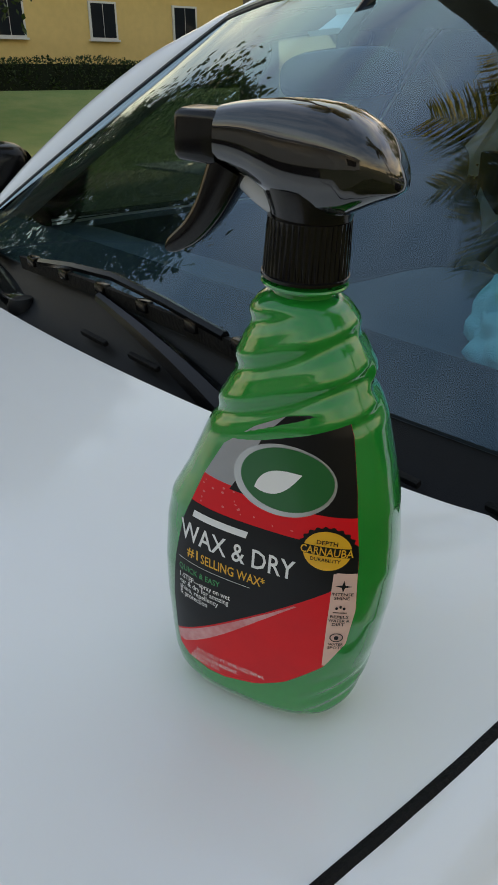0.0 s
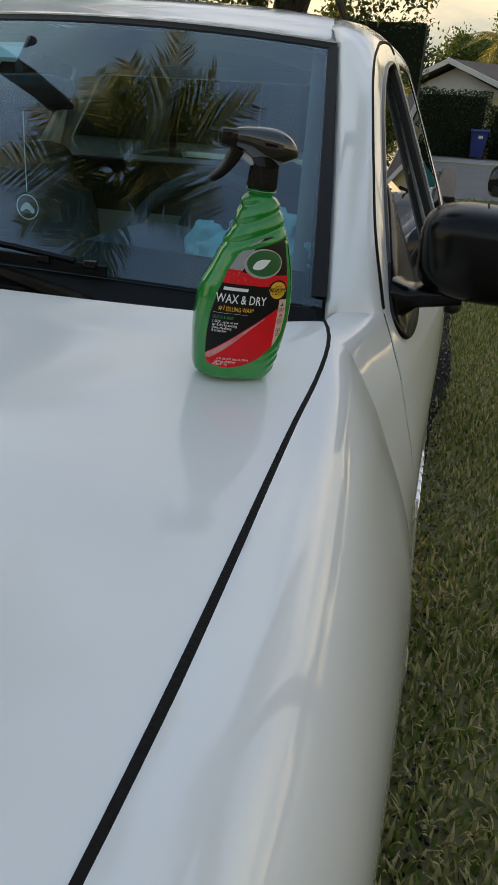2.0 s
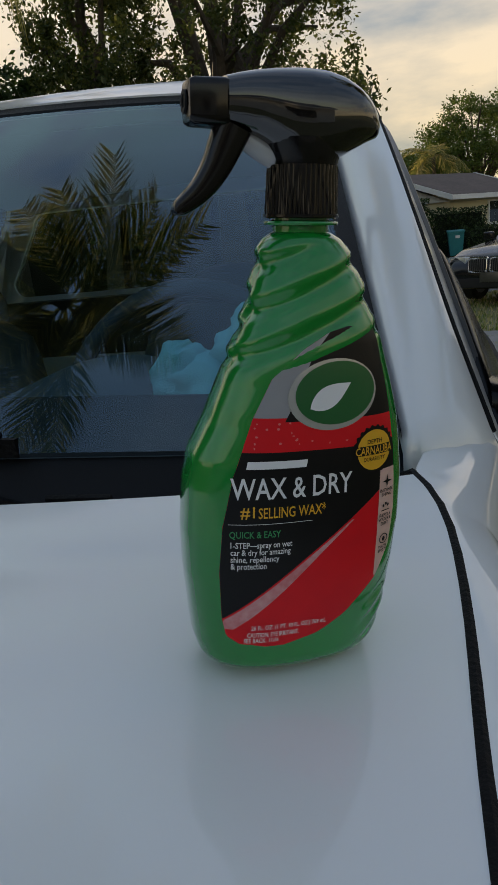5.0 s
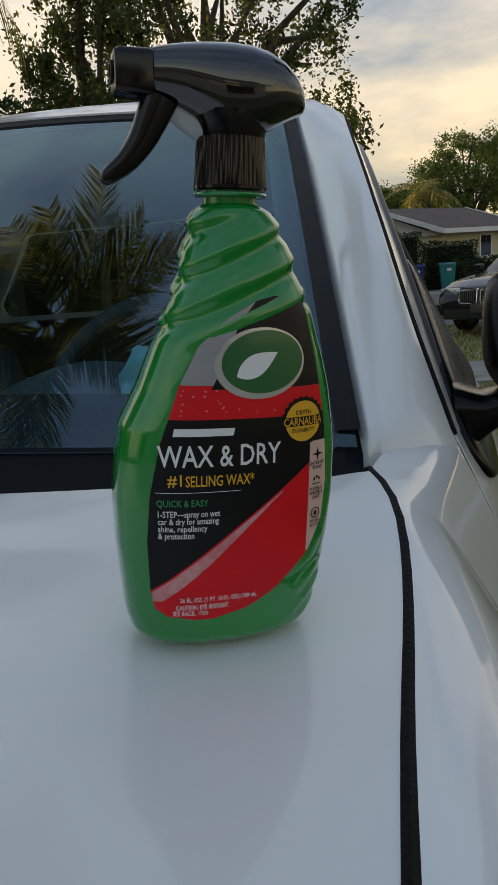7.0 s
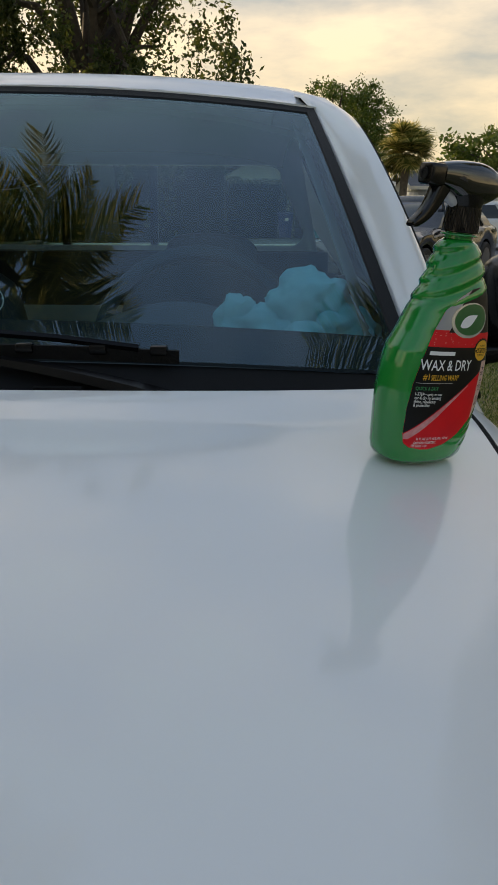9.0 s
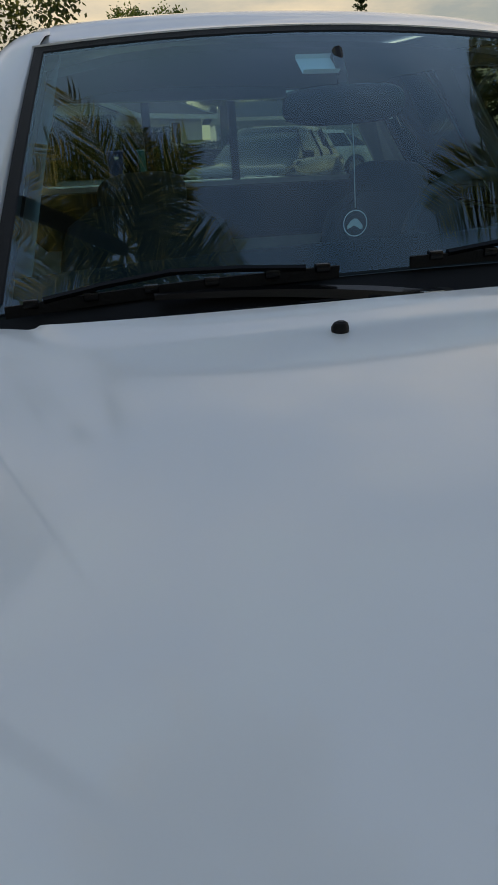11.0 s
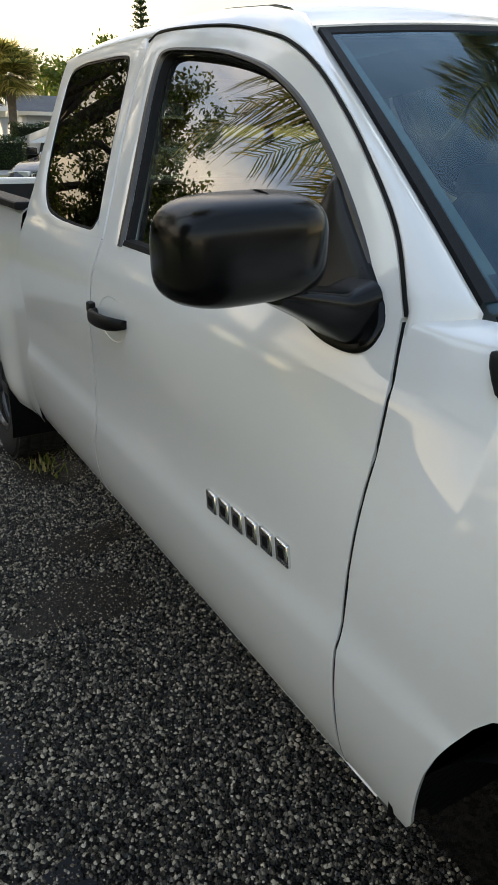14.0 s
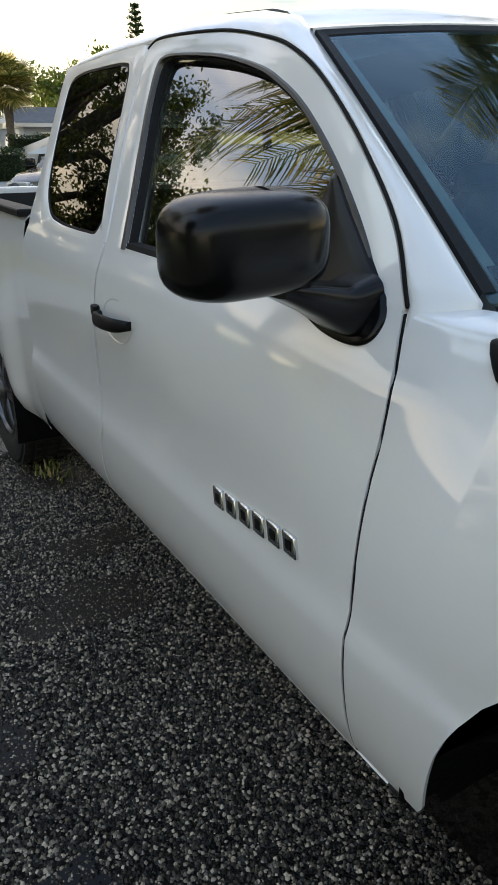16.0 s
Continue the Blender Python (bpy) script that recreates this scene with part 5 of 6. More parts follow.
def island_mat(name, cols, rough=0.6, trans=0.0, spec=0.3):
    """Leaves, blades and stones: a colour for each loose piece."""
    m = bpy.data.materials.new(name)
    m.use_nodes = True
    n, l = m.node_tree.nodes, m.node_tree.links
    p = n["Principled BSDF"]
    g, r = n.new("ShaderNodeNewGeometry"), n.new("ShaderNodeValToRGB")
    els = r.color_ramp.elements
    while len(els) < len(cols):
        els.new(0.5)
    for i, c in enumerate(cols):
        els[i].position, els[i].color = i / (len(cols) - 1), tuple(c) + (1,)
    l.new(g.outputs["Random Per Island"], r.inputs["Fac"])
    l.new(r.outputs["Color"], p.inputs["Base Color"])
    p.inputs["Roughness"].default_value, p.inputs["Specular IOR Level"].default_value = rough, spec
    if trans:
        out = n["Material Output"]
        tl, mx = n.new("ShaderNodeBsdfTranslucent"), n.new("ShaderNodeMixShader")
        mx.inputs["Fac"].default_value = trans
        l.new(r.outputs["Color"], tl.inputs["Color"])
        l.new(p.outputs["BSDF"], mx.inputs[1])
        l.new(tl.outputs["BSDF"], mx.inputs[2])
        l.new(mx.outputs["Shader"], out.inputs["Surface"])
    return m


def asphalt_mat():
    """Coarse dark asphalt: stones in bitumen, damp in patches."""
    m = bpy.data.materials.new("coarse_asphalt")
    m.use_nodes = True
    n, l = m.node_tree.nodes, m.node_tree.links
    p = n["Principled BSDF"]
    p.inputs["Specular IOR Level"].default_value = 0.12
    tc = n.new("ShaderNodeTexCoord")
    vo, v2 = n.new("ShaderNodeTexVoronoi"), n.new("ShaderNodeTexVoronoi")
    vo.inputs["Scale"].default_value, v2.inputs["Scale"].default_value = 80.0, 190.0
    nz = n.new("ShaderNodeTexNoise")
    nz.inputs["Scale"].default_value, nz.inputs["Detail"].default_value = 0.9, 6.0
    for q in (vo, v2, nz):
        l.new(tc.outputs["Object"], q.inputs["Vector"])
    cr = n.new("ShaderNodeValToRGB")
    cr.color_ramp.elements[0].color, cr.color_ramp.elements[1].color = (0.002, 0.002, 0.002, 1), (0.030, 0.028, 0.026, 1)
    cr.color_ramp.elements[0].position, cr.color_ramp.elements[1].position = 0.25, 0.95
    l.new(vo.outputs["Color"], cr.inputs["Fac"])
    wet = n.new("ShaderNodeMapRange")
    wet.inputs["From Min"].default_value, wet.inputs["From Max"].default_value = 0.40, 0.62
    l.new(nz.outputs["Fac"], wet.inputs["Value"])
    mx = n.new("ShaderNodeMixRGB")
    mx.inputs["Color2"].default_value = (0.012, 0.011, 0.011, 1)
    mm = n.new("ShaderNodeMath")
    mm.operation = 'MULTIPLY'
    mm.inputs[1].default_value = 0.55
    l.new(wet.outputs["Result"], mm.inputs[0])
    l.new(mm.outputs[0], mx.inputs["Fac"])
    l.new(cr.outputs["Color"], mx.inputs["Color1"])
    l.new(mx.outputs["Color"], p.inputs["Base Color"])
    ro = n.new("ShaderNodeMapRange")
    ro.inputs["To Min"].default_value, ro.inputs["To Max"].default_value = 0.85, 0.5
    l.new(wet.outputs["Result"], ro.inputs["Value"])
    l.new(ro.outputs["Result"], p.inputs["Roughness"])
    ad = n.new("ShaderNodeMath")
    ad.operation = 'ADD'
    l.new(vo.outputs["Distance"], ad.inputs[0])
    l.new(v2.outputs["Distance"], ad.inputs[1])
    b = n.new("ShaderNodeBump")
    b.inputs["Strength"].default_value, b.inputs["Distance"].default_value = 0.9, 0.006
    b.invert = True
    l.new(ad.outputs[0], b.inputs["Height"])
    l.new(b.outputs["Normal"], p.inputs["Normal"])
    return m


M["asphalt"] = asphalt_mat()
M["soil"] = mat("lawn_soil", (0.13, 0.145, 0.05), 0.95, color2=(0.22, 0.18, 0.10), scale=7.0, big=0.25, bump=0.8, bscale=40)
M["road"] = mat("road_asphalt", (0.16, 0.16, 0.165), 0.85, var=0.25, scale=2.0, bump=0.3, bscale=120)
M["concrete"] = mat("worn_concrete", (0.30, 0.295, 0.28), 0.8, var=0.3, scale=4.0, big=0.6, bump=0.3, bscale=90)
M["puddle"] = mat("puddle_water", (0.02, 0.02, 0.022), 0.03, spec=0.6)
M["water_film"] = mat("water_film", (0.006, 0.006, 0.008), 0.2, spec=0.10)
M["grass"] = island_mat("grass_blades", [(0.09, 0.145, 0.024), (0.16, 0.22, 0.042), (0.30, 0.31, 0.085), (0.48, 0.41, 0.19), (0.60, 0.50, 0.28)], 0.7, 0.4)
M["leaf"] = island_mat("broad_leaves", [(0.022, 0.040, 0.010), (0.035, 0.062, 0.014), (0.05, 0.085, 0.018)], 0.5, 0.30)
M["leaf_oak"] = island_mat("oak_leaves", [(0.03, 0.048, 0.011), (0.06, 0.08, 0.018), (0.11, 0.12, 0.03)], 0.5, 0.45)
M["leaf_lit"] = island_mat("light_leaves", [(0.05, 0.085, 0.015), (0.085, 0.13, 0.022), (0.12, 0.15, 0.03)], 0.55, 0.35)
M["hedge"] = island_mat("hedge_leaves", [(0.015, 0.032, 0.008), (0.028, 0.052, 0.012), (0.042, 0.075, 0.018)], 0.5, 0.2)
M["palm_leaf"] = island_mat("palm_leaflets", [(0.07, 0.09, 0.018), (0.14, 0.15, 0.035), (0.32, 0.28, 0.08), (0.65, 0.52, 0.18)], 0.45, 0.6)
M["bark"] = mat("bark", (0.09, 0.07, 0.052), 0.95, var=0.5, scale=8, bump=0.8, bscale=25)
M["palm_bark"] = mat("palm_trunk_bark", (0.15, 0.125, 0.10), 0.95, var=0.5, scale=6, bump=0.8, bscale=18)


def slab(name, x0, x1, y0, y1, z, material, label, category, th=0.12, nx=1, ny=1):
    ob = part(name, box(x1 - x0, y1 - y0, th, ((x0 + x1) / 2, (y0 + y1) / 2, z - th / 2)), material)
    return tagged(ob, label, category, kind="structure")


# the lawn is the one sheet of ground to the horizon
gr = bmesh.new()
bmesh.ops.create_grid(gr, x_segments=80, y_segments=80, size=900, matrix=Matrix.Translation((0, 300, -0.015)))
tagged(part("ground", gr, M["soil"]), "patchy green and straw-coloured lawn with bare soil", "lawn", kind="structure")
drv = bmesh.new()
rngd = random.Random(2)
ys = np.linspace(-7.0, 6.2, 90)
edge = [0.83 + 0.02 * math.sin(y * 2.1) + 0.05 * noise.noise(Vector((y * 1.3, 0.5, 0))) + 0.03 * max(0, y - 0.5) for y in ys]
sheet([[(-2.45, y, 0.0) for y in ys], [(-2.0, y, 0.0) for y in ys], [(0.6, y, 0.0) for y in ys], [(e, y, -0.004) for e, y in zip(edge, ys)], [(e + 0.03, y, -0.03) for e, y in zip(edge, ys)]], bm=drv)
tagged(part("driveway", drv, M["asphalt"], smooth=80), "coarse dark asphalt driveway, wet in patches", "driveway", kind="structure")
for k in range(4):
    slab("apron_slab", -5.2 + 1.62 * k, -5.2 + 1.62 * k + 1.605, 6.215, 7.85, 0.006, M["concrete"], "pale worn concrete apron slab", "pavement")
for k in range(30):
    slab("pavement_slab", -24 + 1.62 * k, -24 + 1.62 * k + 1.605, 7.87, 9.35, 0.008, M["concrete"], "pale worn concrete pavement slab", "pavement")
slab("road", -12.4, 300, 14.6, 25.5, -0.004, M["road"], "pale grey asphalt street", "road")
slab("driveway_opposite", -4.0, 6.2, 26.8, 30.1, 0.0, M["concrete"], "pale concrete driveway across the street", "driveway")
slab("driveway_opposite", 7.8, 13.0, 25.6, 42.0, 0.0, M["concrete"], "pale concrete driveway across the street", "driveway")
# puddle
pts = []
for k in range(160):
    a = 2 * math.pi * k / 160
    r = 1 + 0.20 * noise.noise(Vector((math.cos(a) * 1.7, math.sin(a) * 1.7, 3.3))) + 0.05 * noise.noise(Vector((math.cos(a) * 5, math.sin(a) * 5, 1.3))) + 0.05 * noise.noise(Vector((math.cos(a) * 14, math.sin(a) * 14, 4.3)))
    pts.append((-1.52 + 0.80 * r * math.cos(a) + 0.18 * math.sin(a), 4.22 + 1.02 * r * math.sin(a), 0.0045))
pb = bmesh.new()
pb.faces.new([pb.verts.new(p) for p in pts])
tagged(part("puddle", pb, M["puddle"], smooth=0), "shallow puddle mirroring the sky on the asphalt", "puddle", kind="structure")

# thin films of water with stones standing out of them
for cx, cy, rx, ry, sd_ in ((-1.95, 3.1, 0.22, 0.3, 4), (-1.05, 3.55, 0.30, 0.42, 5), (-2.3, 3.9, 0.25, 0.35, 7), (-1.45, 2.85, 0.42, 0.16, 9), (-1.30, 1.62, 0.14, 0.10, 11), (-1.22, 1.18, 0.09, 0.07, 12)):
    wp = []
    for k in range(90):
        a = 2 * math.pi * k / 90
        c, s = math.cos(a), math.sin(a)
        r = 1 + 0.6 * noise.noise(Vector((c * 1.5, s * 1.5, sd_ * 3.1))) + 0.15 * noise.noise(Vector((c * 6, s * 6, sd_ * 1.7)))
        wp.append((cx + rx * r * c, cy + ry * r * s, 0.0019))
    wb = bmesh.new()
    wb.faces.new([wb.verts.new(p) for p in wp])
    tagged(part("puddle", wb, M["water_film"], smooth=0), "thin film of rain water among the asphalt stones", "puddle", kind="structure")

# worn hollows where dirt has filled the stones
M["dirt"] = mat("wet_dirt", (0.022, 0.017, 0.013), 0.5, var=0.5, scale=40, bump=0.6, bscale=120, spec=0.3)
for cx, cy, rx, ry, sd_ in ((-0.74, 2.42, 0.14, 0.09, 3), (-0.86, 2.08, 0.20, 0.13, 6), (-0.72, 3.05, 0.16, 0.14, 8)):
    wb = bmesh.new()
    wb.faces.new([wb.verts.new((cx + rx * r * math.cos(a), cy + ry * r * math.sin(a), 0.0030)) for a in np.linspace(0, 2 * math.pi, 61)[:-1] for r in (1 + 0.7 * noise.noise(Vector((math.cos(a) * 1.6, math.sin(a) * 1.6, sd_ * 2.3))),)])
    tagged(part("dirt_patch", wb, M["dirt"], smooth=0), "wet dark dirt in a worn hollow of the asphalt", "dirt", kind="structure")
# loose stones standing proud in the asphalt
M["stones"] = island_mat("asphalt_stones", [(0.002, 0.002, 0.002), (0.003, 0.0028, 0.0025), (0.008, 0.007, 0.006), (0.032, 0.028, 0.022), (0.10, 0.086, 0.066), (0.25, 0.215, 0.165), (0.58, 0.50, 0.38)], 0.34, spec=0.38)
rs = np.random.RandomState(4)
px_ = np.concatenate([rs.uniform(-1.75, -0.5, 95000), rs.uniform(-2.4, 1.0, 30000), rs.uniform(-2.4, -0.6, 40000)])
py_ = np.concatenate([rs.uniform(0.1, 3.3, 95000), rs.uniform(-0.9, 5.9, 30000), rs.uniform(2.6, 6.1, 40000)])
keep = ~((px_ > -0.5) & (px_ < 0.62)) & ~(((px_ + 1.52 - 0.176 * (py_ - 4.22)) / 0.70) ** 2 + ((py_ - 4.22) / 0.90) ** 2 < 1)
px_, py_ = px_[keep], py_[keep]
N = len(px_)
sz = rs.uniform(0.0024, 0.0076, N)
base = np.array([[1, 0, 0], [0.35, 0.9, 0], [-0.8, 0.6, 0], [-0.8, -0.6, 0], [0.3, -0.95, 0], [0.05, 0.1, 1.0]])
ang = rs.uniform(0, 2 * np.pi, N)
ca, sa = np.cos(ang), np.sin(ang)
vv = np.empty((N, 6, 3))
for k in range(6):
    bx, by, bz = base[k]
    j = 1 + 0.25 * rs.uniform(-1, 1, N)
    vv[:, k, 0] = px_ + sz * j * (bx * ca - by * sa)
    vv[:, k, 1] = py_ + sz * j * (bx * sa + by * ca)
    vv[:, k, 2] = bz * sz * j - 0.0008
ff = []
for i in range(N):
    o = 6 * i
    ff += [(o, o + 1, o + 5), (o + 1, o + 2, o + 5), (o + 2, o + 3, o + 5), (o + 3, o + 4, o + 5), (o + 4, o, o + 5)]
stuff_mesh("asphalt_stones", vv.reshape(-1, 3).tolist(), ff, M["stones"], label="small angular stones bedded in the dark asphalt", category="gravel")


def blades(name, xs, ys, h0, h1, seed, label, w=0.0048):
    r = np.random.RandomState(seed)
    n = len(xs)
    a, lean, h = r.uniform(0, 2 * np.pi, n), r.uniform(0.1, 0.9, n), r.uniform(h0, h1, n)
    dx, dy = np.cos(a), np.sin(a)
    ww = r.uniform(0.6, 1.3, n) * w
    v = np.empty((n, 5, 3))
    for k, (t, wk) in enumerate(((0, 1), (0, -1), (0.55, 0.8), (0.55, -0.8), (1, 0))):
        out = lean * t ** 1.7 * h
        v[:, k, 0] = xs + dx * out - dy * wk * ww
        v[:, k, 1] = ys + dy * out + dx * wk * ww
        v[:, k, 2] = -0.015 + h * t * (1 - 0.35 * lean * t)
    f = []
    for i in range(n):
        o = 5 * i
        f += [(o, o + 1, o + 3, o + 2), (o + 2, o + 3, o + 4)]
    return stuff_mesh(name, v.reshape(-1, 3).tolist(), f, M["grass"], label=label, category="grass")


rs = np.random.RandomState(9)
gx, gy = rs.uniform(0.80, 4.2, 190000), rs.uniform(-1.2, 9.0, 190000)
dens = np.array([noise.noise(Vector((x * 1.6, y * 1.6, 0.3))) + 0.5 * noise.noise(Vector((x * 5, y * 5, 2.3))) for x, y in zip(gx, gy)])
sel = dens > -0.62
gx, gy = gx[sel], gy[sel]
eg = np.interp(gy, ys, edge)
k2 = gx > eg + rs.uniform(-0.03, 0.06, len(gx))
tall = np.clip(dens[sel][k2] + 0.45, 0.05, 1.1)
blades("lawn_grass", gx[k2], gy[k2], 0.012 + 0.015 * tall, 0.028 + 0.045 * tall, 3, "thin lawn grass, green and straw-coloured, beside the driveway")
blades("weed_tuft", rs.normal(-0.70, 0.035, 90), rs.normal(3.08, 0.05, 90), 0.02, 0.09, 13, "small withered weed growing beside the rear wheel")
gx, gy = rs.uniform(-7, 14, 30000), rs.uniform(9.4, 14.6, 30000)
blades("verge_grass", gx, gy, 0.04, 0.10, 5, "short green verge grass between pavement and street", 0.008)


def leaf_mesh(pts, size, seed, aspect=0.5):
    r = np.random.RandomState(seed)
    n = len(pts)
    u = r.normal(size=(n, 3))
    u /= np.linalg.norm(u, axis=1)[:, None]
    t = r.normal(size=(n, 3))
    w = np.cross(u, t)
    w /= np.linalg.norm(w, axis=1)[:, None]
    s = size * r.uniform(0.6, 1.3, n)[:, None]
    p = np.asarray(pts)
    v = np.stack([p - u * s, p + w * s * aspect, p + u * s, p - w * s * aspect], axis=1)
    f = [(4 * i, 4 * i + 1, 4 * i + 2, 4 * i + 3) for i in range(n)]
    return v.reshape(-1, 3).tolist(), f


def crown_points(c, r, clumps, per, seed, spread=0.16, hollow=0.45, cut=-0.55):
    q = np.random.RandomState(seed)
    out, cl = [], []
    while len(cl) < clumps:
        d = q.normal(size=3)
        d /= np.linalg.norm(d)
        k = (hollow + (1 - hollow) * q.rand()) * (1 + 0.30 * noise.noise(Vector(d) * 2.0 + Vector((seed, 0, 0))))
        if d[2] < cut:
            continue
        p = np.array(c) + d * np.array(r) * k
        cl.append(p)
        out.append(p + q.normal(size=(per, 3)) * np.array(r) * spread * (0.6 + 0.8 * q.rand()))
    return np.concatenate(out), cl


def broad_tree(name, x, y, h, rad, seed, material, label, clumps=90, per=170, leaf=0.10, group="", spread=0.10, low=0.0):
    """Tapered trunk, limbs to the clumps, and a ragged crown of small leaves."""
    t = thing(name, label, "tree", group)
    t.location = (x, y, 0)
    c = np.array([0, 0, h * (0.62 - low)])
    pts, cl = crown_points(c, (rad, rad, h * (0.40 + low)), clumps, per, seed, spread, cut=-0.95 if low else -0.55)
    v, f = leaf_mesh(pts, leaf, seed + 1)
    stuff_mesh("crown", v, f, material, t)
    tr = pipe([(0, 0, -0.05), (0.05, 0.02, h * 0.15), (-0.04, 0.05, h * 0.33), (0.05, 0, h * 0.5)], [h * 0.045, h * 0.033, h * 0.028, h * 0.018], 12)
    part("trunk", tr, M["bark"], t)
    rr = random.Random(seed)
    for p in cl[::max(1, len(cl) // 22)]:
        s = Vector((0, 0, h * rr.uniform(0.2, 0.45)))
        q = Vector(p)
        m = s.lerp(q, 0.5) + Vector((rr.uniform(-.3, .3), rr.uniform(-.3, .3), 0.08 * h))
        part("limb", pipe([s, s.lerp(m, 0.6), m, m.lerp(q, 0.6), q], [h * 0.016, h * 0.012, h * 0.009, h * 0.006, h * 0.003], 6), M["bark"], t)
    return t


def frond(length, droop, seed, leaflets=46, spread=0.42):
    """One feather leaf: a curved rib and two ranks of narrow leaflets (verts, faces), along +x."""
    r = random.Random(seed)
    v, f = [], []
    ribs = []
    for k in range(18):
        t = k / 17
        ribs.append(Vector((length * (t - 0.18 * droop * t * t), 0, length * (0.35 * t - (0.35 + 0.65 * droop) * t * t))))
    w0 = 0.022
    for k, p in enumerate(ribs):
        w = w0 * (1 - 0.85 * k / 17)
        v += [tuple(p + Vector((0, -w, 0))), tuple(p + Vector((0, 0, w * 0.7))), tuple(p + Vector((0, w, 0)))]
        if k:
            o = 3 * k
            f += [(o - 3, o - 2, o + 1, o), (o - 2, o - 1, o + 2, o + 1)]
    for k in range(leaflets):
        t = 0.12 + 0.88 * k / (leaflets - 1)
        i = min(16, int(t * 17))
        p = ribs[i].lerp(ribs[i + 1], t * 17 - i)
        d = (ribs[i + 1] - ribs[i]).normalized()
        ln = length * spread * (0.35 + 0.65 * math.sin(math.pi * min(1, 0.12 + 0.86 * t) ** 0.9)) * r.uniform(0.85, 1.1)
        for s in (-1, 1):
            fw = r.uniform(0.45, 0.75)
            tip = p + d * ln * fw + Vector((0, s * ln * 0.72, -ln * r.uniform(0.15, 0.55)))
            mid = p.lerp(tip, 0.5) + Vector((0, 0, ln * 0.07))
            wd = d * (0.022 + 0.014 * length / 3)
            o = len(v)
            v += [tuple(p - wd * 0.4), tuple(p + wd * 0.4), tuple(mid + wd * 0.6), tuple(mid - wd * 0.6), tuple(tip)]
            f += [(o, o + 1, o + 2, o + 3), (o + 3, o + 2, o + 4)]
    return v, f


def palm(x, y, h, fronds, length, seed, label, trunk=0.13, name="palm_tree", leaflets=46, lean=None):
    p = thing(name, label, "palm tree")
    r = random.Random(seed)
    rows, n = [], 28
    bend = (r.uniform(-0.3, 0.3), r.uniform(-0.3, 0.3))
    lean = lean or bend
    for k in range(n + 1):
        t = k / n
        rad = trunk * (1.35 - 0.5 * min(1, t * 5) * 1.0 + 0.06 * (k % 2))
        c = Vector((lean[0] * t * t, lean[1] * t * t, h * t - 0.03))
        rows.append([c + Vector((rad * math.cos(a), rad * math.sin(a), 0)) for a in np.linspace(0, 2 * math.pi, 15)[:-1]])
    part("trunk", tube(rows), M["palm_bark"], p)
    top = Vector((lean[0], lean[1], h))
    for k in range(fronds):
        v, f = frond(length * r.uniform(0.8, 1.1), r.uniform(0.35, 1.15), seed * 100 + k, leaflets)
        me = bpy.data.meshes.new("frond")
        me.from_pydata(v, [], f)
        me.materials.append(M["palm_leaf"])
        ob = new("frond", me)
        ob.parent = p
        up = r.uniform(-38, 30)
        ob.matrix_basis = Matrix.Translation(top) @ Euler((r.uniform(-0.3, 0.3), radians(up), k * 2.39996 + r.uniform(-0.2, 0.2))).to_matrix().to_4x4()
    p.location = (x, y, 0)
    return p


def fan_palm(x, y, h, seed, label):
    """Cabbage palm: a ball of stiff fans on a rough trunk."""
    p = thing("cabbage_palm", label, "palm tree")
    r = random.Random(seed)
    part("trunk", pipe([(0, 0, -0.05), (0, 0, h * 0.4), (0.05, 0, h * 0.8)], [0.24, 0.20, 0.26], 12), M["palm_bark"], p)
    v, f = [], []
    for k in range(95):
        az, el = r.uniform(0, 2 * math.pi), r.uniform(-0.75, 1.35)
        d = Vector((math.cos(az) * math.cos(el), math.sin(az) * math.cos(el), math.sin(el)))
        c = Vector((0.05, 0, h * 0.8)) + d * r.uniform(0.15, 1.15)
        s = d.cross(Vector((0.1, 0.2, 1))).normalized()
        u = s.cross(d)
        for j in range(18):
            a = -1.5 + 3.0 * j / 17
            e = (d * math.cos(a) + s * math.sin(a)).normalized()
            ln = 0.95 * r.uniform(0.8, 1.1)
            o = len(v)
            w = u.cross(e).normalized() * 0.03
            v += [tuple(c - w), tuple(c + w), tuple(c + e * ln * 0.6 + w), tuple(c + e * ln * 0.6 - w), tuple(c + e * ln + Vector((0, 0, -0.2 * ln)))]
            f += [(o, o + 1, o + 2, o + 3), (o + 3, o + 2, o + 4)]
    stuff_mesh("crown", v, f, M["palm_leaf"], p)
    p.location = (x, y, 0)
    return p


def hedge(name, x0, x1, y0, y1, z1, seed, label, per_m3=1500, leaf=0.055, category="hedge"):
    r = np.random.RandomState(seed)
    h = thing(name, label, category)
    lx, ly = x1 - x0, y1 - y0
    n = int(min(26000, 420 * (lx * ly + 2 * (lx + ly) * z1)))
    P = np.stack([r.uniform(x0, x1, n), r.uniform(y0, y1, n), r.uniform(0.02, z1, n)], 1)
    d = np.minimum.reduce([P[:, 0] - x0, x1 - P[:, 0], P[:, 1] - y0, y1 - P[:, 1], z1 - P[:, 2]])
    P = P[d < 0.28]
    bump = np.array([noise.noise(Vector(p) * 1.3) for p in P])
    P[:, 2] += bump * 0.18
    P[:, 1] += bump * 0.15
    v, f = leaf_mesh(P, leaf, seed)
    stuff_mesh("leaves", v, f, M["hedge"], h)
    # near-black box fills the hedge; its colour stands for the shade inside
    part("shade_core", box(max(0.1, lx - 0.4), max(0.1, ly - 0.4), z1 - 0.2, ((x0 + x1) / 2, (y0 + y1) / 2, z1 / 2 - 0.1)), mat("hedge_inner_shade", (0.008, 0.014, 0.005), 1.0), h)
    return h


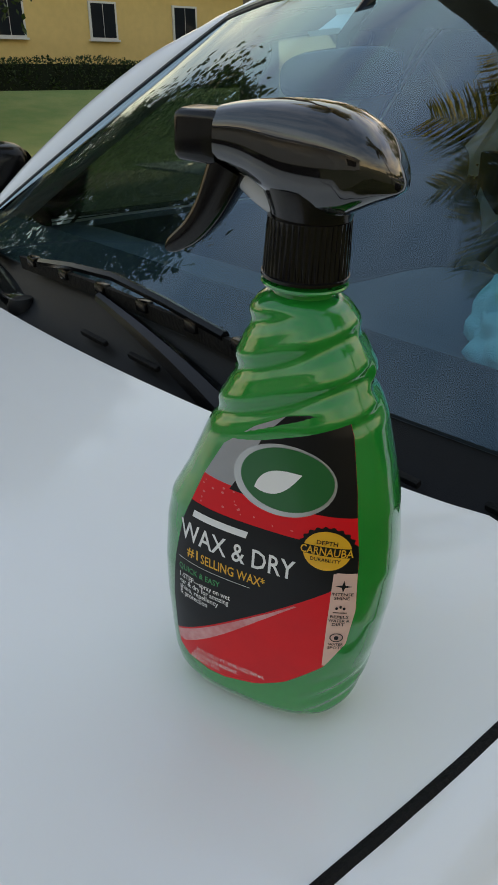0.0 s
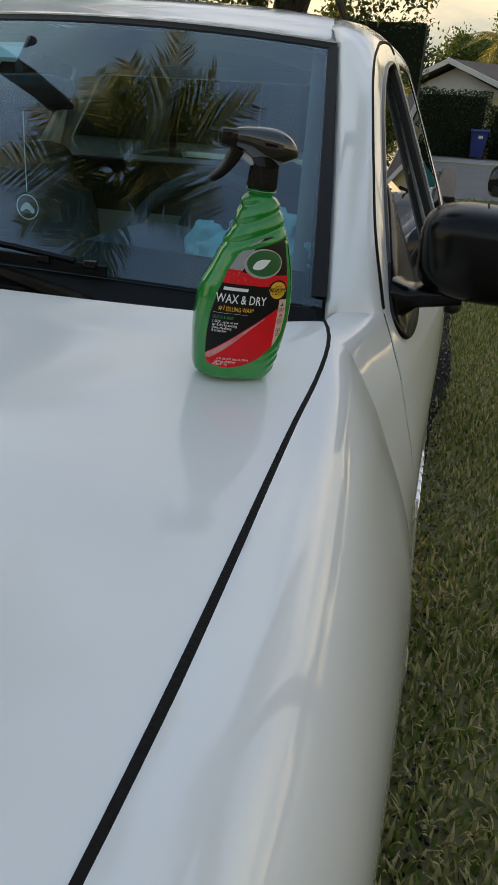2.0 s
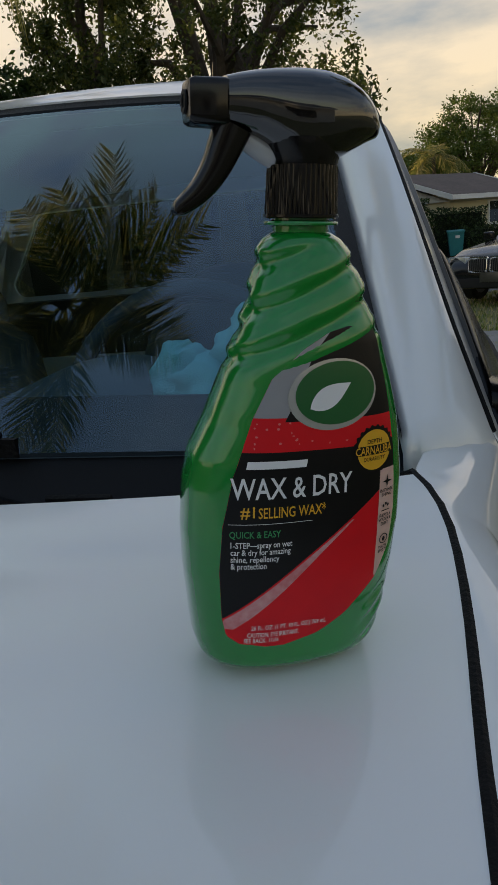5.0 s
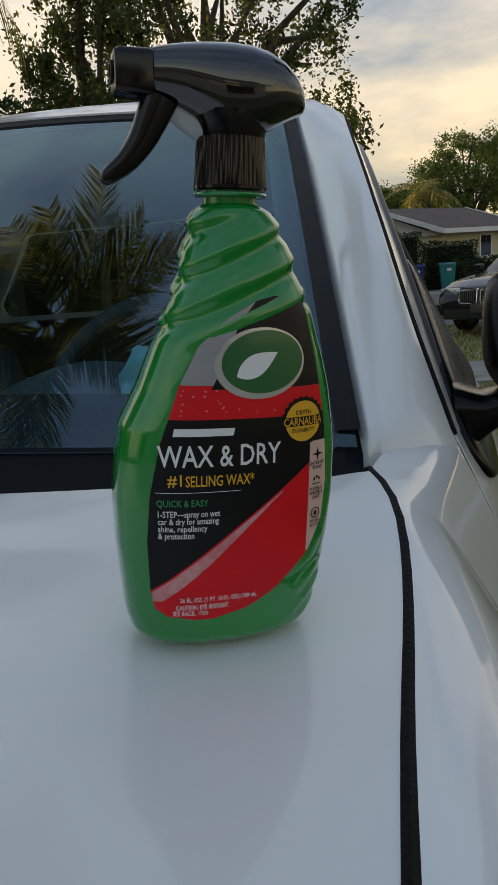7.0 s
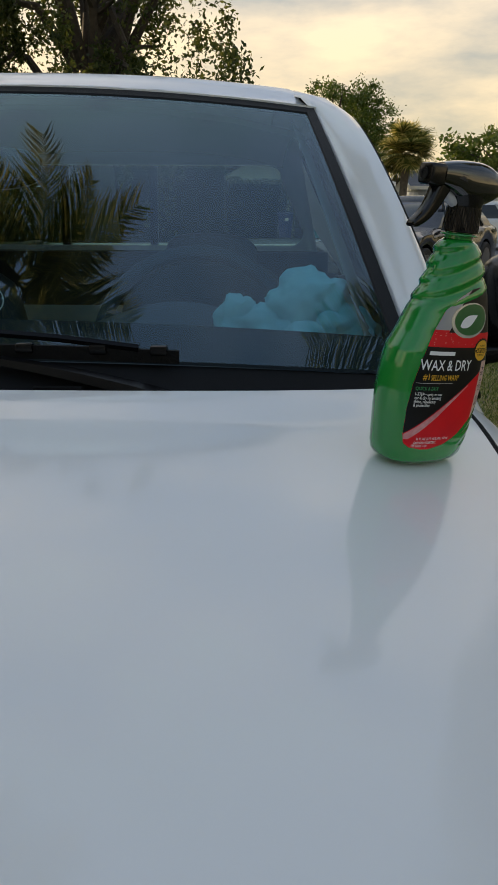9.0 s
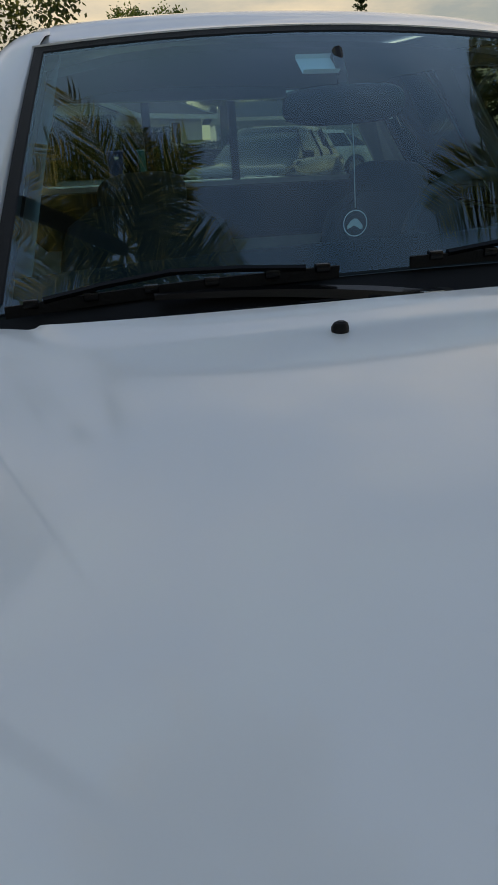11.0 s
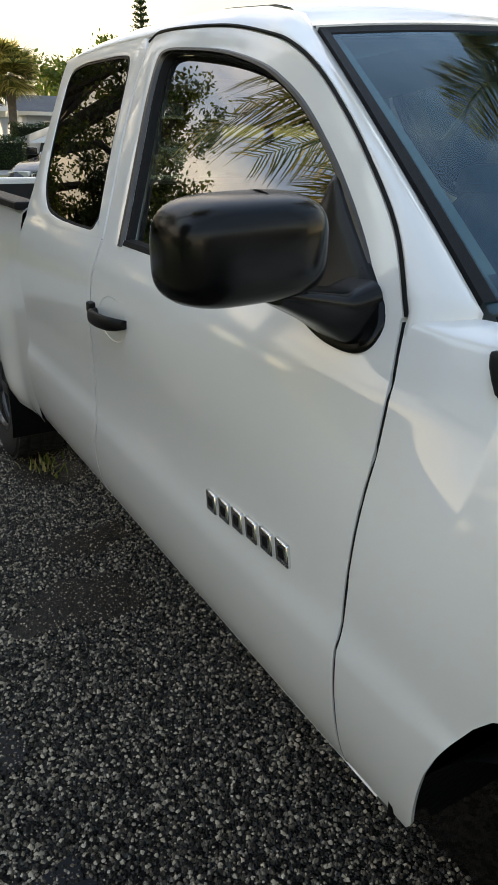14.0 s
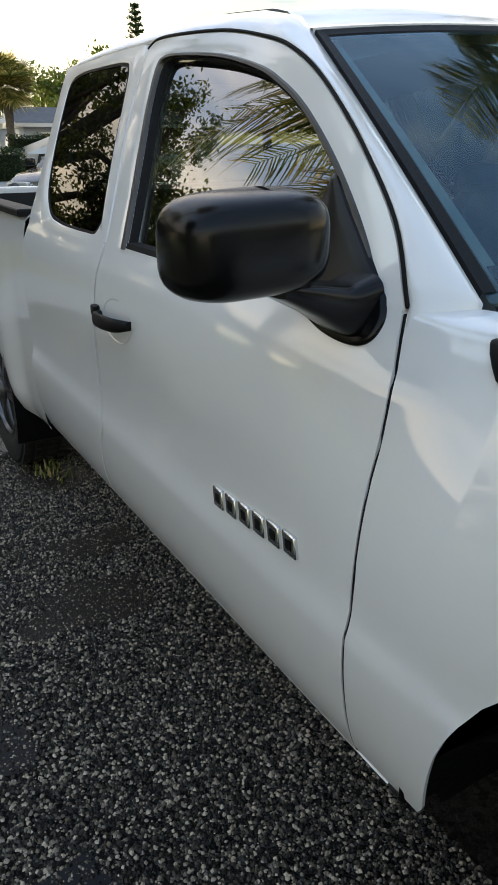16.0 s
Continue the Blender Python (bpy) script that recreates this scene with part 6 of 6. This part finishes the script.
# houses ------------------------------------------------------------------
M["roof_brown"] = mat("brown_shingle", (0.13, 0.095, 0.082), 0.9, var=0.35, scale=5, bump=0.6, bscale=30)
M["roof_grey"] = mat("grey_shingle", (0.11, 0.115, 0.13), 0.9, var=0.35, scale=5, bump=0.6, bscale=30)
M["wall_cream"] = mat("cream_stucco", (0.62, 0.56, 0.36), 0.9, var=0.1, scale=4, bump=0.3, bscale=60)
M["wall_white"] = mat("white_stucco", (0.66, 0.67, 0.66), 0.9, var=0.1, scale=4, bump=0.3, bscale=60)
M["wall_blue"] = mat("pale_blue_stucco", (0.40, 0.46, 0.54), 0.9, var=0.1, scale=4, bump=0.3, bscale=60)
M["lawn_green"] = mat("mown_lawn", (0.10, 0.17, 0.03), 0.95, color2=(0.17, 0.20, 0.05), scale=2.0, big=0.3, bump=0.8, bscale=40)
M["wall_yellow"] = mat("yellow_stucco", (0.82, 0.60, 0.24), 0.9, var=0.1, scale=4, bump=0.3, bscale=60)
M["white_trim"] = mat("white_painted_trim", (0.75, 0.75, 0.73), 0.5, var=0.1, scale=10)
M["dark_pane"] = mat("dark_window_pane", (0.02, 0.024, 0.03), 0.06, spec=0.6)


def house(name, label, x, y, w, d, h, ridge, wall, roof, rz=0.0, gable=True, windows=(), door=None, over=0.55):
    """A low house with thick walls, a pitched roof with eaves and fascia; windows: (x, z, w, h) on the street front."""
    hs = thing(name, label, "house")
    part("wall", box(w, d, h, (0, d / 2, h / 2), None, 0.02), wall, hs)
    ro = bmesh.new()
    x0, x1, y0, y1 = -w / 2 - over, w / 2 + over, -over, d + over
    ym = d / 2
    rx0, rx1 = (x0, x1) if gable else (x0 + ym + over, x1 - ym - over)
    A = [ro.verts.new(p) for p in ((x0, y0, h), (x1, y0, h), (x1, y1, h), (x0, y1, h), (rx0, ym, ridge), (rx1, ym, ridge))]
    if gable:
        Bv = [ro.verts.new((p.co.x, p.co.y, p.co.z - 0.16)) for p in A]
        for V in (A, Bv):
            for q in ((0, 1, 5, 4), (2, 3, 4, 5)):
                ro.faces.new([V[i] for i in q])
        for i, j in ((0, 1), (1, 5), (5, 2), (2, 3), (3, 4), (4, 0)):
            ro.faces.new([A[i], Bv[i], Bv[j], A[j]])
    else:
        Bv = [ro.verts.new((p.co.x, p.co.y, p.co.z - 0.16)) for p in A[:4]]
        for q in ((0, 1, 5, 4), (1, 2, 5), (2, 3, 4, 5), (3, 0, 4)):
            ro.faces.new([A[i] for i in q])
        for i in range(4):
            ro.faces.new([A[i], Bv[i], Bv[(i + 1) % 4], A[(i + 1) % 4]])
        ro.faces.new(Bv)
    part("roof", ro, roof, hs, smooth=0)
    part("fascia", box(x1 - x0 + 0.04, 0.03, 0.19, ((x0 + x1) / 2, y0 - 0.018, h - 0.07)), M["white_trim"], hs)
    for xx in (() if gable else (x0 - 0.018, x1 + 0.018)):
        part("fascia", box(0.03, y1 - y0, 0.19, (xx, ym, h - 0.07)), M["white_trim"], hs)
    if gable:
        for sx in (-1, 1):
            g = bmesh.new()
            xw = sx * (w / 2 + 0.005)
            q = [g.verts.new(p) for p in ((xw, 0.0, h - 0.2), (xw, d, h - 0.2), (xw, ym, h + (ridge - h) * d / (d + 2 * over) - 0.12))]
            q += [g.verts.new((v_.co.x + sx * 0.09, v_.co.y, v_.co.z)) for v_ in q]
            g.faces.new(q[:3])
            g.faces.new(q[3:])
            for i in range(3):
                g.faces.new([q[i], q[(i + 1) % 3], q[3 + (i + 1) % 3], q[3 + i]])
            part("gable", g, M["wall_white"], hs, "pale painted gable boards", smooth=0)
            for ya in (y0, y1):
                e0, e1 = Vector((sx * (w / 2 + over + 0.02), ya, h - 0.07)), Vector((sx * (w / 2 + over + 0.02), ym, ridge - 0.07))
                m = (e0 + e1) / 2
                ang = math.atan2(e1.z - e0.z, e1.y - e0.y)
                part("rake_board", box(0.03, (e1 - e0).length, 0.20, m, Euler((ang, 0, 0))), M["white_trim"], hs)
    for wx, wz, ww, wh in windows:
        win = part("window", box(ww + 0.14, 0.08, wh + 0.14, (wx, -0.03, wz), None, 0.01), M["white_trim"], hs)
        part("pane", box(ww / 2 - 0.03, 0.02, wh, (wx - ww / 4, -0.075, wz)), M["dark_pane"], win)
        part("pane", box(ww / 2 - 0.03, 0.02, wh, (wx + ww / 4, -0.075, wz)), M["dark_pane"], win)
        part("sill", box(ww + 0.24, 0.14, 0.06, (wx, -0.08, wz - wh / 2 - 0.10)), M["white_trim"], win)
    if door:
        dr = part("door", box(0.95, 0.08, 2.05, (door, -0.03, 1.03), None, 0.01), M["white_trim"], hs)
        part("door_handle", box(0.03, 0.05, 0.12, (door + 0.36, -0.09, 1.0), None, 0.01), M["chrome"], dr)
    hs.matrix_world = pose(x, y, 0, 0, 0, rz)
    return hs


house("house", "low cream house with brown shingle roof behind a hedge", 4.55, 34.46, 5.5, 6.2, 2.36, 3.55, M["wall_cream"], M["roof_brown"], 49.3, True, windows=((0.3, 1.62, 0.75, 0.85),))
house("house", "pale blue house with grey shingle roof across the street", 15.6, 43.0, 12.0, 8.0, 2.35, 3.35, M["wall_blue"], M["roof_grey"], 0, True, windows=((-4.6, 1.3, 0.9, 1.1), (2.6, 1.6, 1.8, 1.2)), door=-1.2)
BANK = 1.35
house("house", "yellow stucco house with white windows on a raised lawn", -27.0, 7.2, 30.0, 9.0, 3.9, 5.6, M["wall_yellow"], M["roof_brown"], 90, True, windows=tuple((-10.4 + 3.6 * k, 2.3, 1.0, 1.1) for k in range(7))).location.z = BANK
tagged(part("lawn_bank", sheet([[(x, y, -0.02 + (BANK + 0.03) * smoothstep(-12.0, -23.0, x) * smoothstep(26.4, 24.0, y) * smoothstep(-26, -20, y)) for y in np.linspace(-28, 26.5, 70)] for x in np.linspace(-48, -11, 44)]), M["lawn_green"], smooth=80), "smooth green lawn rising gently to a house", "lawn", kind="structure")
house("house", "small cream house with porch column behind a white fence", 27.0, 20.0, 14.0, 9.0, 2.9, 4.4, M["wall_cream"], M["roof_brown"], -90, True, windows=((-3.5, 1.6, 1.6, 1.2), (3.5, 1.6, 1.6, 1.2)), door=0.0)
house("house", "white gabled house far down the street", 23.3, 55.5, 8.0, 7.0, 2.6, 3.8, M["wall_white"], M["roof_grey"], 90, True, windows=((-2.2, 1.6, 1.4, 1.2), (2.2, 1.6, 1.4, 1.2)))
for k in range(2):
    part_col = part("porch_column", box(0.28, 0.28, 2.8, (0, 0, 1.4), None, 0.02), M["wall_cream"])
    part_col.location = (21.5, 17.5 + 4.0 * k, 0)
    tagged(part_col, "square cream porch column of a low house", "column", "porch columns")

hedge("hedge", -6.0, 1.9, 30.9, 32.2, 2.35, 11, "tall dark hedge in front of a cream house")
hedge("hedge", 1.9, 4.1, 31.0, 31.9, 1.85, 12, "shaggy dark hedge in front of a cream house")
hedge("hedge", 3.0, 6.3, 30.3, 31.4, 1.15, 16, "low clipped hedge in front of a cream house")
hedge("hedge", 7.6, 10.2, 37.6, 39.0, 1.75, 13, "tall dark hedge between two houses")
hedge("hedge", -21.0, -0.5, 27.0, 29.0, 4.3, 15, "tall dark hedge across the street")
hedge("hedge", -25.8, -24.6, -7.5, 21.5, 1.0, 14, "low dark hedge along a yellow house", category="hedge").location.z = BANK
# picket fence beyond the driver's side
fence = thing("fence", "white metal picket fence with square posts", "fence")
pk = bpy.data.meshes.new("picket")
box(0.028, 0.028, 1.25, (0, 0, 0.66)).to_mesh(pk)
pk.materials.append(M["white_trim"])
for k in range(150):
    o = new("picket", pk)
    o.parent, o.location = fence, (0, 0.14 * k, 0)
for k in range(11):
    part("post", box(0.07, 0.07, 1.4, (0, 2.1 * k - 0.03, 0.7)), M["white_trim"], fence)
for z in (0.2, 1.1):
    part("rail", box(0.035, 21.0, 0.05, (0, 10.5, z)), M["white_trim"], fence)
fence.location = (17.0, 8.0, 0)


# cars ----------------------------------------------------------------------
def car(name, label, x, y, rz, paint, length=4.9, width=1.86, height=1.46, grille=False):
    c = thing(name, label, "car")
    L, W = length, width / 2
    # side profile: lower body
    ysn = np.linspace(-L / 2, L / 2, 44)
    rows = []
    for yy in ysn:
        t = yy / (L / 2)
        top = lerp(t, [-1, -0.96, -0.80, -0.35, 0.55, 0.85, 0.97, 1], [0.62, 0.74, 0.86, 0.97, 0.99, 0.98, 0.90, 0.70])
        w = W * lerp(abs(t), [0, 0.7, 0.9, 1], [1, 0.985, 0.93, 0.80])
        bot = lerp(abs(t), [0, 0.9, 1], [0.22, 0.24, 0.34])
        for ax in (-L * 0.30, L * 0.295):
            if abs(yy - ax) < 0.37:
                bot = max(bot, 0.33 + math.sqrt(max(0, 0.37 ** 2 - (yy - ax) ** 2)))
        zs = [bot, bot + 0.02, 0.55 * bot + 0.45 * top, 0.2 * bot + 0.8 * top, top - 0.05, top]
        ring = [(w * k, yy, z) for k, z in zip((0.9, 0.97, 1.0, 0.985, 0.95, 0.84), zs)]
        ring += [(w * 0.4, yy, top + 0.02), (0, yy, top + 0.03)]
        rows.append(ring[::1] + [(-a, b, z) for a, b, z in ring[-2::-1]])
    part("body", tube([r for r in rows]), paint, c, smooth=50)
    # greenhouse
    gh = []
    for z, t in ((0.96, 0.0), (1.05, 0.12), (1.25, 0.5), (height - 0.06, 0.85), (height, 1.0)):
        f, b = -0.95 + 0.80 * t ** 0.8, 1.95 - 0.85 * t ** 1.2
        f, b = f * L / 4.9, b * L / 4.9
        w = W * (0.88 - 0.22 * t)
        gh.append([(w, f + 0.1, z), (w, (f + b) / 2, z), (w, b - 0.12, z), (w * 0.8, b, z), (0, b + 0.03, z), (-w * 0.8, b, z), (-w, b - 0.12, z), (-w, (f + b) / 2, z), (-w, f + 0.1, z), (-w * 0.8, f, z), (0, f - 0.06, z), (w * 0.8, f, z)])
    part("cabin_glass", tube(gh[:4]), M["dark_pane"], c, "dark tinted car windows", smooth=50)
    roof_r = [[(a * 1.01, b, z) for a, b, z in gh[3]], [(a * 0.97, b * 0.98, z + 0.03) for a, b, z in gh[4]], [(a * 0.5, b * 0.6 + 0.15, z + 0.05) for a, b, z in gh[4]]]
    part("roof", tube(roof_r), paint, c, smooth=60)
    for s in (1, -1):
        for yy in (-0.55, 0.55, 1.45):
            k = yy * L / 4.9
            part("pillar", pipe([(s * W * 0.885, k - 0.10 * (1 if yy > 1 else -1), 0.97), (s * W * 0.69, k * 0.72 + 0.05, height - 0.03)], 0.03, 6), paint, c)
        part("door_mirror", box(0.18, 0.10, 0.13, (s * (W + 0.06), -0.72 * L / 4.9, 1.03), None, 0.04, 3), paint, c)
        part("headlight", box(0.46, 0.10, 0.13, (s * W * 0.66, -L / 2 + 0.16, 0.70), Euler((0, 0, s * 0.42)), 0.03, 3), M["car_lamp"], c, "clear headlight")
        for yy in (-L * 0.30, L * 0.295):
            wh = part("wheel", lathe([(0.20, -0.10), (0.30, -0.11), (0.33, -0.08), (0.33, 0.08), (0.30, 0.11), (0.22, 0.10)], 32, 'X', (s * (W - 0.12), yy, 0.33), False), M["tyre"], c)
            part("rim", lathe([(0.22, -0.105), (0.21, -0.07), (0.05, -0.09), (0.05, 0.09), (0.21, 0.07), (0.22, 0.105)], 24, 'X', (s * (W - 0.115), yy, 0.33)), M["rim"], wh)
    if grille:
        for s in (1, -1):
            g = part("grille", box(0.33, 0.05, 0.24, (s * 0.185, -L / 2 - 0.005, 0.64), Euler((-0.12, 0, 0)), 0.05, 3), M["chrome"], c, "chrome-framed grille")
            part("grille_mesh", box(0.28, 0.04, 0.19, (s * 0.185, -L / 2 - 0.022, 0.64), Euler((-0.12, 0, 0)), 0.04, 3), M["under"], g)
            for k in range(7):
                part("grille_bar", box(0.010, 0.012, 0.18, (s * 0.185 + 0.036 * (k - 3), -L / 2 - 0.042, 0.64), Euler((-0.12, 0, 0))), M["rim"], g)
        part("air_intake", box(1.30, 0.06, 0.16, (0, -L / 2 + 0.02, 0.36), None, 0.03, 3), M["under"], c)
        part("number_plate", box(0.31, 0.02, 0.15, (0, -L / 2 - 0.02, 0.45), None, 0.005), M["rim"], c)
    c.matrix_world = pose(x, y, 0, 0, 0, rz)
    return c


M["car_lamp"] = mat("headlamp", (0.55, 0.58, 0.6), 0.08, metal=0.4)
M["car_dark"] = mat("dark_blue_grey_paint", (0.006, 0.008, 0.012), 0.2, coat=0.5, spec=0.25, var=0.1, scale=3)
M["car_silver"] = mat("silver_paint", (0.42, 0.43, 0.44), 0.3, metal=0.7, coat=0.6)
M["car_white"] = mat("pale_paint", (0.6, 0.6, 0.6), 0.3, coat=0.7)
car("sedan", "dark blue-grey sedan parked at the street with chrome grille", 3.45, 14.1, -36, M["car_dark"], grille=True)
car("white_car", "pale car parked along the street", 7.5, 24.2, -90, M["car_white"], 4.7, 1.8, 1.42)
car("silver_car", "silver car parked far across the street", 23.0, 47.0, 80, M["car_silver"], 4.6, 1.8, 1.6)


def wedge_pickup(x, y, rz):
    """A bare-steel pickup with flat faces and one peak in its roof line."""
    p = thing("wedge_pickup", "bare silver pickup with flat angular panels on a driveway", "car")
    rows = []
    for px, top in ((-2.75, 0.95), (-2.0, 1.18), (-1.2, 1.46), (-0.35, 1.76), (0.9, 1.58), (2.0, 1.40), (2.75, 1.27)):
        k = smoothstep(1.0, 1.75, top) * 0.22
        rows.append([(px, yy, zz) for yy, zz in ((-0.98, 0.48), (-1.0, 0.92), (-0.98 + k, top), (0.98 - k, top), (1.0, 0.92), (0.98, 0.48))])
    part("body", tube(rows), M["car_silver"], p, smooth=12)
    for s_ in (-1, 1):
        part("side_window", sheet([[(px, s_ * (0.995 - 0.22 * smoothstep(1.0, 1.75, zz)), zz) for px, zz in r] for r in (((-1.35, 1.16), (0.0, 1.10), (1.2, 1.06)), ((-0.95, 1.36), (-0.25, 1.60), (0.95, 1.42)))]), M["dark_pane"], p)
        for yy in (-1.75, 1.75):
            wh = part("wheel", lathe([(0.20, -0.13), (0.40, -0.13), (0.43, -0.09), (0.43, 0.09), (0.40, 0.13), (0.20, 0.13)], 28, 'Y', (yy, s_ * 0.90, 0.43), False), M["tyre"], p)
            part("wheel_cover", lathe([(0.01, -0.11), (0.26, -0.10), (0.26, 0.10), (0.01, 0.11)], 20, 'Y', (yy, s_ * 0.915, 0.43)), M["under"], wh)
            part("arch_trim", sheet([[(yy + r * a, s_ * 1.012, 0.40 + r * b) for a, b in ((-0.62, 0.0), (-0.45, 0.52), (0.45, 0.52), (0.62, 0.0))] for r in (0.78, 1.0)]), M["under"], p)
    part("bumper", box(0.12, 1.9, 0.25, (-2.74, 0, 0.55), None, 0.03), M["under"], p)
    p.matrix_world = pose(x, y, 0, 0, 0, rz)


wedge_pickup(9.9, 36.0, 12)

# wheeled bins
def bin_(x, y, color, label):
    b = thing("wheeled_bin", label, "bin", "bins by the hedge")
    m = mat("bin_plastic", color, 0.5, var=0.2, scale=6)
    part("body", tube([[(sx * w, sy * d, z) for sx, sy in ((-1, -1), (1, -1), (1, 1), (-1, 1))] for z, w, d in ((0.08, 0.22, 0.24), (0.5, 0.26, 0.30), (0.95, 0.30, 0.36))]), m, b, smooth=30)
    part("lid", box(0.66, 0.80, 0.07, (0, 0, 0.985), Euler((0.05, 0, 0)), 0.025, 2), m, b)
    part("label_plate", box(0.16, 0.01, 0.10, (0.05, -0.355, 0.78)), M["white_trim"], b)
    for s in (1, -1):
        part("wheel", lathe([(0.10, -0.03), (0.12, -0.02), (0.12, 0.02), (0.10, 0.03)], 16, 'X', (s * 0.25, 0.28, 0.12)), M["tyre"], b)
    part("axle", pipe([(-0.25, 0.28, 0.12), (0.25, 0.28, 0.12)], 0.015, 8), M["rim"], b)
    b.location = (x, y, 0)


bin_(1.62, 30.1, (0.010, 0.030, 0.20), "dark blue wheeled bin standing before a hedge")
bin_(2.80, 30.0, (0.010, 0.20, 0.21), "teal wheeled bin standing before a hedge")
mb = thing("mailbox", "white mailbox on a post by the street", "mailbox")
part("post", box(0.09, 0.09, 1.1, (0, 0, 0.55), None, 0.01), M["white_trim"], mb)
part("box", box(0.20, 0.46, 0.22, (0, -0.1, 1.2), None, 0.06, 4), M["white_trim"], mb)
mb.location = (11.7, 27.0, 0)
pole = thing("utility_pole", "wooden utility pole with crossarm behind the houses", "utility pole")
part("pole", pipe([(0, 0, 0), (0, 0, 6.4)], [0.16, 0.11], 10), M["bark"], pole)
part("crossarm", box(1.6, 0.1, 0.12, (0, 0, 6.0)), M["bark"], pole)
pole.location = (9.5, 60.0, 0)

# trees
broad_tree("tree", -3.9, 21.0, 12.0, 4.3, 21, M["leaf_oak"], "large dark broadleaf tree with gaps against the evening sky", 230, 130, 0.075, spread=0.042, low=0.06)
broad_tree("tree", -19.0, 5.0, 8.0, 3.6, 33, M["leaf"], "dark broadleaf tree on the lawn beyond the driveway", 100, 140, 0.10)
broad_tree("tree", -8.8, 2.3, 7.8, 2.4, 37, M["leaf"], "dark broadleaf tree on the lawn beside the driveway", 150, 150, 0.09)
broad_tree("tree", -11.8, 23.0, 8.0, 3.6, 30, M["leaf"], "low dark broadleaf tree beside the street", 80, 150, 0.12, spread=0.05)
broad_tree("tree", -7.1, 20.0, 10.2, 1.9, 34, M["leaf_oak"], "slim dark broadleaf tree beside the street", 150, 120, 0.075, spread=0.06, low=0.05)
broad_tree("tree", -17.0, 25.0, 8.0, 5.5, 22, M["leaf"], "large dark broadleaf tree beside the street", 200, 140, 0.12, spread=0.075)
broad_tree("tree", 6.2, 55.0, 9.6, 4.6, 23, M["leaf_lit"], "light green broadleaf tree with open limbs behind a house", 230, 120, 0.10, spread=0.06)
broad_tree("tree", 1.6, 52.0, 6.2, 3.6, 24, M["leaf_lit"], "low light green tree behind a house", 140, 130, 0.12)
broad_tree("tree", -5.5, 47.0, 6.2, 4.6, 25, M["leaf"], "dark broadleaf tree behind a hedge", 130, 130, 0.13)
broad_tree("tree", 22.0, 66.0, 8.0, 6.0, 26, M["leaf_lit"], "distant round green tree", 70, 120, 0.22)
broad_tree("tree", 34.0, 48.0, 8.0, 5.5, 27, M["leaf"], "dark broadleaf tree across the street", 70, 120, 0.2)
broad_tree("tree", 31.0, 27.0, 7.5, 4.5, 28, M["leaf_lit"], "sunlit green tree behind a white fence", 70, 130, 0.14)
broad_tree("tree", -33.0, 34.0, 10.0, 7.0, 29, M["leaf"], "dark broadleaf tree beyond the lawn", 60, 120, 0.22)
broad_tree("tree", 24.0, 49.0, 5.2, 4.6, 35, M["leaf"], "dark broadleaf tree behind the houses", 110, 130, 0.16)
broad_tree("tree", 31.0, 43.0, 5.2, 4.4, 36, M["leaf_lit"], "green broadleaf tree behind the houses", 110, 130, 0.16)
fan_palm(8.3, 40.6, 4.9, 31, "cabbage palm with a round head of fans")
palm(2.75, 44.0, 4.9, 13, 2.3, 41, "young light green palm behind a house", 0.12)
palm(24.0, 21.5, 3.6, 12, 2.4, 42, "yellow-green palm behind a white fence", 0.10)
palm(25.0, 26.0, 4.6, 12, 2.6, 43, "yellow-green palm behind a white fence", 0.10)
palm(-3.3, 3.6, 8.2, 17, 2.0, 44, "tall coconut palm leaning over the driveway", 0.13, leaflets=60, lean=(1.45, -0.38))
palm(-5.3, 7.7, 6.0, 22, 2.8, 47, "coconut palm on the lawn beyond the driveway", 0.14, leaflets=52)
palm(4.3, 3.3, 5.6, 16, 2.3, 45, "coconut palm on the lawn beside the driveway", 0.14, leaflets=56)
# far pine: whorls of short branches on a straight stem
pine = thing("pine", "tall narrow pine far behind the houses", "tree")
part("trunk", pipe([(0, 0, 0), (0, 0, 14.5)], [0.25, 0.03], 8), M["bark"], pine)
pr = np.random.RandomState(8)
PP = []
for z in np.arange(3.5, 14.2, 0.55):
    ln = 2.1 * (1 - (z / 14.6) ** 1.5) + 0.25
    for a in np.arange(0, 2 * np.pi, 2 * np.pi / 7):
        t = pr.rand(26)
        PP.append(np.stack([ln * t * np.cos(a), ln * t * np.sin(a), z + 0.25 * t], 1) + pr.normal(size=(26, 3)) * 0.07)
v, f = leaf_mesh(np.concatenate(PP), 0.16, 6)
stuff_mesh("needles", v, f, M["hedge"], pine)
pine.location = (31.0, 78.0, 0)
# unseen house added behind the camera: a plain front for paint and glass to mirror
house("house", "unseen white house front facing the driveway, added for reflections", 0.0, -7.2, 16.0, 8.0, 2.7, 4.3, M["wall_white"], M["roof_grey"], 180, True, windows=((-5.0, 1.5, 1.8, 1.3), (5.2, 1.5, 1.8, 1.3)), door=-2.2)
